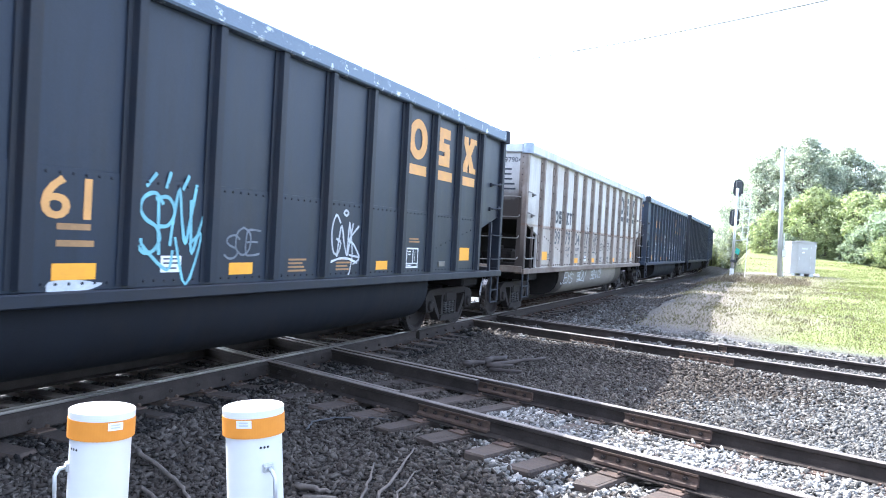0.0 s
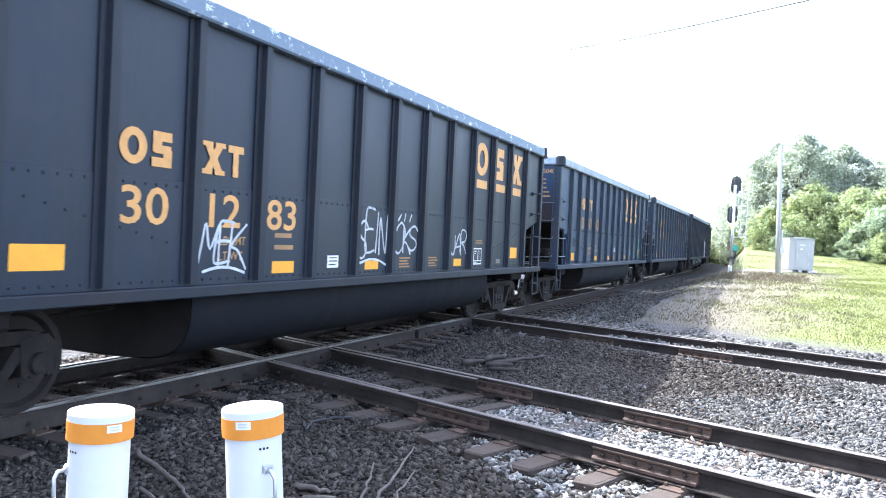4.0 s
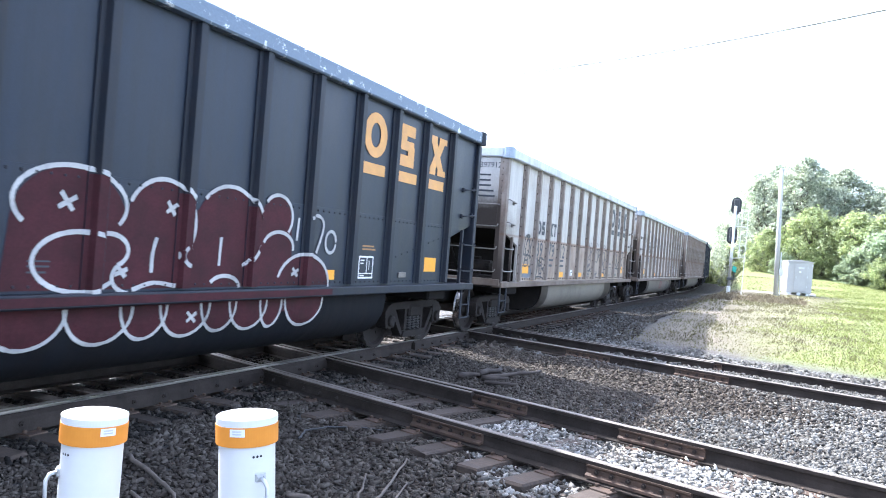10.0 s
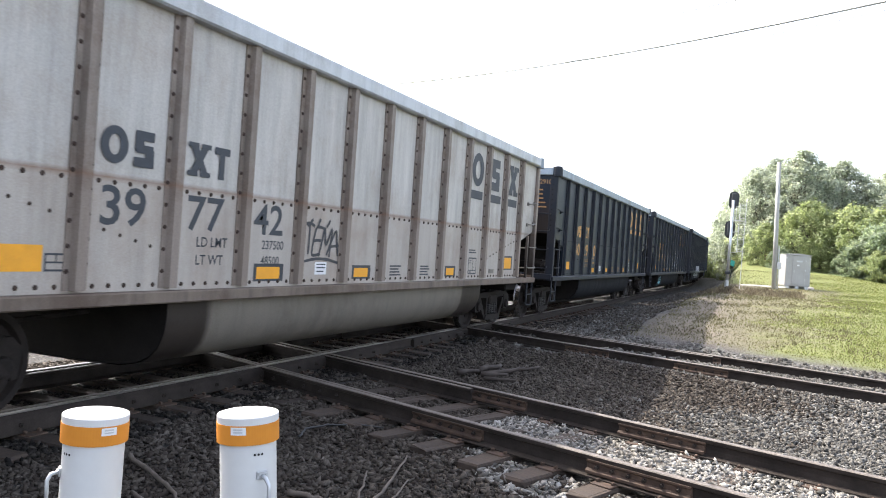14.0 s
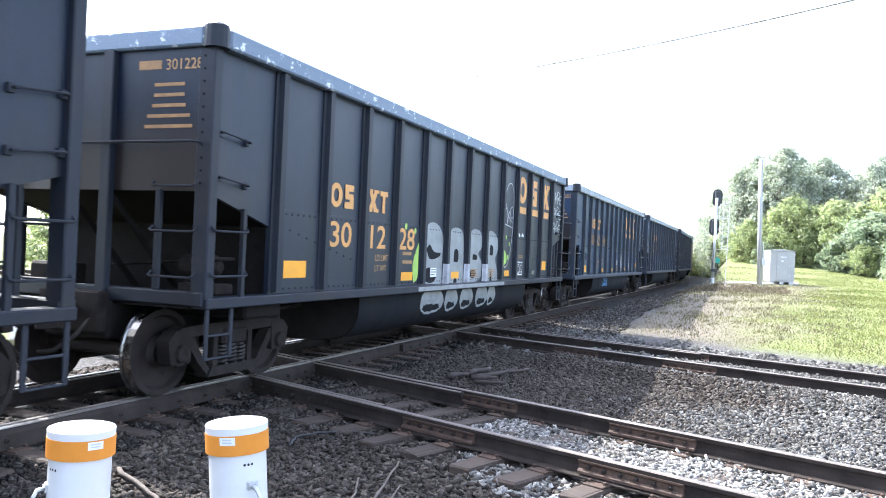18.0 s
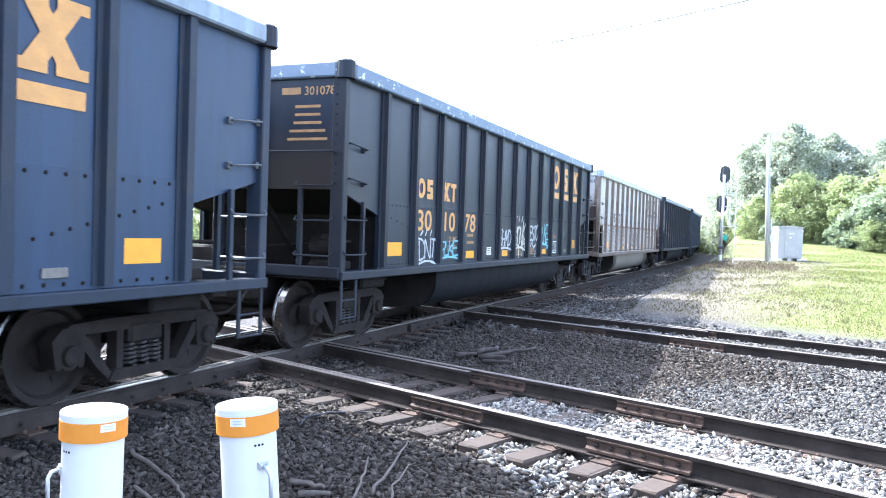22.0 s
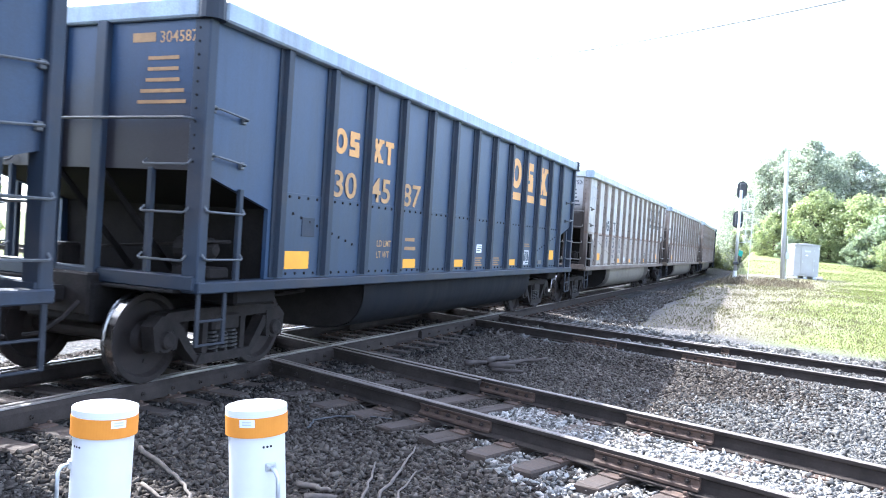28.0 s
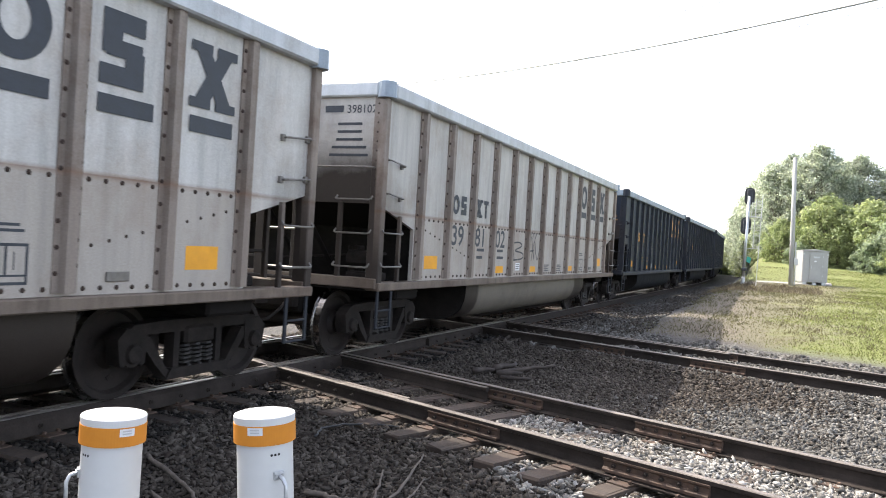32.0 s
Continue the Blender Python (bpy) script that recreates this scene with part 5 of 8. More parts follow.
def tub_patch(w, off0, off1, lower, mat):
    """Spray paint on the curved tub down to an uneven lower edge."""
    use_size(SIZE_OF[w.name])
    hs, xs = [q[0] for q in TUB_SIDE], [q[1] for q in TUB_SIDE]
    me, n, rows = Mesh(), 60, 6
    for i in range(n + 1):
        off = off0 + (off1 - off0) * i / n
        for j in range(rows):
            z = 0.975 + (lower(off) - 0.975) * j / (rows - 1)
            me.v.append((float(np.interp(z, hs, xs)) + 0.006, yl(off), z))
    me.f = [(i * rows + j, i * rows + j + 1, (i + 1) * rows + j + 1, (i + 1) * rows + j) for i in range(n) for j in range(rows - 1)]
    me.m = [0] * len(me.f)
    part("graffiti", me, [mat], w, "sprayed filled shape on the tub")


# place in the train, car number, pale or dark, flaking chord
WAGONS = [
    (-2, "      ", 0, 0), (-1, "    61", 0, 1), (0, "397904", 1, 0), (1, "305136", 0, 0), (2, "301283", 0, 1), (3, "305040", 0, 0),
    (4, "304365", 0, 0), (5, "300001", 0, 1), (6, "300927", 0, 1), (7, "397912", 1, 0), (8, "397808", 1, 0), (9, "397742", 1, 0),
    (10, "302910", 0, 0), (11, "300472", 0, 0), (12, "301228", 0, 1), (13, "304203", 0, 0), (14, "303951", 0, 0), (15, "301078", 0, 1),
    (16, "397868", 1, 0), (17, "301955", 0, 0), (18, "303093", 0, 0), (19, "304587", 0, 0), (20, "397520", 1, 0), (21, "398266", 1, 0),
    (22, "398102", 1, 0), (23, "      ", 0, 0), (24, "      ", 0, 0), (25, "      ", 0, 0), (26, "      ", 0, 0), (27, "      ", 0, 0), (28, "      ", 0, 0)]
LATE = ("303", "304", "305")
COUPLING = 1.56                     # from the end of one wagon to the front of the next
SPEED = 11.3235


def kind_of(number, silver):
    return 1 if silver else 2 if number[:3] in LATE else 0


FRONT_0 = {}
reach = 15.99 - 2 * (LENGTHS[0] + COUPLING)
for n, number, silver, worn in WAGONS:
    FRONT_0[n] = reach
    reach += LENGTHS[kind_of(number, silver)] + COUPLING
FRONT_0[-1] += 0.08                 # slack in that coupler


def travelled(t):
    """How far the train has run: it gains a little speed, then loses it again."""
    return 0.10 * math.exp(-((t - 17.8) / 2.6) ** 2) + 0.085 * math.exp(-((t - 13.4) / 2.0) ** 2) + SPEED * t + 0.04556972 * t - 0.00103756 * t ** 2 - 0.00011072 * t ** 3 + 0.00000255 * t ** 4


def front(n, t):
    """Where the front end of a wagon stands along the track."""
    return FRONT_0[n] - travelled(t)


def wagon_pose(n, t, kind=0):
    use_size(kind)
    s = front(n, t)
    a, _ = on_track(s + TRUCKS[0])
    b, _ = on_track(s + TRUCKS[1])
    d = b - a
    mid = (a + b) / 2
    return Matrix.Translation(mid) @ Matrix.Rotation(math.atan2(-d.x, d.y), 4, "Z")


PAINTED = {5: "black coal gondola with white graffiti and flaking top edge", 6: "black coal gondola with a wine-red bubble-letter graffiti piece", 12: "black coal gondola with large white graffiti letters",
           8: "rust-stained aluminium coal gondola with black and red graffiti", 16: "rust-stained aluminium coal gondola with thin white graffiti"}
PROTO = [wagon_prototype(k) for k in range(3)]
TRAIN = []
SIZE_OF = {}
for n, number, silver, worn in WAGONS:
    kind = kind_of(number, silver)
    w = copy_thing(PROTO[kind], wagon_pose(n, 0.0, kind))
    SIZE_OF[w.name] = kind
    tagged(w, ("weathered bare-aluminium coal gondola, rust-stained ribs, black lettering" if silver else
               "black coal gondola, flaking pale top edge, orange lettering" if worn else
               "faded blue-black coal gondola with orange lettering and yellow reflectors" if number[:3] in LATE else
               "black painted coal gondola with orange lettering and yellow reflectors"), "freight wagon", "wagons of the coal train")
    if n in PAINTED:
        tagged(w, PAINTED[n], "freight wagon", "wagons of the coal train")
    if worn:
        for ch in w.children:
            if ch.name.startswith(("top_chord", "end_chord")):
                ch.data = ch.data.copy()
                ch.data.materials.clear()
                ch.data.materials.append(CAP_FLAKED)
    if n == 7:
        for ch in w.children:
            if ch.name.startswith("lower_side_sheet"):
                ch.data = ch.data.copy()
                ch.data.materials.clear()
                ch.data.materials.append(SILVER_TAN)
    mark_wagon(w, bool(silver), number, n + 50)
    TRAIN.append((n, w, kind))
BY_N = {q[0]: q[1] for q in TRAIN}
# sprayed names, wagon by wagon
T = BY_N
in_bay(T[-1], 4, "SPNV", 1.40, 0.50, 0.016, TAG_TEAL, "crown", 0.05, 1.0)
bay_lines(T[-1], 4, [[(0.05, 1.50), (0.1, 1.42), (0.45, 1.22), (0.52, 1.40)], [(0.55, 1.52), (0.75, 1.08), (0.98, 1.55), (0.78, 1.45)]], 0.016, TAG_TEAL)
in_bay(T[-1], 7, "GNK", 1.36, 0.42, 0.013, TAG_WHITE, "dot under", 0.1, 0.85)
bay_lines(T[-1], 7, [[(0.6, 1.78), (0.72, 1.40), (0.66, 1.14), (0.62, 1.12)], [(0.62, 1.36), (0.95, 1.32), (0.75, 1.24)]], 0.013, TAG_WHITE)
in_bay(T[-1], 5, "SOE", 1.34, 0.26, 0.010, TAG_GHOST, "", 0.2, 0.8)
bay_shapes(T[-1], 3, [[(0.18, 1.06), (0.2, 1.15), (0.5, 1.16), (0.7, 1.14), (0.82, 1.12), (0.6, 1.07)]], TAG_WHITE)
in_bay(T[1], 1, "NVE", 1.21, 0.62, 0.020, TAG_WHITE, "crown", 0.05, 0.95)
in_bay(T[1], 4, "JIE", 1.72, 0.46, 0.030, TAG_WHITE, "halo arrow", 0.0, 0.95)
in_bay(T[1], 5, "U", 1.92, 0.40, 0.026, TAG_WHITE, "", 0.0, 0.35)
in_bay(T[1], 6, "NEAVE", 1.55, 0.36, 0.018, TAG_WHITE, "halo under", 0.05, 1.0)
in_bay(T[1], 6, "RS", 1.22, 0.26, 0.015, TAG_WHITE, "", 0.55, 0.95)
in_bay(T[1], 7, "IUEN", 1.66, 0.30, 0.016, TAG_WHITE, "dot arrow", 0.08, 0.9)
in_bay(T[1], 8, "KIMD", 1.56, 0.34, 0.016, TAG_WHITE, "halo under", 0.08, 0.85)
in_bay(T[2], 5, "SEIN", 1.35, 0.55, 0.014, TAG_WHITE, "under", 0.05, 0.95)
in_bay(T[2], 6, "OKS", 1.40, 0.40, 0.014, TAG_WHITE, "crown", 0.1, 0.9)
in_bay(T[2], 2, "MEK", 1.28, 0.40, 0.013, TAG_WHITE, "under", 0.1, 0.85)
in_bay(T[2], 8, "JAR", 1.36, 0.38, 0.014, TAG_WHITE, "", 0.1, 0.9)
in_bay(T[3], 10, "TNF", 1.12, 0.74, 0.010, TAG_JADE, "", 0.0, 1.0)
in_bay(T[3], 11, "OZW", 1.28, 0.50, 0.010, TAG_JADE, "under", 0.0, 0.95)
# coal-black smears that have run down beside the number
bay_shapes(T[4], 3, [[(0.40, 1.98), (0.38, 1.70), (0.42, 1.40), (0.40, 1.12), (0.52, 1.12), (0.54, 1.50), (0.56, 1.96)], [(0.46, 3.30), (0.44, 2.90), (0.47, 2.62), (0.52, 2.62), (0.53, 3.0), (0.52, 3.30)], [(0.62, 1.90), (0.61, 1.62), (0.66, 1.62), (0.68, 1.88)]], SHADE_SOOT)
in_bay(T[5], 0, "WNV", 1.20, 0.48, 0.026, TAG_WHITE, "crown", 0.2, 1.0)
bay_shapes(T[5], 0, [[(0.05, 1.34), (0.05, 1.62), (0.4, 1.62), (0.45, 1.36)]], TAG_WHITE)
in_bay(T[5], 4, "LOKS", 1.96, 0.28, 0.015, TAG_WHITE, "", 0.1, 0.95)
in_bay(T[5], 4, "EKR", 1.36, 0.56, 0.017, TAG_WHITE, "crown", 0.05, 0.9)
in_bay(T[5], 5, "AENE", 1.34, 0.52, 0.017, TAG_WHITE, "under", 0.05, 0.85)
in_bay(T[5], 6, "HEL", 1.42, 0.46, 0.015, TAG_WHITE, "under", 0.05, 0.8)
bay_lines(T[5], 6, [[(0.7, 1.55), (0.62, 2.05), (0.78, 2.38), (0.92, 2.0), (0.85, 1.5), (0.7, 1.38)]], 0.013, TAG_WHITE)
in_bay(T[5], 7, "B", 1.78, 0.34, 0.015, TAG_WHITE, "crown", 0.3, 0.75)
bay_lines(T[5], 7, [[(0.25, 1.62), (0.6, 1.72), (0.75, 1.5), (0.2, 1.28), (0.2, 1.1), (0.6, 1.06), (0.8, 1.25), (0.6, 1.45)]], 0.013, TAG_WHITE)
in_bay(T[5], 8, "SEK", 1.62, 0.32, 0.015, TAG_WHITE, "", 0.1, 0.95)
bay_lines(T[5], 8, [[(0.3, 1.56), (0.75, 1.5), (0.8, 1.2), (0.5, 1.08), (0.2, 1.2), (0.2, 1.4)]], 0.013, TAG_WHITE)
word(T[5], "INSANE!", 4.10, 0.62, 1.95, 0.32, 0.016, TAG_WHITE, True)
word(T[5], "LEVERS BK", 6.70, 0.70, 2.2, 0.20, 0.013, TAG_WHITE, True)
word(T[5], "POKKE", 9.25, 0.72, 1.35, 0.22, 0.013, TAG_WHITE, True)
bay_shapes(T[5], 3, [[(0.2, 1.10), (0.22, 1.17), (0.5, 1.22), (0.78, 1.2), (0.8, 1.12)]], TAG_WHITE)
piece(BY_N[5], [(11.67, 1.10), (12.46, 1.08), (12.46, 2.42), (12.38, 2.50), (12.26, 2.44), (12.17, 2.28), (12.06, 2.47), (11.92, 2.55), (11.78, 2.46), (11.67, 2.18)], TAG_PALE)
piece(BY_N[5], [(12.71, 1.10), (13.30, 1.08), (13.38, 1.25), (13.30, 1.45), (13.12, 1.55), (12.98, 1.50), (13.34, 2.05), (12.90, 2.22), (12.71, 2.30)], TAG_PALE)
piece(BY_N[5], [(10.95, 2.44), (11.41, 2.04), (11.42, 1.86), (11.20, 1.99)], TAG_LILAC)
lines(BY_N[5], [[(11.70, 2.10), (11.80, 2.34), (11.98, 2.42), (12.06, 2.28), (12.12, 2.10), (12.22, 2.24), (12.36, 2.36), (12.44, 2.20)], [(11.75, 1.60), (11.92, 1.72), (12.20, 1.72), (12.38, 1.55)], [(11.80, 1.15), (11.86, 1.55)],
                [(12.10, 1.20), (12.16, 1.62), (12.30, 1.70)], [(12.76, 2.20), (12.84, 1.60), (12.78, 1.14)], [(12.95, 2.12), (13.22, 1.98), (13.02, 1.60)], [(12.98, 1.42), (13.18, 1.46), (13.30, 1.30), (13.20, 1.16), (12.92, 1.20)]], 0.022, TAG_LILAC)
rib_paint(BY_N[5], 11, 1.08, 2.20, TAG_PALE)
word(T[5], "SZ", 13.72, 1.92, 0.40, 0.24, 0.015, TAG_WHITE, extras="crown", jump=0.05)
word(T[6], "IGFG", 0.22, 2.60, 0.80, 0.62, 0.012, TAG_PALE, extras="crown", jump=0.06)
word(T[6], "ZK KES", 4.0, 0.70, 1.2, 0.16, 0.010, TAG_PALE, True)
# a bubble-letter piece in wine red with white outlines, over four bays and the tub
BUBBLES = ((6.15, 1.64, 0.55, 0.42), (7.12, 1.60, 0.45, 0.47), (8.04, 1.62, 0.52, 0.47), (8.85, 1.75, 0.32, 0.33), (9.50, 1.15, 0.50, 0.31))


def bubble_top(a):
    return max([z + h * math.sqrt(max(0.0, 1 - ((a - c) / r) ** 2)) if abs(a - c) < r else 1.1 for c, z, r, h in BUBBLES])


def arc(c, z, r, h, a0, a1, n=18):
    return [(c + r * math.cos(radians(a0 + (a1 - a0) * k / n)), z + h * math.sin(radians(a0 + (a1 - a0) * k / n))) for k in range(n + 1)]


use_size(0)
for a, b in zip(RIBS[4:9], RIBS[5:10]):
    lo, hi = max(a + 0.12, 5.55), min(b - 0.12, 9.98)
    piece(BY_N[6], [(lo, 1.10), (hi, 1.10)] + [(hi + (lo - hi) * k / 14, bubble_top(hi + (lo - hi) * k / 14)) for k in range(15)], TAG_WINE)
    use_size(0)
for k in (5, 6, 7, 8):
    rib_paint(BY_N[6], k, 1.10, bubble_top(RIBS[k]), TAG_WINE)
lines(BY_N[6], [arc(6.15, 1.78, 0.54, 0.29, 215, -30), arc(6.25, 1.32, 0.44, 0.24, 60, 320), arc(6.52, 1.42, 0.22, 0.14, 100, -60), arc(6.80, 1.20, 0.22, 0.14, 140, 260), arc(7.12, 1.68, 0.43, 0.39, 155, -35), arc(7.50, 1.40, 0.15, 0.10, 130, 250),
                [(7.06, 1.55), (7.02, 1.40), (7.02, 1.24)], [(6.81, 1.09), (7.05, 1.15), (7.32, 1.12)], arc(8.04, 1.68, 0.49, 0.42, 140, -60), [(7.93, 1.59), (7.92, 1.31)], arc(8.02, 1.08, 0.24, 0.13, 150, 5), arc(8.85, 1.85, 0.28, 0.24, 140, -40),
                arc(8.90, 1.52, 0.28, 0.17, 165, -10), arc(9.45, 1.10, 0.54, 0.36, 165, -5), [(9.26, 1.87), (9.24, 1.61)], [(9.43, 1.88), (9.67, 1.92), (9.80, 1.80), (9.67, 1.48)], arc(9.98, 1.62, 0.12, 0.13, 0, 350),
                [(6.02, 1.86), (6.14, 1.72)], [(6.00, 1.74), (6.17, 1.83)], [(7.16, 1.88), (7.26, 1.76)], [(7.15, 1.78), (7.28, 1.86)], [(6.62, 1.30), (6.72, 1.20)], [(6.60, 1.22), (6.74, 1.27)], [(9.20, 1.30), (9.30, 1.20)], [(9.18, 1.22), (9.32, 1.28)]], 0.020, TAG_CHALK)
BUBBLE_FEET = ((5.85, 0.36, 0.30), (6.55, 0.36, 0.31), (7.05, 0.28, 0.30), (7.58, 0.34, 0.31), (8.06, 0.27, 0.29), (8.54, 0.32, 0.30), (8.94, 0.20, 0.30), (9.60, 0.40, 0.32))
tub_lines(BY_N[6], [arc(c, 0.94, r, h, 180, 360, 12) for c, r, h in BUBBLE_FEET] + [[(7.60, 0.86), (7.72, 0.76)], [(7.60, 0.77), (7.73, 0.85)]], 0.017, TAG_CHALK)


def bubble_foot(a):
    return min([0.94 - h * math.sqrt(max(0.0, 1 - ((a - c) / r) ** 2)) for c, r, h in BUBBLE_FEET if abs(a - c) < r] + [0.80])


tub_patch(BY_N[6], 5.52, 9.98, bubble_foot, TAG_WINE)
use_size(0)
part("graffiti", Mesh().box(HALF_W + 0.048, HALF_W + 0.053, yl(5.5), yl(9.98), 0.985, 1.055, 0.002), [TAG_WINE], BY_N[6], "sprayed band along the sill")
bay_shapes(T[7], 0, [[(0.06, 1.18), (0.08, 1.36), (0.5, 1.40), (0.94, 1.38), (0.96, 1.18), (0.5, 1.16)]], TAG_GHOST)
in_bay(T[7], 0, "IOY", 1.62, 0.36, 0.018, TAG_BLACK, "halo", 0.1, 0.95)
in_bay(T[7], 0, "OEO", 1.40, 0.24, 0.016, TAG_BLACK, "", 0.05, 0.9)
in_bay(T[7], 1, "OMER", 1.22, 0.42, 0.018, TAG_BLACK, "under", 0.05, 1.0)
in_bay(T[7], 6, "OY", 1.72, 0.32, 0.014, TAG_BLACK, "crown", 0.05, 0.95)
in_bay(T[7], 6, "ORL", 1.38, 0.32, 0.014, TAG_BLACK, "under", 0.05, 0.95)
in_bay(T[7], 7, "YOR", 1.62, 0.40, 0.014, TAG_BLACK, "crown", 0.05, 0.95)
in_bay(T[7], 8, "ORE", 1.34, 0.60, 0.014, TAG_BLACK, "under halo", 0.05, 0.9)
in_bay(T[7], 10, "DU", 1.48, 0.44, 0.022, TAG_BLACK, "under", 0.05, 1.05)
in_bay(T[7], 11, "EZ", 1.50, 0.44, 0.022, TAG_BLACK, "under", -0.02, 0.58)
# tall grey letters over the upper half, one in each bay
bay_lines(T[8], 0, [[(0.62, 3.02), (0.64, 2.66), (0.60, 2.40), (0.42, 2.38)]], 0.042, TAG_GHOST)
bay_lines(T[8], 1, [[(0.80, 3.00), (0.40, 3.04), (0.34, 2.80), (0.36, 2.58), (0.82, 2.56)]], 0.042, TAG_GHOST)
bay_lines(T[8], 2, [[(0.30, 3.02), (0.28, 2.66), (0.42, 2.50), (0.68, 2.54), (0.72, 3.00)]], 0.042, TAG_GHOST)
bay_lines(T[8], 3, [[(0.34, 3.04), (0.32, 2.70), (0.34, 2.44)], [(0.34, 2.78), (0.68, 2.76), (0.72, 2.52), (0.36, 2.46)]], 0.042, TAG_GHOST)
in_bay(T[8], 4, "SL", 2.52, 0.42, 0.026, TAG_GHOST, "", 0.15, 0.8)
in_bay(T[8], 7, "SENZ", 1.40, 0.46, 0.020, TAG_BLACK, "", 0.05, 1.0)
bay_lines(T[8], 7, [[(0.48, 1.26), (0.52, 1.34), (0.66, 1.34), (0.72, 1.24)]], 0.014, TAG_BLACK)
in_bay(T[8], 8, "SLK", 1.66, 0.24, 0.010, TAG_PALE, "", 0.5, 0.95)
in_bay(T[8], 8, "LEVO", 1.36, 0.30, 0.014, TAG_PALE, "", 0.05, 0.8)
in_bay(T[8], 9, "DAIK", 1.66, 0.44, 0.022, TAG_BLACK, "dot under", 0.0, 1.0)
bay_lines(T[8], 9, [[(0.25, 1.95), (0.3, 2.3)], [(0.85, 1.70), (0.95, 1.4), (0.78, 1.28)], [(0.98, 1.62), (0.9, 1.2)]], 0.020, TAG_BLACK)
in_bay(T[8], 10, "PER", 1.70, 0.40, 0.024, TAG_BLACK, "", 0.05, 0.95)
in_bay(T[8], 10, "NA", 1.28, 0.36, 0.024, TAG_WHITE, "", 0.05, 0.95)
in_bay(T[8], 11, "AKE", 1.44, 0.48, 0.016, TAG_BLACK, "under", 0.05, 0.95)
word(T[8], "EGO", 7.45, 0.58, 0.85, 0.30, 0.030, TAG_RED, True)
word(T[8], "GRES", 9.75, 0.58, 0.75, 0.26, 0.016, TAG_BLACK, True, "under", 0.08)
word(T[8], "OOOS", 13.74, 2.00, 0.30, 1.30, 0.011, TAG_PALE, down=True)
in_bay(T[9], 4, "TEMA", 1.42, 0.32, 0.016, TAG_BLACK, "under crown", 0.05, 0.95)
for k, body in ((4, "NOW"), (6, "NAK"), (8, "KEB")):
    in_bay(T[11], k, body, 1.34, 0.60, 0.012, TAG_GHOST if k < 8 else TAG_PALE, "crown", 0.1, 0.85)
    in_bay(T[11], k, " ", 1.38, 0.50, 0.014, TAG_WHITE, "cross under", 0.02, 0.88)
in_bay(T[11], 5, "BAS", 1.40, 0.45, 0.012, TAG_GHOST, "", 0.1, 0.9)
in_bay(T[11], 7, "LEVO", 1.50, 0.42, 0.018, TAG_WHITE, "under", 0.1, 0.8)
in_bay(T[11], 7, "SDK", 2.02, 0.16, 0.010, TAG_WHITE, "", 0.55, 1.0)
in_bay(T[11], 10, "SF", 1.46, 0.34, 0.012, TAG_GHOST, "", 0.15, 0.75)
word(T[11], "MESE", 3.75, 0.62, 0.80, 0.22, 0.018, TAG_TEAL, True, "under arrow", 0.08)
# four tall silver letters that run down over the sill and the tub
S12 = T[12]
bay_shapes(S12, 4, [[(-0.02, 1.09), (-0.02, 1.45), (0.0, 1.82), (0.15, 2.06), (0.55, 2.10), (0.9, 1.96), (1.02, 1.72), (1.02, 1.30), (0.98, 1.09), (0.5, 1.085)]], TAG_SILVER)
bay_shapes(S12, 4, [[(0.12, 1.66), (0.28, 1.74), (0.5, 1.62), (0.86, 1.60), (0.7, 1.52), (0.3, 1.50)], [(0.0, 1.30), (0.3, 1.36), (0.62, 1.30), (0.66, 1.18), (0.4, 1.10), (0.05, 1.16)]], BLACK_TUB, 0.0098)
bay_shapes(S12, 5, [[(0.0, 1.09), (0.02, 1.55), (0.08, 1.92), (0.3, 2.05), (0.7, 2.05), (0.92, 1.92), (0.98, 1.55), (1.0, 1.09), (0.5, 1.085)]], TAG_SILVER)
bay_shapes(S12, 5, [[(0.38, 1.46), (0.40, 1.66), (0.62, 1.66), (0.64, 1.46)], [(0.40, 1.09), (0.5, 1.2), (0.62, 1.09)]], BLACK_TUB, 0.0098)
bay_shapes(S12, 6, [[(0.0, 1.30), (0.05, 1.75), (0.1, 1.98), (0.4, 2.08), (0.85, 2.02), (0.95, 1.75), (0.7, 1.62), (0.95, 1.46), (1.0, 1.20), (0.6, 1.085), (0.15, 1.10)]], TAG_SILVER)
bay_shapes(S12, 6, [[(0.32, 1.50), (0.36, 1.60), (0.62, 1.58), (0.6, 1.50)], [(0.1, 1.24), (0.35, 1.32), (0.6, 1.24), (0.35, 1.14)]], BLACK_TUB, 0.0098)
bay_shapes(S12, 7, [[(0.0, 1.09), (0.02, 1.60), (0.1, 2.02), (0.45, 2.08), (0.85, 1.95), (0.92, 1.70), (0.72, 1.52), (0.9, 1.32), (1.02, 1.09), (0.5, 1.085)]], TAG_SILVER)
bay_shapes(S12, 7, [[(0.3, 1.60), (0.32, 1.80), (0.55, 1.76), (0.52, 1.60)], [(0.34, 1.09), (0.42, 1.30), (0.52, 1.09)]], BLACK_TUB, 0.0098)
bay_shapes(S12, 3, [[(0.78, 1.12), (0.72, 1.4), (0.85, 1.62), (1.0, 1.74), (1.0, 1.3), (0.92, 1.16)], [(0.3, 1.98), (0.34, 2.04), (0.42, 2.0), (0.36, 1.94)], [(0.72, 1.92), (0.76, 1.98), (0.84, 1.94), (0.78, 1.88)]], TAG_GREEN, 0.0115)
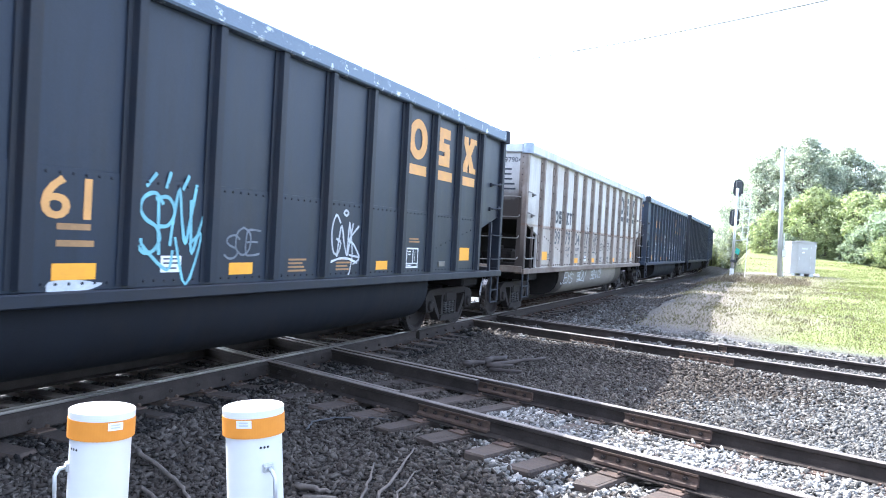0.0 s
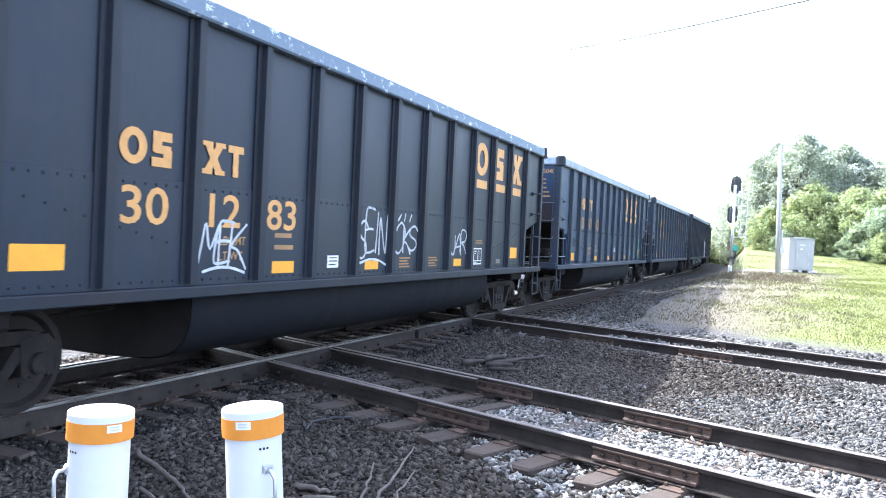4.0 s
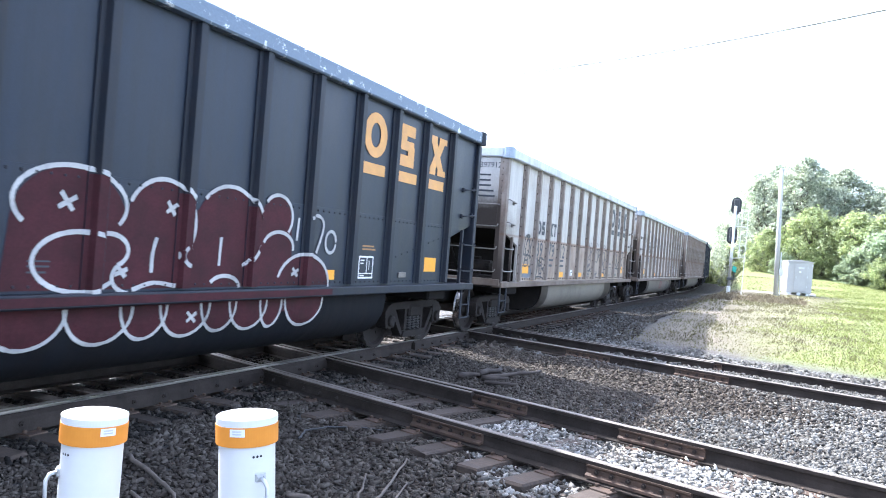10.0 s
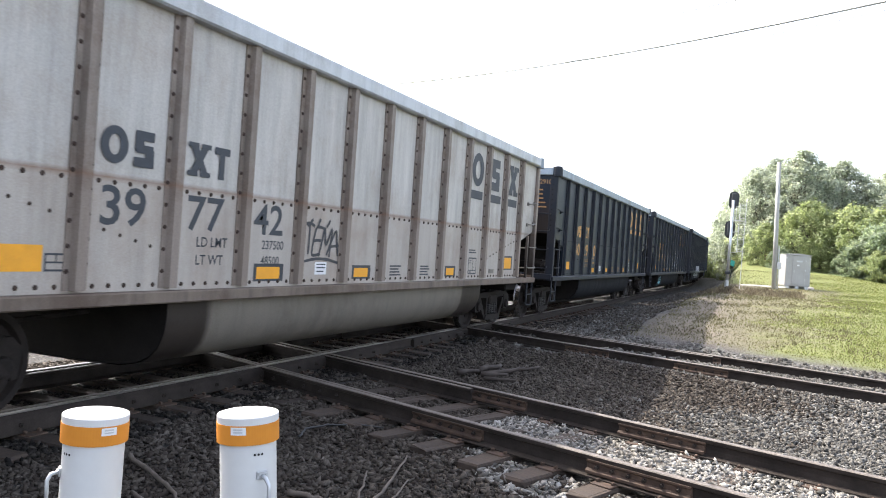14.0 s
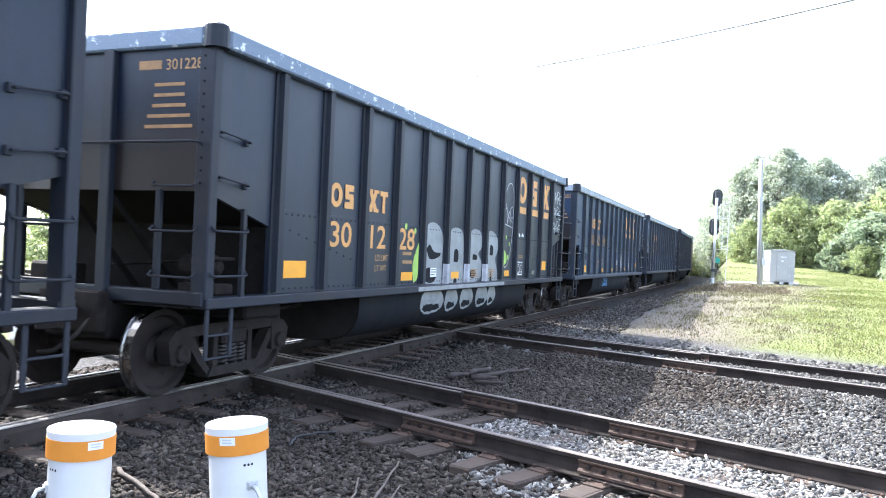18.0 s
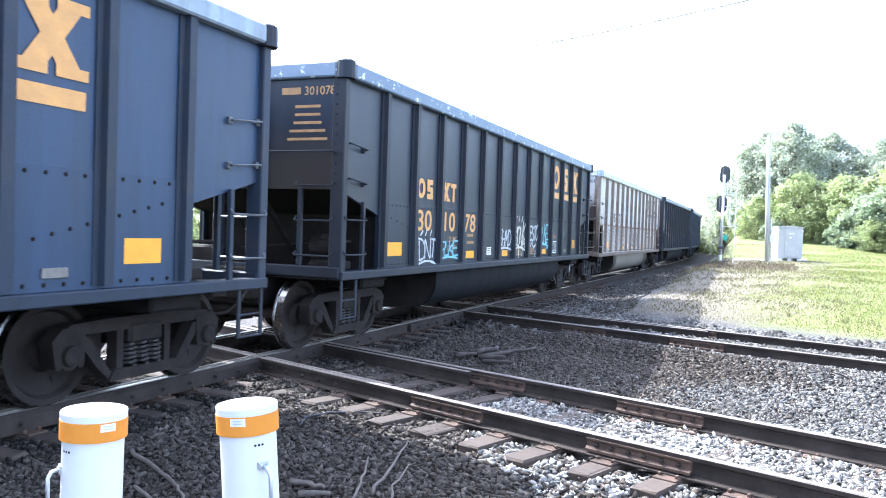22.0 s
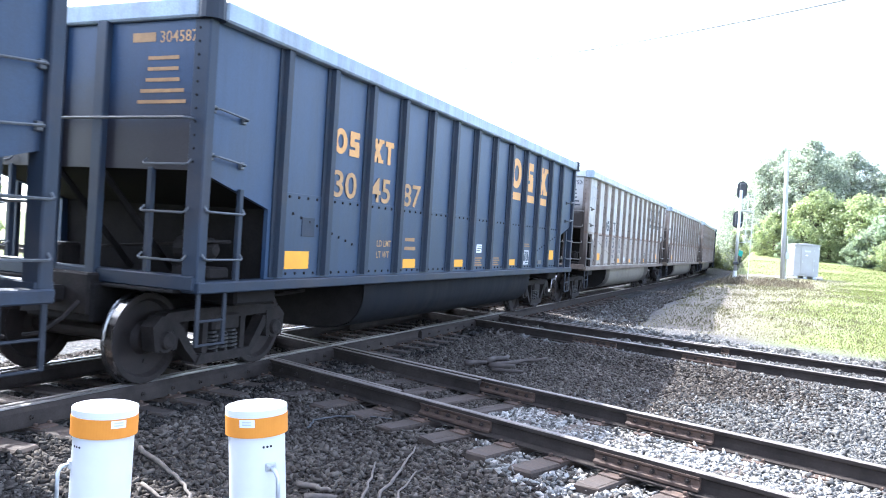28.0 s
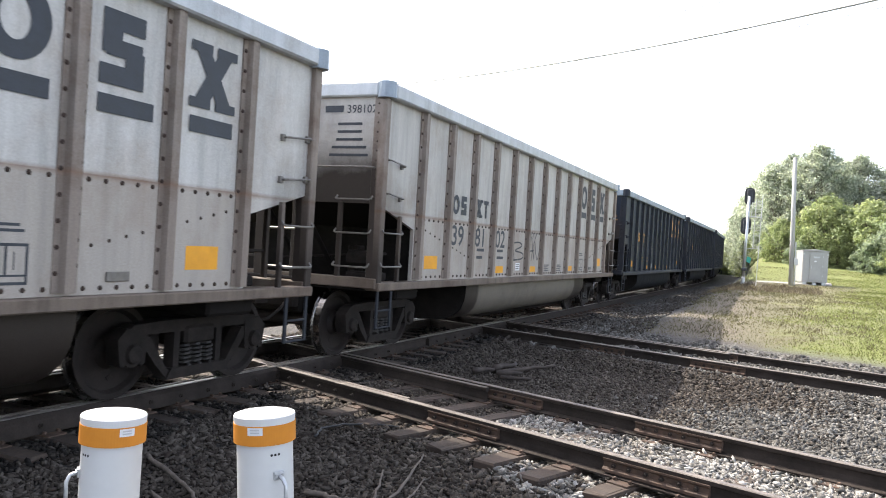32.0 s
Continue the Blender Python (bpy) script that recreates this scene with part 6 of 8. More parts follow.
bay_shapes(S12, 8, [[(-0.02, 1.42), (0.05, 1.62), (0.2, 1.72), (0.4, 1.60), (0.42, 1.46), (0.2, 1.40)], [(0.46, 1.54), (0.50, 1.62), (0.60, 1.58), (0.54, 1.50)], [(0.56, 1.84), (0.60, 1.90), (0.68, 1.86), (0.62, 1.80)], [(0.28, 1.98), (0.32, 2.04), (0.38, 2.0), (0.34, 1.94)]], TAG_GREEN, 0.0115)
bay_lines(S12, 8, [[((u - 0.28) * 1.25 + 0.04, v) for u, v in p] for p in ([(0.3, 2.35), (0.32, 2.75), (0.5, 3.08), (0.75, 3.15), (0.92, 2.95), (0.95, 2.5), (0.9, 2.0), (0.75, 1.55), (0.55, 1.36), (0.38, 1.42), (0.3, 1.8), (0.28, 2.3), (0.34, 2.75), (0.6, 2.45), (0.9, 2.32)],
                   [(0.15, 2.28), (0.45, 2.26), (0.95, 2.20)], [(0.32, 2.36), (0.45, 2.62), (0.55, 2.28)], [(0.55, 2.3), (0.66, 2.55), (0.74, 2.28)], [(0.88, 2.66), (0.72, 2.60), (0.78, 2.42), (0.94, 2.46), (0.9, 2.64)])], 0.013, TAG_PALE)
for k in (5, 6, 7):
    rib_paint(S12, k, 1.08, 1.42, TAG_PALE)
use_size(0)
part("graffiti", Mesh().box(HALF_W + 0.048, HALF_W + 0.053, yl(RIBS[4] - 0.25), yl(RIBS[8] + 0.10), 0.985, 1.055, 0.002), [TAG_SILVER], S12, "sprayed band along the sill")
for off, size in ((5.60, 0.46), (6.70, 0.24), (7.45, 0.28), (8.30, 0.30), (9.05, 0.16)):
    word(S12, "O", off, 0.68, 2 * size, 0.20, 0.12, TAG_SILVER, True)
# where the top coat has peeled away
bay_shapes(S12, 9, [[(-0.02, 2.05), (-0.02, 2.80), (0.06, 2.82), (0.16, 2.45), (0.12, 2.22), (0.14, 2.08)], [(0.18, 2.04), (0.25, 2.12), (0.36, 2.04)], [(0.46, 2.05), (0.58, 2.12), (0.70, 2.04)]], WHITE)
bay_shapes(S12, 10, [[(-0.04, 2.5), (-0.02, 3.0), (0.04, 3.02), (0.06, 2.6)], [(-0.04, 1.98), (0.0, 2.2), (0.06, 2.0)]], WHITE)
for z in (3.02, 2.62, 2.24):
    word(S12, "AKRE", 13.80, z, 0.82, 0.26, 0.013, TAG_WHITE, jump=0.08)
word(T[13], "IDNEK", 5.15, 0.70, 0.95, 0.22, 0.016, TAG_BLUE, True, "crown under", 0.08)
in_bay(T[13], 7, "SHMO", 1.36, 0.30, 0.016, TAG_WHITE, "halo under", 0.1, 0.85)
in_bay(T[14], 4, "KNA", 1.24, 0.46, 0.017, TAG_PALE, "", 0.1, 0.75)
in_bay(T[14], 5, "HTI", 1.30, 0.34, 0.014, TAG_PALE, "crown", 0.1, 0.8)
in_bay(T[14], 7, "EN", 1.22, 0.40, 0.011, TAG_PALE, "", 0.1, 0.7)
in_bay(T[15], 1, "DNT", 1.18, 0.34, 0.016, TAG_WHITE, "crown under", 0.2, 1.0)
in_bay(T[15], 2, "PLKE", 1.22, 0.24, 0.016, TAG_TEAL, "under", 0.0, 0.95)
in_bay(T[15], 5, "SHMD", 1.36, 0.30, 0.020, TAG_WHITE, "under", 0.0, 0.95)
in_bay(T[15], 6, "BONK", 1.38, 0.46, 0.020, TAG_CREAM, "under crown", 0.05, 0.95)
bay_lines(T[15], 6, [[(0.72, 1.55), (0.76, 1.3), (0.72, 1.14)], [(0.4, 1.32), (0.44, 1.1)], [(0.95, 1.52), (0.74, 1.40), (1.0, 1.42)]], 0.018, TAG_CREAM)
in_bay(T[15], 7, "DESTO", 1.50, 0.32, 0.019, TAG_WHITE, "", 0.02, 1.0)
bay_lines(T[15], 7, [[(0.05, 1.34), (0.2, 1.46), (0.3, 1.34), (0.45, 1.46), (0.55, 1.34), (0.85, 1.40), (0.6, 1.30)], [(0.72, 1.26), (0.8, 1.2), (0.72, 1.14), (0.82, 1.10)]], 0.017, TAG_WHITE)
in_bay(T[15], 8, "PLKE", 1.44, 0.40, 0.020, TAG_TEAL, "under", 0.02, 0.85)
bay_lines(T[15], 8, [[(0.6, 1.36), (0.7, 1.5), (0.98, 1.5), (0.95, 1.32), (0.7, 1.30)]], 0.016, TAG_TEAL)
in_bay(T[15], 11, "SNO", 1.28, 0.18, 0.010, INK, "", 0.3, 0.8)
in_bay(T[16], 4, "VNK", 1.40, 0.42, 0.013, TAG_PALE, "crown", 0.1, 0.95)
in_bay(T[16], 5, "JINK", 1.40, 0.40, 0.015, TAG_BLACK, "dot under", 0.05, 0.95)
in_bay(T[16], 6, "OEVK", 1.40, 0.36, 0.015, TAG_BLACK, "under crown", 0.05, 0.95)
in_bay(T[16], 7, "MORE", 1.78, 0.16, 0.011, TAG_WHITE, "", 0.0, 0.8)
in_bay(T[16], 9, "JAE", 1.66, 0.38, 0.016, TAG_BLACK, "crown", 0.05, 0.95)
in_bay(T[16], 10, "NEK", 1.34, 0.36, 0.014, TAG_BLACK, "", 0.05, 0.95)
# large letters in thin white outline over the first three bays
bay_lines(T[16], 0, [[(0.0, 1.50), (0.03, 1.62), (0.26, 1.68), (0.18, 1.84), (0.3, 1.98), (0.48, 1.97), (0.6, 1.64), (0.68, 1.50)], [(0.56, 1.93), (0.95, 1.92), (0.97, 1.66), (1.0, 1.48)], [(0.0, 1.50), (0.3, 1.42), (0.38, 1.22), (0.46, 1.09)]], 0.015, TAG_WHITE)
bay_lines(T[16], 1, [[(0.0, 1.80), (0.12, 1.92), (0.36, 1.84), (0.42, 1.62), (0.66, 1.46), (0.4, 1.34), (0.5, 1.18), (0.66, 1.10), (0.12, 1.09), (0.08, 1.26), (-0.02, 1.14)], [(0.44, 1.87), (0.98, 1.76), (0.72, 1.38)], [(0.0, 1.22), (0.14, 1.58)]], 0.015, TAG_WHITE)
bay_lines(T[16], 2, [[(0.0, 1.46), (0.25, 1.48), (0.62, 1.30), (0.70, 1.08)], [(0.1, 1.78), (0.4, 1.72), (0.0, 1.66), (0.45, 1.60), (0.0, 1.56), (0.5, 1.50), (0.1, 1.48)], [(0.2, 1.84), (0.45, 1.78), (0.55, 1.52)]], 0.012, TAG_WHITE)
word(T[17], "YOKN", 0.62, 2.16, 0.42, 1.02, 0.017, TAG_WHITE, down=True, jump=0.05)
in_bay(T[17], 0, "YOSMZ", 1.92, 1.30, 0.015, TAG_WHITE, "", 0.12, 0.68, True)
bay_lines(T[17], 0, [[(0.35, 1.84), (0.7, 1.94), (0.6, 1.80)]], 0.015, TAG_WHITE)
in_bay(T[17], 5, "A", 1.40, 0.34, 0.010, TAG_GHOST, "", 0.2, 0.6)
in_bay(T[17], 6, "KE", 1.24, 0.62, 0.018, TAG_WHITE, "crown", 0.15, 0.75, True)
in_bay(T[17], 7, "D", 1.24, 0.44, 0.014, TAG_WHITE, "", 0.1, 0.55)
in_bay(T[17], 8, "P", 1.24, 0.42, 0.014, TAG_WHITE, "", 0.2, 0.7)
in_bay(T[17], 9, "BK", 1.26, 0.50, 0.015, TAG_WHITE, "under", 0.15, 0.85)
in_bay(T[18], 7, "JO", 1.40, 0.50, 0.014, TAG_WHITE, "", 0.1, 0.6)
in_bay(T[18], 8, "REN", 1.40, 0.38, 0.014, TAG_WHITE, "under", 0.1, 0.8)
word(T[20], "AEB", 0.36, 2.70, 0.80, 0.62, 0.014, TAG_PALE, jump=0.08)
in_bay(T[20], 8, "ZERG", 1.24, 0.30, 0.017, TAG_BLACK, "under", 0.05, 0.95)
in_bay(T[20], 5, "JEN", 1.78, 0.20, 0.009, TAG_PALE, "", 0.1, 0.9)
in_bay(T[20], 7, "SK", 1.86, 0.18, 0.012, TAG_PALE, "", 0.4, 0.9)
in_bay(T[20], 9, "ILIN", 1.62, 0.26, 0.010, TAG_PALE, "under", 0.1, 0.9)
bay_lines(T[20], 4, [[(0.1, 1.55), (0.3, 1.75), (0.6, 1.74), (0.75, 1.45)], [(0.3, 1.60), (0.5, 1.66)]], 0.008, TAG_GHOST)
in_bay(T[21], 4, "NOLK", 1.62, 0.30, 0.014, TAG_BLACK, "crown", 0.05, 0.95)
in_bay(T[21], 4, "ETE", 1.30, 0.24, 0.014, TAG_BLACK, "under", 0.05, 0.8)
in_bay(T[22], 4, "B", 1.40, 0.42, 0.014, TAG_BLACK, "", 0.2, 0.8)
in_bay(T[22], 5, "AN", 1.40, 0.42, 0.014, TAG_BLACK, "crown", 0.05, 0.9)
in_bay(T[0], 4, "GNK", 1.66, 0.40, 0.013, TAG_BLACK, "crown", 0.05, 0.95)
in_bay(T[0], 4, "SEN", 1.28, 0.34, 0.013, TAG_BLACK, "", 0.05, 0.9)
in_bay(T[0], 5, "EXK", 1.50, 0.46, 0.013, TAG_BLACK, "under", 0.05, 0.95)
in_bay(T[0], 6, "GEN", 1.52, 0.22, 0.012, TAG_BLACK, "crown", 0.1, 0.9)
in_bay(T[0], 7, "SEN", 1.54, 0.22, 0.012, TAG_BLACK, "crown", 0.1, 0.9)
in_bay(T[0], 10, "DEMOE", 1.54, 0.24, 0.008, TAG_PALE, "crown", 0.05, 0.95)
word(T[0], "JEYS", 3.75, 0.62, 1.2, 0.28, 0.016, TAG_WHITE, True, "", 0.08)
word(T[0], "BON", 5.45, 0.68, 0.9, 0.24, 0.016, TAG_WHITE, True, "under", 0.08)
word(T[0], "SEN OT", 7.15, 0.66, 1.4, 0.26, 0.016, TAG_WHITE, True, "", 0.08)
for proto in PROTO:
    for ob in (*proto.children_recursive, proto):
        bpy.data.objects.remove(ob)


# ---- by the track: marker posts, signal, cabinet, pole, wires ----
POST_WHITE = plain("white_plastic_post", (0.58, 0.575, 0.56), 0.45, 0.0, 0.05, 3, 40, 0.03)
BAND = plain("orange_reflective_band", (0.60, 0.225, 0.03), 0.7, 0.0, 0.10, 4, 50, 0.03, gloss=0.2)
STEEL = plain("galvanised_steel", (0.50, 0.51, 0.52), 0.4, 0.7, 0.15, 8, 60, 0.08)
SIGNAL_BLACK = plain("signal_black", (0.022, 0.024, 0.028), 0.5, 0.0, 0.2, 5, 50, 0.05)
LENS = plain("dark_signal_lens", (0.03, 0.035, 0.035), 0.15, 0.0, 0.1, 5, 50, 0.0)
TEAL = plain("teal_green_sign", (0.02, 0.30, 0.22), 0.5, 0.0, 0.1, 5, 50, 0.02)
ALU = plain("painted_aluminium_cabinet", (0.345, 0.342, 0.328), 0.5, 0.1, 0.08, 2, 40, 0.04)
POLE_GREY = plain("grey_weathered_pole", (0.34, 0.335, 0.32), 0.8, 0.0, 0.2, 2, 30, 0.2, (3, 3, 0.3))
CONCRETE = plain("pale_crushed_stone", (0.25, 0.235, 0.205), 0.9, 0.0, 0.25, 3, 25, 0.5)
BARK_POLE = plain("brown_pole_wood", (0.14, 0.11, 0.085), 0.85, 0.0, 0.3, 3, 30, 0.4, (3, 3, 0.3))
WIRE = plain("dull_aluminium_wire", (0.30, 0.30, 0.30), 0.6, 0.3, 0.1, 5, 50, 0.0)
HOLE = plain("dark_hole", (0.01, 0.01, 0.01), 0.9, 0.0, 0.1, 5, 50, 0.0)


def marker_post(x, y, top, r, latch, tag_turn, hole_turn, label, lean=0.0):
    """A white plastic marker post with a cap, an orange band, a label, three holes and a latch. Turns are degrees about the post."""
    g = ground_z(x, y)
    h = top - g
    stand = Matrix.Translation((x, y, top)) @ Matrix.Rotation(radians(lean), 4, Vector((-0.395, 0.919, 0.0))) @ Matrix.Translation((0, 0, -h))
    p = thing("marker_post", label, "marker post", stand, "white marker posts beside the track")
    part("tube", Mesh().lathe([(-0.05, r), (h - 0.012, r)], (0, 0, 0), 2, 40), [POST_WHITE], p, smooth=True)
    part("band", Mesh().lathe([(h - 0.074, r - 0.004), (h - 0.072, r + 0.0075), (h - 0.0215, r + 0.0078), (h - 0.0205, r - 0.002)], (0, 0, 0), 2, 72), [BAND], p, "orange reflective band")
    cap = part("cap", Mesh().lathe([(h - 0.022, r), (h - 0.021, r + 0.0065), (h - 0.004, r + 0.0070), (h - 0.0015, r + 0.0058), (h - 0.0005, r + 0.003), (h + 0.002, 0.0)], (0, 0, 0), 2, 72), [POST_WHITE], p, "round white cap")
    lab = Mesh()
    n, w, rr = 6, 0.036 / r, r + 0.0085
    for k in range(n + 1):
        a = -w / 2 + w * k / n
        lab.v += [(rr * math.sin(a), -rr * math.cos(a), h - 0.044), (rr * math.sin(a), -rr * math.cos(a), h - 0.024)]
    lab.f = [(2 * k, 2 * k + 2, 2 * k + 3, 2 * k + 1) for k in range(n)]
    lab.m = [0] * n
    lb = part("label", lab, [WHITE], p, "small white label", pose(0, 0, 0, 0, 0, tag_turn))
    line = Mesh()
    for z0 in (h - 0.030, h - 0.037):
        o = len(line.v)
        for k in range(4):
            a = -w * 0.32 + w * 0.6 * k / 3
            line.v += [((rr + 0.0006) * math.sin(a), -(rr + 0.0006) * math.cos(a), z0 - 0.0018), ((rr + 0.0006) * math.sin(a), -(rr + 0.0006) * math.cos(a), z0 + 0.0018)]
        line.f += [(o + 2 * k, o + 2 * k + 2, o + 2 * k + 3, o + 2 * k + 1) for k in range(3)]
    line.m = [0] * len(line.f)
    part("print", line, [STEEL], lb)
    for k in range(3):
        a = radians(hole_turn + 7.5 * (k - 1))
        hole = Mesh().lathe([(0.0008, 0.0034), (0.0008, 0.0)], (0, 0, 0), 1, 10)
        part("hole", hole, [HOLE], p, at=Matrix.Rotation(a, 4, "Z") @ Matrix.Translation((0, -r - 0.001, h - 0.098)) @ Matrix.Rotation(math.pi, 4, "Z"))
    m = Matrix.Rotation(radians(latch), 4, "Z") @ Matrix.Translation((0, -r, h - 0.152))
    pl = part("latch_plate", Mesh().box(-0.015, 0.015, -0.006, 0.003, -0.011, 0.011, 0.002), [STEEL], p, "galvanised latch plate", m)
    for s in (-1, 1):
        part("screw", Mesh().lathe([(-0.0085, 0.0), (-0.0085, 0.0035), (-0.006, 0.004)], (s * 0.009, 0, 0.002), 1, 8), [STEEL], pl)
    part("hasp", Mesh().tube([(0.0, -0.006, -0.002), (0.0, -0.022, -0.006), (0.004, -0.030, -0.022), (0.004, -0.028, -0.10), (0.002, -0.014, -0.118), (0.0, 0.004, -0.122)], 0.0055, 8), [STEEL], pl, "bent steel staple", smooth=True)
    return p


marker_post(-1.632, 1.577, 1.140, 0.0765, -38, 70, -8, "white plastic marker post with an orange band, latch on its side", 0.6)
marker_post(-1.263, 1.735, 1.168, 0.0735, 64, 19, 57, "white plastic marker post with an orange band and steel latch", -4.2)


def signal_mast(x, y, base, lean):
    s = thing("railway_signal", "grey steel signal mast with two black signal heads and a ladder", "railway signal", pose(x, y, base, 0, lean, 8))
    part("mast", Mesh().tube([(0, 0, 0), (0, 0, 5.1)], [0.085, 0.075], 12), [STEEL], s, smooth=True)
    part("base_sleeve", Mesh().lathe([(0.0, 0.12), (0.45, 0.11), (0.50, 0.08)], (0, 0, 0), 2, 14), [STEEL], s, "galvanised mast base")
    for z, off in ((5.12, 0.03), (3.42, -0.06)):
        plate = Mesh()
        ring = [(0.275 * math.cos(a), (0.24 if math.sin(a) > 0 else -0.24) + 0.26 * math.sin(a)) for a in [2 * math.pi * k / 28 for k in range(28)]]
        plate.prism([(u, v) for u, v in ring], 1, -0.03, 0.0)
        head = part("signal_head", plate, [SIGNAL_BLACK], s, "oval black signal backing", Matrix.Translation((off, 0.14, z)) @ pose(0, 0, 0, 0, 0, 180))
        part("housing", Mesh().box(-0.15, 0.15, 0.0, 0.16, -0.38, 0.38, 0.03), [SIGNAL_BLACK], head)
        for dz in (0.26, 0.0, -0.26):
            hood = Mesh().lathe([(-0.25, 0.095), (-0.03, 0.10)], (0, 0, dz), 1, 12)
            part("hood", hood, [SIGNAL_BLACK], head)
            part("lens", Mesh().lathe([(-0.045, 0.0), (-0.035, 0.085)], (0, 0, dz), 1, 12), [LENS], head)
        part("bracket", Mesh().tube([(0, 0.10, 0), (off, 0.10, 0)], 0.035, 6), [STEEL], head)
    for dx, foot, top in ((0.40, 2.15, 4.95), (0.72, 0.0, 5.25)):
        part("ladder_rail", Mesh().box(dx - 0.018, dx + 0.018, 0.10, 0.14, foot, top, 0.004), [STEEL], s)
    for k in range(9):
        part("ladder_rung", Mesh().tube([(0.40, 0.12, 2.30 + 0.30 * k), (0.72, 0.12, 2.30 + 0.30 * k)], 0.013, 6), [STEEL], s)
    part("platform", Mesh().box(0.0, 0.74, -0.12, 0.26, 3.92, 3.97, 0.01), [STEEL], s)
    part("cage", Mesh().tube([(0.18, -0.10, 3.96), (0.18, -0.10, 4.75), (0.62, -0.10, 4.85), (0.62, 0.20, 4.85)], 0.018, 6), [STEEL], s)
    part("stay", Mesh().tube([(0, 0, 2.1), (0.72, 0.12, 2.22)], 0.025, 6), [STEEL], s)
    part("stay", Mesh().tube([(0, 0, 3.25), (0.40, 0.12, 3.35)], 0.018, 6), [STEEL], s)
    part("sign", Mesh().prism([(0.08, 1.40), (0.30, 1.30), (0.34, 1.62), (0.12, 1.70)], 1, -0.14, -0.12), [TEAL], s, "small teal-green sign")
    part("cable_drop", Mesh().tube([(0.14, -0.05, 0.55), (0.20, -0.06, 1.0), (0.24, -0.08, 1.35)], 0.02, 6), [SIGNAL_BLACK], s, "black cable")
    part("junction_box", Mesh().box(-0.14, 0.14, -0.16, -0.05, 0.86, 1.02, 0.02), [SIGNAL_BLACK], s, "dark clamp on the mast")
    return s


signal_mast(-2.53, 47.9, ground_z(-2.53, 47.9) - 0.05, 1.0)


def cabinet(x, y):
    base = ground_z(x, y)
    c = thing("signal_cabinet", "light grey aluminium equipment cabinet on a pale pad", "equipment cabinet", pose(x, y, base, 0, 0, 14))
    part("body", Mesh().box(-0.74, 0.74, -0.75, 0.75, 0.16, 2.08, 0.02), [ALU], c)
    roof = Mesh().prism([(-0.78, 2.08), (0.78, 2.08), (0.78, 2.12), (0.0, 2.20), (-0.78, 2.12)], 1, -0.82, 0.82)
    part("roof", roof, [ALU], c, "low pitched metal roof")
    door = part("door", Mesh().box(-0.34, 0.42, -0.785, -0.752, 0.26, 1.92, 0.012), [ALU], c)
    part("handle", Mesh().tube([(-0.24, -0.785, 1.0), (-0.24, -0.83, 1.0), (-0.24, -0.83, 1.16), (-0.24, -0.785, 1.16)], 0.014, 6), [STEEL], door, "steel door handle")
    for z in (0.5, 1.1, 1.7):
        part("hinge", Mesh().tube([(0.43, -0.78, z), (0.43, -0.78, z + 0.12)], 0.015, 6), [STEEL], door)
    part("vent", Mesh().box(-0.12, 0.22, -0.795, -0.784, 1.66, 1.76, 0.004), [STEEL], door)
    part("notice", Mesh().box(-0.08, 0.06, -0.792, -0.785, 1.42, 1.50, 0.002), [WHITE], door)
    for sx in (-0.55, 0.0, 0.55):
        part("foot", Mesh().box(sx - 0.12, sx + 0.12, -0.70, 0.70, 0.0, 0.16, 0.01), [STEEL], c)
    for sx in (-0.7, 0.7):
        part("lifting_lug", Mesh().box(sx - 0.04, sx + 0.04, -0.775, -0.755, 1.86, 1.94, 0.006), [STEEL], c)


cabinet(1.10, 54.3)
pad = Mesh()
for k in range(14):
    u = k / 13
    x = -2.0 + 4.3 * u
    y0 = 52.2 + 1.7 * u + 0.25 * math.sin(9 * u)
    pad.v += [(x, y0, ground_z(x, y0) + 0.03), (x, y0 + 2.0, ground_z(x, y0 + 2.0) + 0.03), (x, y0 + 0.1, ground_z(x, y0) + 0.05), (x, y0 + 1.9, ground_z(x, y0 + 2.0) + 0.05)]
for k in range(13):
    a, b = 4 * k, 4 * k + 4
    pad.f += [(a, b, b + 2, a + 2), (a + 2, b + 2, b + 3, a + 3), (a + 3, b + 3, b + 1, a + 1)]
pad.m = [0] * len(pad.f)
tagged(part("stone_pad", pad, [CONCRETE]), "pale crushed-stone path under the cabinet", "pavement", kind="structure")

pole_x, pole_y = -0.02, 51.2
pole = thing("utility_pole", "bare grey weathered utility pole", "utility pole", pose(pole_x, pole_y, ground_z(pole_x, pole_y), 0, -1.4, 0))
part("shaft", Mesh().tube([(0, 0, -0.3), (0, 0, 3.5), (0, 0, 7.6)], [0.145, 0.13, 0.11], 14), [POLE_GREY], pole, smooth=True)
part("conduit", Mesh().tube([(0.20, -0.05, 0.0), (0.20, -0.05, 2.6)], 0.035, 8), [STEEL], pole)
part("meter_box", Mesh().box(0.12, 0.36, -0.20, -0.04, 1.2, 1.6, 0.02), [STEEL], pole)


def wire(a, b, sag, r, label):
    pts = []
    for k in range(41):
        u = k / 40
        p = Vector(a).lerp(Vector(b), u)
        p.z -= sag * 4 * u * (1 - u)
        pts.append(p)
    w = thing("overhead_wire", label, "power line", group="overhead wires")
    part("strand", Mesh().tube(pts, r, 5), [WIRE], w)


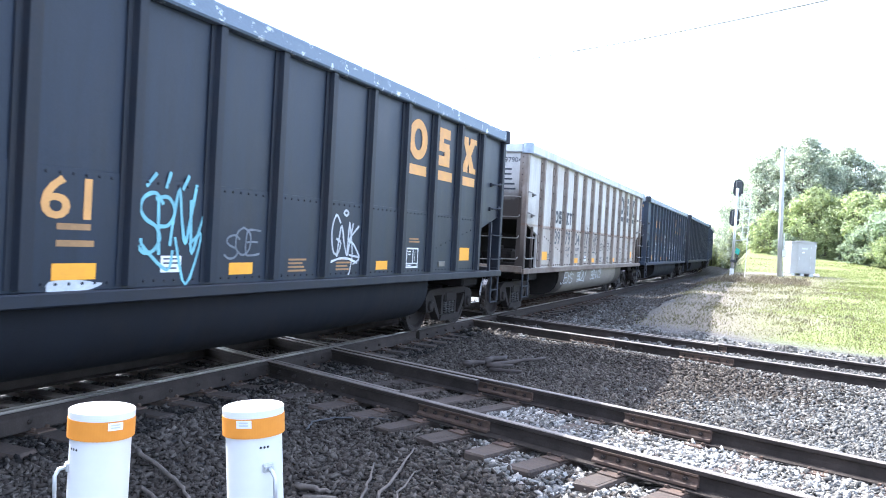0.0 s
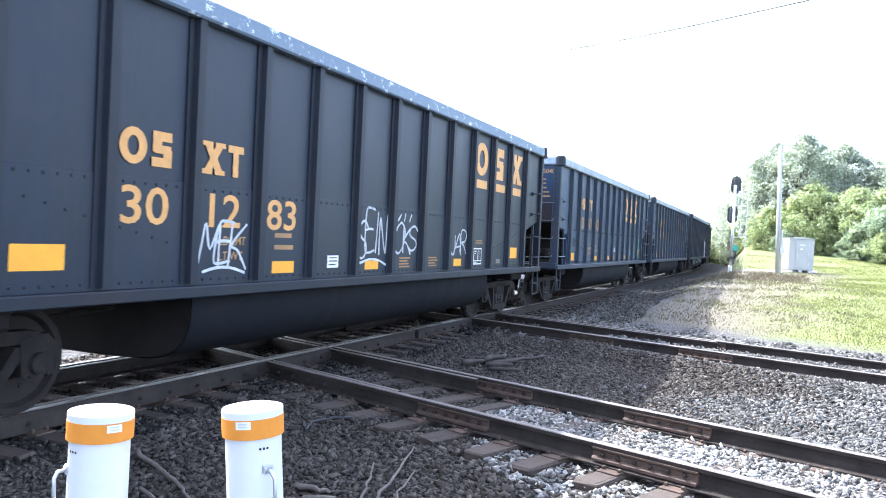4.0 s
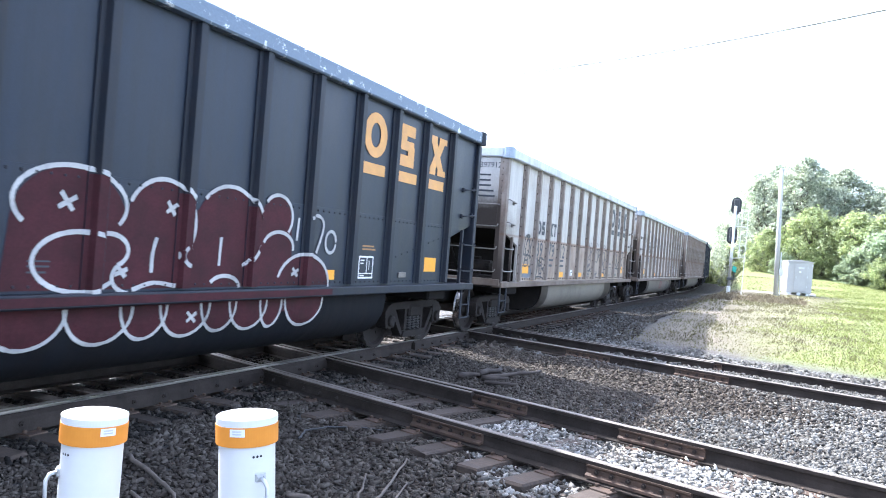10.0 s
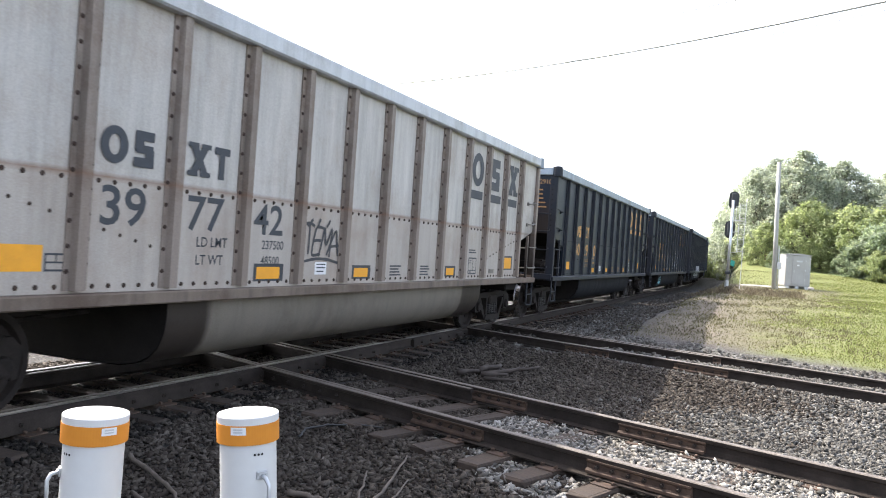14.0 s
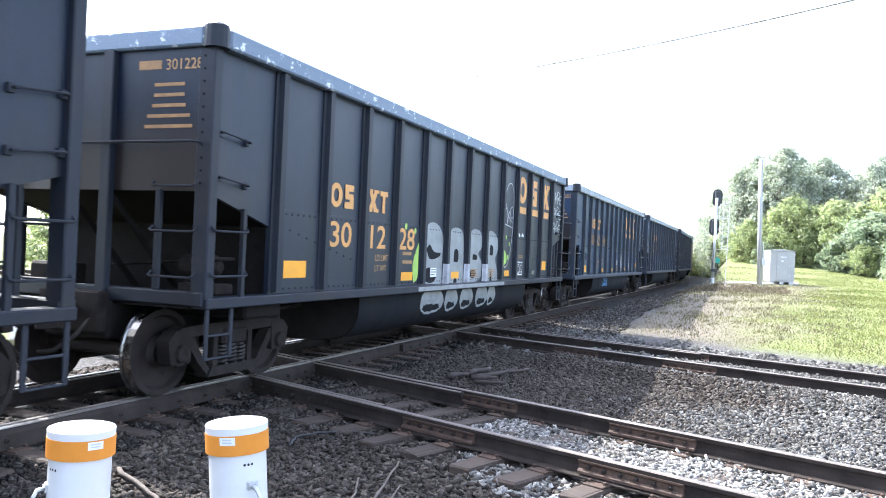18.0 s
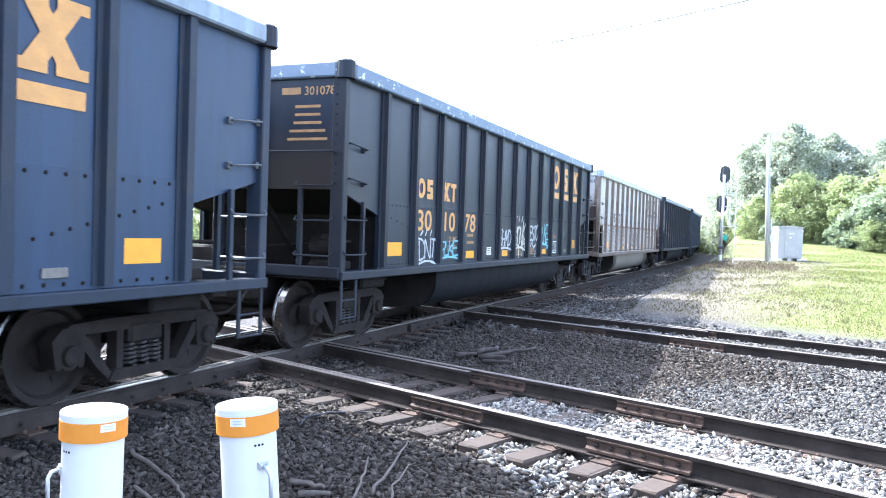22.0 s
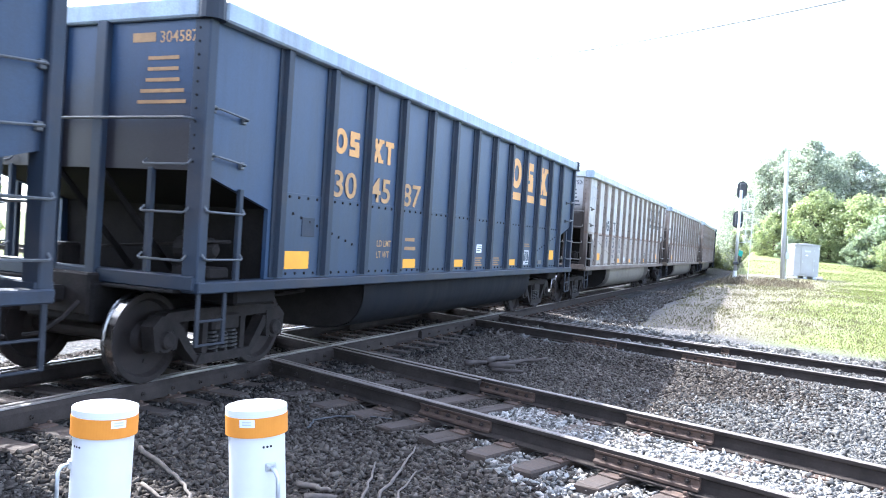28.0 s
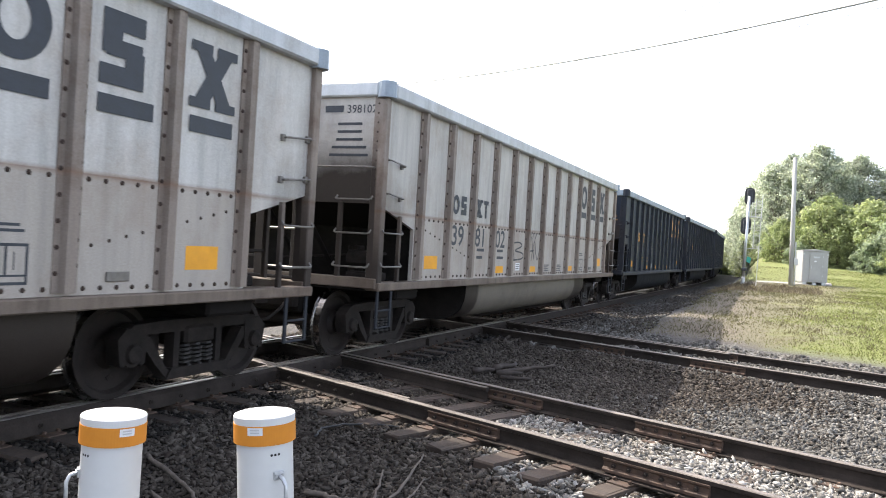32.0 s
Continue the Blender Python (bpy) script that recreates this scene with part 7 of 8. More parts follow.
wire((-33.0, 39.6, 10.64), (17.5, 17.2, 10.64), 1.95, 0.037, "thin dark overhead wire against the pale sky")
wire((-33.0, 40.4, 11.3), (17.5, 16.2, 11.3), 1.70, 0.017, "thinner overhead wire above the others")
wire((-33.0, 44.0, 10.64), (17.5, 17.4, 10.64), 1.75, 0.013, "thin overhead wire beside the main one")
for x, y in ((-33.0, 41.3), (17.5, 16.9)):
    g = ground_z(x, y)
    p = thing("wire_pole", "wooden pole with a crossarm that carries the wires", "utility pole", (x, y, g), "poles of the overhead wires")
    part("shaft", Mesh().tube([(0, 0, -0.3), (0, 0, 11.7 - g)], [0.19, 0.13], 12), [BARK_POLE], p, smooth=True)
    part("crossarm", Mesh().box(-0.07, 0.07, -3.0, 3.0, 10.45 - g, 10.60 - g, 0.01), [BARK_POLE], p)


# ---- plants ----
def leaf_mat(name, dark, mid, light):
    m, nt, b = node_mat(name)
    geo = nt.nodes.new("ShaderNodeNewGeometry")
    c = ramp(nt, geo.outputs["Random Per Island"], [(0.0, dark), (0.5, mid), (1.0, light)])
    big = noise_tex(nt, 0.5, 3, 0.6)
    c = mix(nt, 1.0, c, ramp(nt, big, [(0.3, (0.72, 0.78, 0.75)), (0.7, (1.0, 1.0, 0.95))]), "MULTIPLY")
    nt.links.new(c, b.inputs["Base Color"])
    b.inputs["Roughness"].default_value = 0.55
    tr = nt.nodes.new("ShaderNodeBsdfTranslucent")
    nt.links.new(mix(nt, 1.0, c, (1.06, 1.10, 0.84), "MULTIPLY"), tr.inputs["Color"])
    ms = nt.nodes.new("ShaderNodeMixShader")
    ms.inputs[0].default_value = 0.58
    nt.links.new(b.outputs[0], ms.inputs[1])
    nt.links.new(tr.outputs[0], ms.inputs[2])
    nt.links.new(ms.outputs[0], nt.nodes["Material Output"].inputs["Surface"])
    return m


BARK = plain("grey_bark", (0.12, 0.10, 0.08), 0.9, 0.0, 0.4, 4, 20, 0.8, (3, 3, 0.5))
# leaf colours lifted above natural foliage: hazy brightness is put into them
LEAF_TALL = leaf_mat("hazed_silvery_leaves", (0.24, 0.258, 0.228), (0.42, 0.438, 0.40), (0.62, 0.64, 0.60))
LEAF_MID = leaf_mat("hazed_bright_leaves", (0.22, 0.25, 0.135), (0.37, 0.405, 0.225), (0.53, 0.555, 0.33))
LEAF_DARK = leaf_mat("hazed_dark_leaves", (0.20, 0.24, 0.18), (0.33, 0.375, 0.275), (0.46, 0.505, 0.375))


def raw_mesh(name, verts, faces, mat):
    """A mesh of many alike pieces from arrays: verts (n, 3), faces (m, k)."""
    me = bpy.data.meshes.new(name)
    m, k = faces.shape
    me.vertices.add(len(verts))
    me.vertices.foreach_set("co", verts.astype(np.float32).ravel())
    me.loops.add(m * k)
    me.loops.foreach_set("vertex_index", faces.astype(np.int32).ravel())
    me.polygons.add(m)
    me.polygons.foreach_set("loop_start", np.arange(0, m * k, k, dtype=np.int32))
    me.materials.append(mat)
    me.update(calc_edges=True)
    me.validate()
    return me


def leaf_cloud(rng, centres, radii, per, size, mat):
    """Leaves scattered near the surface of many clumps: small folded blades."""
    n = len(centres) * per
    c = np.repeat(centres, per, 0)
    r = np.repeat(radii, per)[:, None]
    d = rng.normal(size=(n, 3))
    d /= np.linalg.norm(d, axis=1)[:, None]
    p = c + d * r * np.clip(np.abs(rng.normal(0.72, 0.28, (n, 1))), 0.1, 1.35) * np.array([1, 1, 0.85])
    face = 0.7 * d + np.array([0, 0, 0.7]) + 0.55 * rng.normal(size=(n, 3))
    u = np.cross(face, rng.normal(size=(n, 3)))
    u /= np.linalg.norm(u, axis=1)[:, None]
    w = np.cross(u, face)
    w /= np.linalg.norm(w, axis=1)[:, None]
    s = size * (0.5 + 1.0 * rng.random((n, 1)))
    v = np.stack([p - u * s, p + w * s * 0.45, p + u * s, p - w * s * 0.45], 1).reshape(-1, 3)
    f = np.arange(4 * n).reshape(n, 4)
    return raw_mesh("crown", v, f, mat)


def tree_parts(seed, height, width, trunk_r, clumps, per, leaf, mat, low=0.25):
    """Trunk with limbs, and a crown of many leaf clumps with gaps between them."""
    rng, rnd = np.random.default_rng(seed), random.Random(seed)
    wood = Mesh()
    top = height * 0.8
    line = [(rnd.uniform(-0.2, 0.2) * k / 4, rnd.uniform(-0.2, 0.2) * k / 4, top * k / 5) for k in range(6)]
    wood.tube(line, [trunk_r * (1 - 0.16 * k) for k in range(6)], 8)
    centres, radii = [], []
    for k in range(clumps):
        h = low + (1 - low) * (k + rnd.random()) / clumps
        prof = math.sin(math.pi * min(1, 0.12 + 0.88 * (h - low) / (1 - low))) ** 0.6
        a, q = rnd.uniform(0, 2 * math.pi), width / 2 * prof * math.sqrt(rnd.random()) * rnd.uniform(0.75, 1.1)
        centres.append((q * math.cos(a), q * math.sin(a), height * h - 0.3))
        radii.append(rnd.uniform(0.5, 1.25) * width / 9.4)
        if k % 4 == 0:
            z0 = max(0.15 * height, height * h * 0.7)
            wood.tube([(0, 0, z0 * 0.8), (q * 0.5 * math.cos(a), q * 0.5 * math.sin(a), z0 * 0.95), (q * math.cos(a), q * math.sin(a), height * h - 0.3)], [trunk_r * 0.4, trunk_r * 0.25, 0.02], 5)
    return wood.data("trunk", [BARK], True), leaf_cloud(rng, np.array(centres), np.array(radii), per, leaf, mat)


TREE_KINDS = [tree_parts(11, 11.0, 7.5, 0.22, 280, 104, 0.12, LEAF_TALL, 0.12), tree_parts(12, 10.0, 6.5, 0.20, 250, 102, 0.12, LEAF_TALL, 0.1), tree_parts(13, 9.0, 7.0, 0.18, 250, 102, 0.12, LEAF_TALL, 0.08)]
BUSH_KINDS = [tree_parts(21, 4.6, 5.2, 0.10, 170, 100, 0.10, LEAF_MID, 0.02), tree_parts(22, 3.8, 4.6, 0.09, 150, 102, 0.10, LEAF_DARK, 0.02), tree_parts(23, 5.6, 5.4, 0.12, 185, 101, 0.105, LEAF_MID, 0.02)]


def plant(kind, x, y, scale, turn, name, label, category, group, wide=1.0):
    t = thing(name, label, category, Matrix.Translation((x, y, ground_z(x, y) - 0.1)) @ pose(0, 0, 0, 0, 0, turn), group)
    t.scale = (scale * wide, scale * wide, scale * 0.95)
    part("trunk", kind[0], None, t)
    part("crown", kind[1], None, t, "leafy crown")


rnd = random.Random(8)
TALL = "tall green deciduous tree at the edge of the wood"
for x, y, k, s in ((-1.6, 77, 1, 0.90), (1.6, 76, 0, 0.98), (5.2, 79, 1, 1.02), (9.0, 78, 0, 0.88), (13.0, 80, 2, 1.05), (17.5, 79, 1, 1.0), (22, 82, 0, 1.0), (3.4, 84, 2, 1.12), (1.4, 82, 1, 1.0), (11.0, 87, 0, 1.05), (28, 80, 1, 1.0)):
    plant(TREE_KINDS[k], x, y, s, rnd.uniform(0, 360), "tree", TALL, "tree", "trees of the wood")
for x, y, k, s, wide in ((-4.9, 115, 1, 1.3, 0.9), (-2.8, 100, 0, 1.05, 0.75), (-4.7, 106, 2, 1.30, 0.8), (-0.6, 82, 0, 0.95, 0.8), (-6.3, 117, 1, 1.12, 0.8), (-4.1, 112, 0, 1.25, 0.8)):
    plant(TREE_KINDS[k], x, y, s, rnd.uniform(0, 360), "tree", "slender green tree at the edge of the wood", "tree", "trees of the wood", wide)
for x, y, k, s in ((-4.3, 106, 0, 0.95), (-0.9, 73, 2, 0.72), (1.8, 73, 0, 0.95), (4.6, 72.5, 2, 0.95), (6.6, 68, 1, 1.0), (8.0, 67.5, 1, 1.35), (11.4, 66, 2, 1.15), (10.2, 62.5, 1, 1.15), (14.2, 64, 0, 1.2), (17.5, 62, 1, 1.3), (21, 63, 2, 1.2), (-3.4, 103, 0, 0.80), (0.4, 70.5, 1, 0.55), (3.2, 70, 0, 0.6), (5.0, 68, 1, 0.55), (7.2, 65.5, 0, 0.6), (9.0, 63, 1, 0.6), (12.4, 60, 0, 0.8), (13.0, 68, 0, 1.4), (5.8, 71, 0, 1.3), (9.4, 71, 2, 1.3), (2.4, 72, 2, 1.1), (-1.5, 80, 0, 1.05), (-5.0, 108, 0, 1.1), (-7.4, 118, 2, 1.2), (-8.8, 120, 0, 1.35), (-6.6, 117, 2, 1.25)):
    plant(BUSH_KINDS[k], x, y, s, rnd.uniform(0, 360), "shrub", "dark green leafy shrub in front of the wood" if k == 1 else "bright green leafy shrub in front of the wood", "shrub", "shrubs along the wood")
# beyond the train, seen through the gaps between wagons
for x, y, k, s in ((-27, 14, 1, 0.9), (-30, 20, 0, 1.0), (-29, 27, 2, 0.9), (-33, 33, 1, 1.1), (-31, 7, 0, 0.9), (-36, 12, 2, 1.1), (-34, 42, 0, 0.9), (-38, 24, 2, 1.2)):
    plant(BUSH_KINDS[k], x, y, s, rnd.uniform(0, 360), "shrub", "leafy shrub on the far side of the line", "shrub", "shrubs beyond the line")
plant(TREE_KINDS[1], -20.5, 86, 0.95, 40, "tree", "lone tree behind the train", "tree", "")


def grass_field(seed, count, spot, h0, h1, mat, name, label):
    """Blades of grass over a stretch of ground."""
    rng = np.random.default_rng(seed)
    pts = []
    while len(pts) < count:
        y = 17 + 50 * rng.random() ** 1.6
        x = rng.uniform(-4.5, 3.0 + y * 0.14)
        past = 0.3414 * x + 0.9399 * y
        if spot(x, y, past, rng.random()):
            pts.append((x, y))
    p = np.array(pts)
    z = np.array([ground_z(x, y) for x, y in pts])
    n = len(p)
    a = rng.uniform(0, 2 * np.pi, n)
    h = h0 + (h1 - h0) * rng.random(n) ** 1.6
    w = 0.003 + 0.00035 * p[:, 1]
    lean = rng.normal(size=(n, 2)) * h[:, None] * 0.6
    b = np.stack([p[:, 0], p[:, 1], z - 0.01], 1)
    side = np.stack([np.cos(a) * w, np.sin(a) * w, 0 * w], 1)
    mid = b + np.stack([lean[:, 0] * 0.35, lean[:, 1] * 0.35, h * 0.6], 1)
    tip = b + np.stack([lean[:, 0], lean[:, 1], h], 1)
    v = np.stack([b - side, b + side, mid + side * 0.7, tip, mid - side * 0.7], 1).reshape(-1, 3)
    f = np.arange(5 * n).reshape(n, 5)
    ob = part(name, raw_mesh(name, v, f, mat), None)
    tagged(ob, label, "grass", kind="stuff")


GRASS_GREEN = leaf_mat("green_grass", (0.105, 0.122, 0.032), (0.150, 0.168, 0.046), (0.205, 0.215, 0.070))
GRASS_DRY = leaf_mat("dry_grass", (0.100, 0.092, 0.046), (0.138, 0.122, 0.062), (0.185, 0.160, 0.088))


def dry_spot(x, y, past, q):
    k = noise.noise((x * 0.45, y * 0.3, 5))
    return x > -3.2 + 0.6 * k and past > 17.9 + 0.4 * k and q < (0.30 if x < -2 else 0.9) - 0.14 * (x - 0.2 - 0.08 * max(0.0, y - 26) + 2.6 * k)


def green_spot(x, y, past, q):
    k = noise.noise((x * 0.45, y * 0.3, 5))
    return x > -3.0 + k and past > 18.2 + 0.5 * k and q < 0.12 + 0.30 * (x + 0.2 - 0.10 * max(0.0, y - 24) + 3.0 * k) + (0.8 if y > 54 else 0.0)


grass_field(31, 34000, dry_spot, 0.015, 0.060, GRASS_DRY, "dry_grass", "dry straw-coloured grass along the ballast edge")
grass_field(32, 80000, green_spot, 0.015, 0.055, GRASS_GREEN, "green_grass", "green mown grass with taller tufts")


def weed_spot(x, y, past, q):
    k = noise.noise((x * 0.8, y * 0.5, 9)) + 0.5 * noise.noise((x * 2.5, y * 2.5, 4))
    return -3.9 < x < 4.5 and 18.6 < past < 46 and k > 0.12 and q < 0.75 - 0.12 * max(0.0, x)


WEED = leaf_mat("olive_weeds", (0.085, 0.077, 0.048), (0.125, 0.112, 0.072), (0.175, 0.156, 0.105))
grass_field(33, 7000, weed_spot, 0.02, 0.11, WEED, "weeds", "olive and brown weeds on the bare soil")


def brown_spot(x, y, past, q):
    return -3.9 < x < 1.4 and 40.5 + 0.5 * x < y < 48.5 and noise.noise((x * 0.9, y * 0.6, 2)) > -0.25 and q < 0.8


WEED_BROWN = leaf_mat("brown_weeds", (0.075, 0.056, 0.046), (0.135, 0.105, 0.088), (0.23, 0.19, 0.155))
grass_field(34, 4200, brown_spot, 0.05, 0.24, WEED_BROWN, "brown_weeds", "dry brown weeds in front of the signal")


# ---- ballast, driftwood and scrap ----
def stone_mat(name, dark, mid, light):
    m, nt, b = node_mat(name)
    geo = nt.nodes.new("ShaderNodeNewGeometry")
    c = ramp(nt, geo.outputs["Random Per Island"], [(0.0, dark), (0.55, mid), (0.88, tuple((a + 2 * q) / 3 for a, q in zip(mid, light))), (1.0, light)])
    n = noise_tex(nt, 45, 4, 0.7)
    c = mix(nt, 0.35, c, ramp(nt, n, [(0.3, (0.2, 0.2, 0.2)), (0.7, (0.8, 0.8, 0.8))]), "OVERLAY")
    big = noise_tex(nt, 0.9, 4, 0.65)
    c = mix(nt, 1.0, c, ramp(nt, big, [(0.3, (0.70, 0.68, 0.66)), (0.65, (1.0, 1.0, 1.0))]), "MULTIPLY")
    nt.links.new(c, b.inputs["Base Color"])
    b.inputs["Roughness"].default_value = 0.9
    b.inputs["Specular IOR Level"].default_value = 0.2
    bump(nt, b, n, 0.5, 0.004)
    return m


STONE_DARK = stone_mat("coal_dusted_ballast", (0.034, 0.026, 0.021), (0.068, 0.057, 0.047), (0.118, 0.103, 0.088))
STONE_GREY = stone_mat("grey_ballast", (0.054, 0.050, 0.045), (0.117, 0.111, 0.101), (0.212, 0.205, 0.190))
# coal fines, blackened further by painting in the shade under the train
COAL_SHADED = stone_mat("shaded_coal_dust_and_fines", (0.010, 0.009, 0.008), (0.028, 0.024, 0.021), (0.12, 0.105, 0.09))
STONE_PALE = stone_mat("pale_limestone_ballast", (0.085, 0.080, 0.071), (0.235, 0.222, 0.203), (0.43, 0.415, 0.385))


def zone(x, y):
    """Which ballast lies here: 0 none, 1 dark, 2 grey, 3 pale; and whether timber shows through."""
    c = Vector((x, y)) - CROSS_0
    s, n = c.dot(CROSS), c.dot(CROSS_N)
    k = noise.noise((x * 0.9, y * 0.9, 2)) * 0.8
    if abs(x - CENTRE_X) < 1.9 and y < 30:
        return 4 if abs(x - CENTRE_X) < 1.45 + 0.3 * k else 1
    if -0.1 < n < 1.6:
        return 3 if s + k > 2.7 else 1
    if n <= -0.1:
        return 3 if s + 0.9 * k > 3.5 + 1.6 * max(0.0, -n - 0.3) and noise.noise((x * 9, y * 9, 7)) > -0.15 + 0.5 * max(0.0, -n - 0.6) else 1
    if n < 6.4:
        return 2 if s + 1.5 * k + 2.5 * (noise.noise((x * 40, y * 40, 3))) > 3.4 + 0.2 * n else 1
    return 2


def scatter(seed):
    rng = np.random.default_rng(seed)
    out = {1: [], 2: [], 3: [], 4: []}
    for r0, r1, per in ((2.3, 6.0, 1450), (6.0, 10.0, 1350), (10.0, 15.0, 1080), (15.0, 24.0, 230)):
        area = 0.5 * (r1 * r1 - r0 * r0) * radians(68)
        for _ in range(int(area * per)):
            r = math.sqrt(rng.uniform(r0 * r0, r1 * r1))
            a = radians(rng.uniform(-57, 11))
            x, y = r * math.sin(a), r * math.cos(a)
            c = Vector((x, y)) - CROSS_0
            s, n = c.dot(CROSS), c.dot(CROSS_N)
            if min(abs(n), abs(n - 1.505), abs(n - 6.646), abs(n - 8.151)) < 0.085:
                continue
            if n > 11.4 + 0.9 * noise.noise((x, y, 1)) and x > -4.2:
                continue
            if min(abs(abs(x - CENTRE_X) - 0.7525), abs(abs(x - CENTRE_X) - 0.6375)) < 0.10 or x < CENTRE_X - 2.2:
                continue
            z = ground_z(x, y)
            lift = 0.0
            on_tie = abs(((s - 0.62) / 0.55) - round((s - 0.62) / 0.55)) * 0.55 < 0.11
            if -0.62 < n < 2.12 and s > 0.3:
                if on_tie and ((-0.62 < n < -0.08 and rng.random() < 0.93) or (n > 0 and s < 3.1 and rng.random() < 0.9)):
                    continue
                lift = 0.05 if (s > 3.0 and 0 < n < 1.5) else 0.015
            if 4.6 < n < 9.4 and s > 0.2:
                lift = 0.06 * smooth(4.6, 6.3, n)
            on_main = abs(((y + 1.5) / 0.53) - round((y + 1.5) / 0.53)) * 0.53 < 0.12
            if abs(x - CENTRE_X) < 1.3 and on_main and rng.random() < 0.92:
                continue
            size = (0.0095 + 0.021 * rng.random() ** 1.5) * (0.86 if r < 10 else 0.90 if r < 15 else 1.6)
            out[zone(x, y)].append((x, y, z + lift + rng.uniform(-0.008, 0.022), size))
    return out


def stones(name, spots, mat, label, seed):
    rng = np.random.default_rng(seed)
    p = np.array(spots)
    n = len(p)
    cube = np.array([(a, b, c) for c in (-1, 1) for b in (-1, 1) for a in (-1, 1)], float)
    v = cube[None] * (0.35 + 0.85 * rng.random((n, 8, 3)))
    v *= np.stack([1.3 + 0.7 * rng.random(n), 0.75 + 0.4 * rng.random(n), 0.35 + 0.35 * rng.random(n)], 1)[:, None, :]
    q = rng.normal(size=(n, 4)) * np.array([1, 0.28, 0.28, 1.0])
    q /= np.linalg.norm(q, axis=1)[:, None]
    w, x, y, z = q.T
    rot = np.stack([1 - 2 * (y * y + z * z), 2 * (x * y - z * w), 2 * (x * z + y * w), 2 * (x * y + z * w), 1 - 2 * (x * x + z * z), 2 * (y * z - x * w),
                    2 * (x * z - y * w), 2 * (y * z + x * w), 1 - 2 * (x * x + y * y)], 1).reshape(n, 3, 3)
    v = np.einsum("nij,nkj->nki", rot, v) * p[:, 3][:, None, None] + p[:, :3][:, None, :]
    f = np.array([(0, 2, 3, 1), (4, 5, 7, 6), (0, 1, 5, 4), (2, 6, 7, 3), (0, 4, 6, 2), (1, 3, 7, 5)])
    faces = (f[None] + 8 * np.arange(n)[:, None, None]).reshape(-1, 4)
    ob = part(name, raw_mesh(name, v.reshape(-1, 3), faces, mat), None)
    tagged(ob, label, "ballast", kind="stuff")


SPOTS = scatter(5)
far = random.Random(6)
for _ in range(11000):
    y = far.uniform(17, 52)
    x = far.uniform(-5.2, -3.3 + 0.5 * noise.noise((0.4 * y, 0, 0)))
    if (Vector((x, y)) - CROSS_0).dot(CROSS_N) > 9.2:
        SPOTS[2 if far.random() < 0.45 else 1].append((x, y, ground_z(x, y) + 0.02, far.uniform(0.018, 0.036)))
stones("dark_ballast", SPOTS[1], STONE_DARK, "dark coal-dusted ballast stones", 41)
stones("coal_fines", SPOTS[4], COAL_SHADED, "black coal fines between the main rails, darkened for the train's shade", 44)
stones("grey_ballast", SPOTS[2], STONE_GREY, "grey angular ballast stones", 42)
stones("pale_ballast", SPOTS[3], STONE_PALE, "pale limestone ballast stones between the rails", 43)

DRIFT = plain("grey_dead_wood", (0.105, 0.085, 0.070), 0.9, 0.0, 0.4, 6, 40, 0.5, (1, 1, 1))
DARK_WOOD = plain("dark_rotten_wood", (0.042, 0.031, 0.025), 0.9, 0.0, 0.4, 6, 40, 0.6)
CABLE = plain("black_cable", (0.035, 0.035, 0.037), 0.6, 0.0, 0.2, 6, 40, 0.1)


def stick(pts, r, mat, label, name="stick", seed=1):
    """A crooked dead branch on the stones."""
    rnd = random.Random(seed)
    line = []
    for i in range(len(pts) - 1):
        a, b = Vector(pts[i]), Vector(pts[i + 1])
        for k in range(4):
            q = a.lerp(b, k / 4)
            line.append((q.x + rnd.uniform(-r, r), q.y + rnd.uniform(-r, r)))
    line.append(pts[-1])
    full = [(x, y, ground_z(x, y) + 0.035 + r) for x, y in line]
    n = len(full)
    w = thing(name, label, name.replace("_", " "))
    w.location = full[0]
    part("stem", Mesh().tube([tuple(c - d for c, d in zip(p, full[0])) for p in full], [r * (1 - 0.5 * k / n) for k in range(n)], 6), [mat], w, smooth=True)


stick([(-2.60, 4.80), (-2.78, 5.30), (-2.99, 5.78)], 0.013, DRIFT, "thin grey stick lying on the ballast", seed=1)
stick([(-2.56, 5.00), (-2.72, 5.70), (-2.88, 6.32)], 0.015, DRIFT, "long crooked stick lying on the ballast", seed=2)
stick([(-2.36, 4.95), (-2.50, 5.25), (-2.60, 5.75)], 0.012, DRIFT, "thin stick lying on the ballast", seed=3)
stick([(-3.18, 4.97), (-3.02, 4.95), (-2.91, 4.95)], 0.026, DRIFT, "short thick piece of grey wood", seed=4)
stick([(-3.0, 4.72), (-2.80, 4.85)], 0.028, DRIFT, "short thick piece of grey wood", seed=5)
stick([(-4.68, 4.88), (-4.30, 4.72), (-3.95, 4.55), (-3.76, 4.40), (-3.45, 4.18)], 0.020, DRIFT, "long dead branch behind the posts", seed=6)
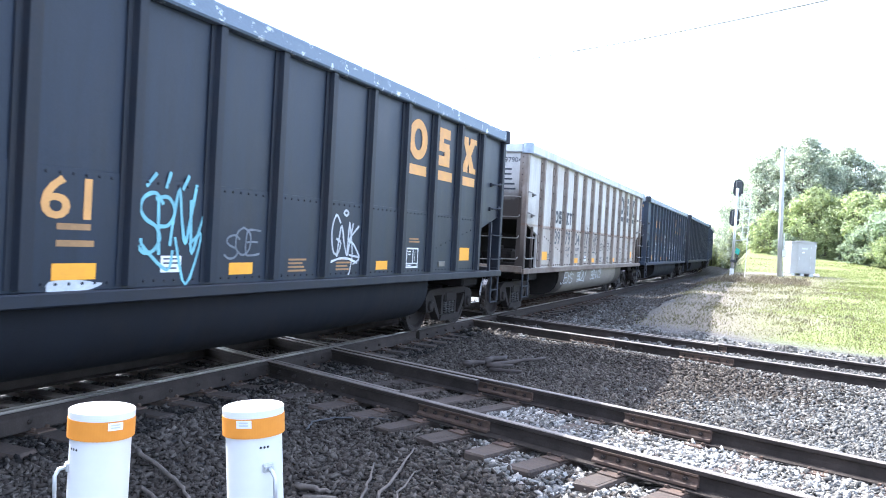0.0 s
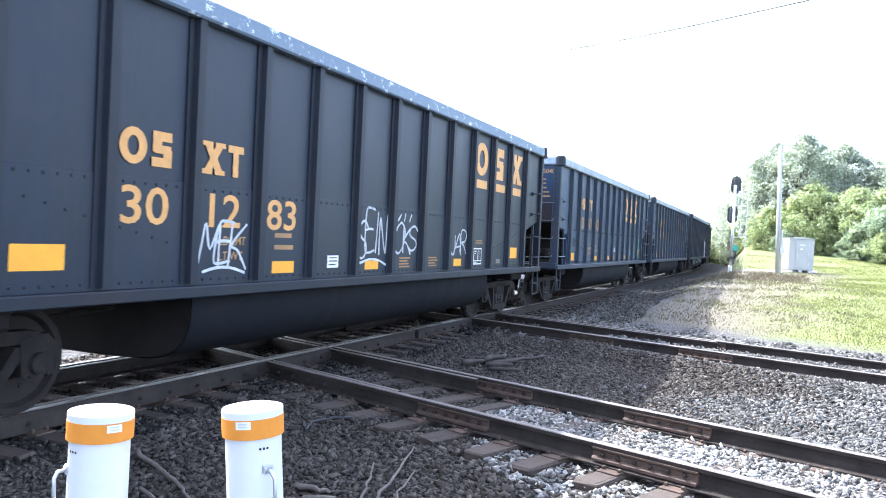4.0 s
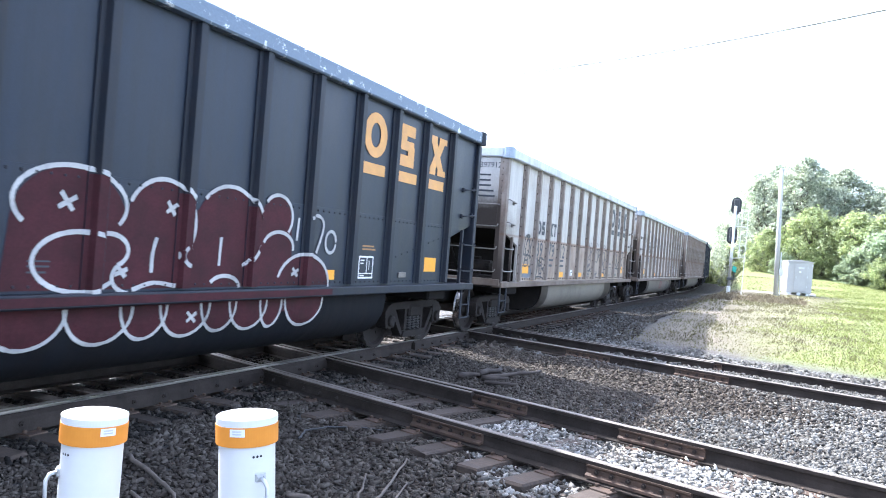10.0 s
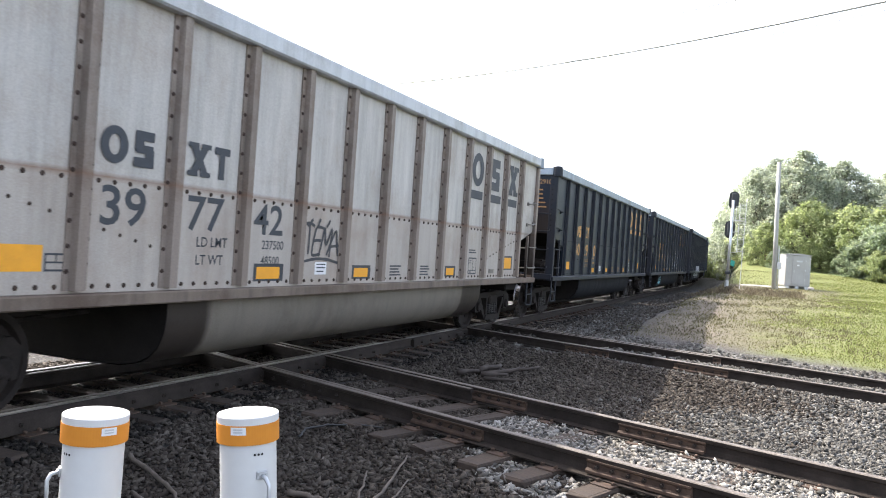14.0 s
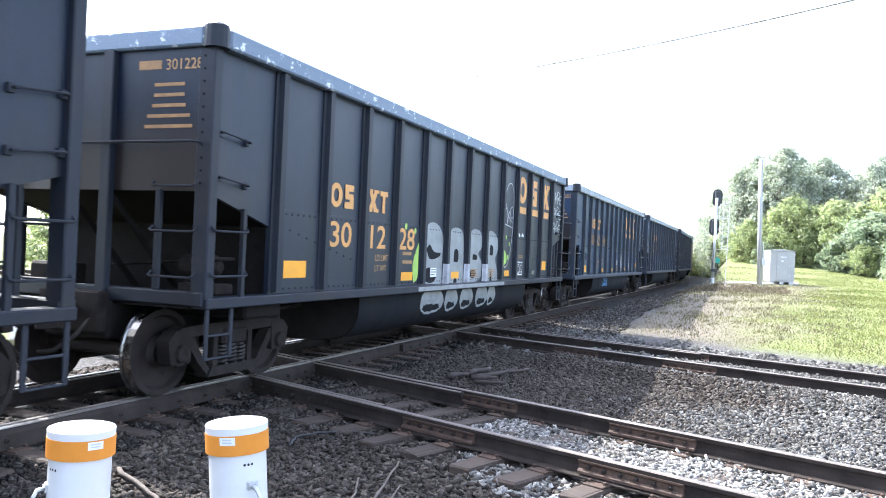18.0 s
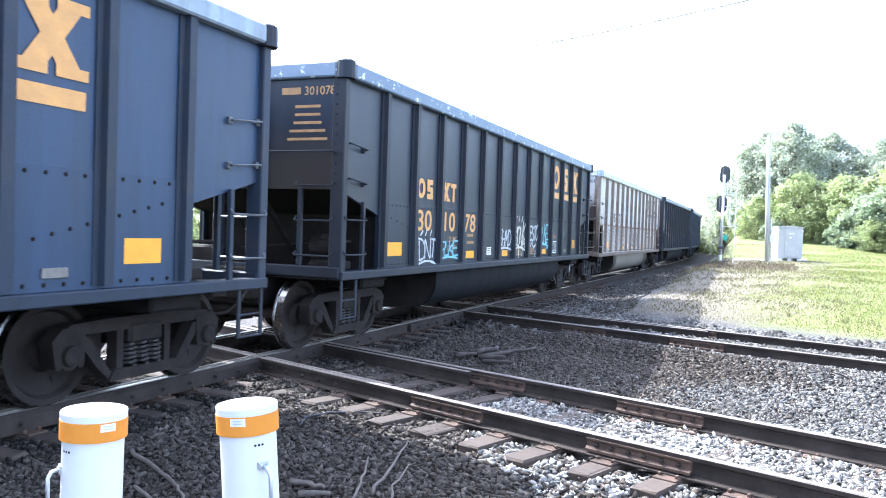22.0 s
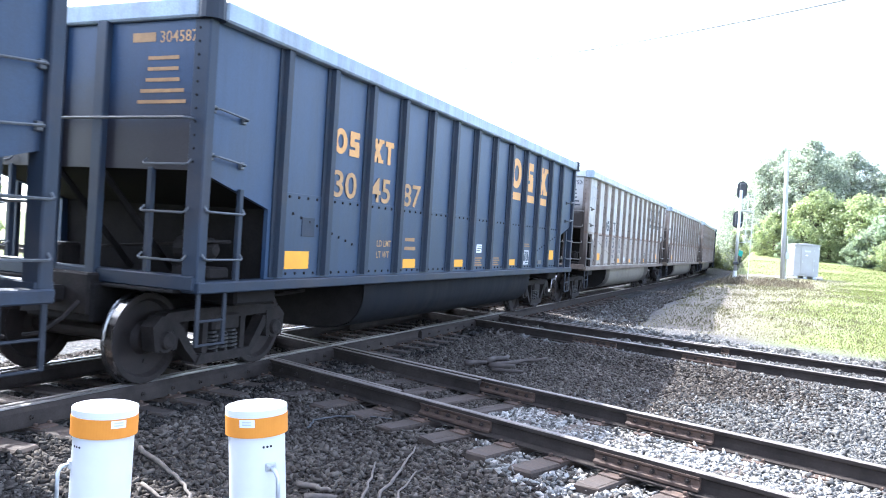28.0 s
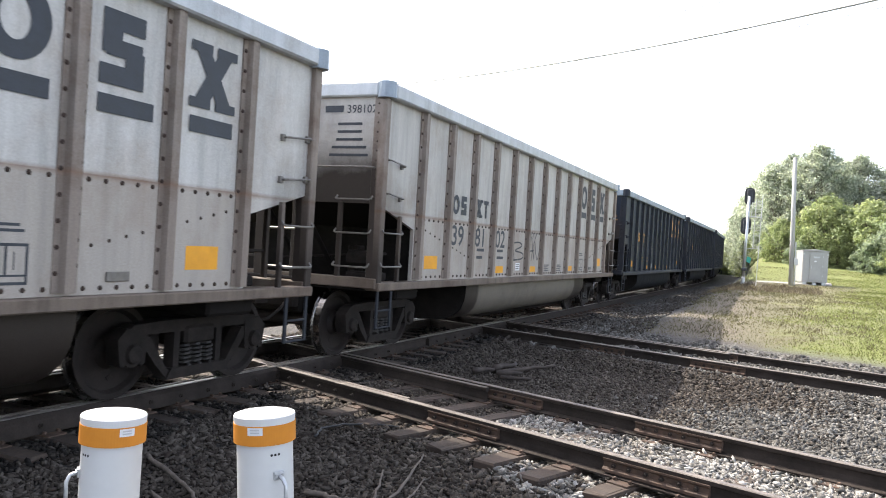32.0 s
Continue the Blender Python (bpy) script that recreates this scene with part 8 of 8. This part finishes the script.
stick([(-4.1, 4.35), (-3.8, 4.2), (-3.5, 4.3)], 0.016, DRIFT, "dead branch behind the posts", seed=7)
stick([(-4.95, 4.55), (-4.6, 4.35), (-4.2, 4.25)], 0.014, DRIFT, "thin dead branch near the rail", seed=8)
stick([(-4.07, 11.39), (-3.97, 12.1)], 0.05, DARK_WOOD, "chunk of dark rotten timber", seed=9)
stick([(-3.95, 11.20), (-3.70, 11.85), (-3.45, 12.55)], 0.035, DARK_WOOD, "long dark broken timber", seed=10)
stick([(-3.92, 11.05), (-3.60, 11.30)], 0.045, DARK_WOOD, "chunk of dark rotten timber", seed=11)
stick([(-4.25, 10.9), (-4.05, 11.3)], 0.05, DARK_WOOD, "splintered piece of dark timber", seed=12)
stick([(-3.75, 10.75), (-3.35, 10.95)], 0.035, DARK_WOOD, "chunk of dark rotten timber", seed=13)
stick([(-4.02, 6.35), (-4.12, 6.60), (-4.02, 6.85), (-3.72, 7.05), (-3.45, 7.10)], 0.012, CABLE, "loop of black cable beside the rail", "cable", 14)


# ---- what moves: every wagon along the track, every wheelset on its truck ----
def motions():
    for n, w, kind in TRAIN:
        walk(w, [(t, wagon_pose(n, t, kind)) for t in range(0, 33)])
        # wheels turn while the wagon passes the crossing
        t0 = (FRONT_0[n] - 24.0) / SPEED
        t1 = (FRONT_0[n] + 13.0) / SPEED
        t0, t1 = max(0.0, t0), min(32.0, t1)
        if t1 - t0 < 0.1:
            continue
        count = math.ceil((t1 - t0) * SPEED / WHEEL_R / radians(75))
        times = [t0 + (t1 - t0) * k / count for k in range(count + 1)]
        if t0 > 0.05:
            times = [0.0] + times
        if t1 < 31.95:
            times = times + [32.0]
        for ob in w.children_recursive:
            if ob.name.startswith("wheelset"):
                y = ob.location.y
                rows = []
                for t in times:
                    turn = (min(max(t, t0), t1) - t0) * SPEED / WHEEL_R
                    rows.append((t, Matrix.Translation((0, y, WHEEL_R)) @ Matrix.Rotation(turn, 4, "X")))
                walk(ob, rows)


motions()
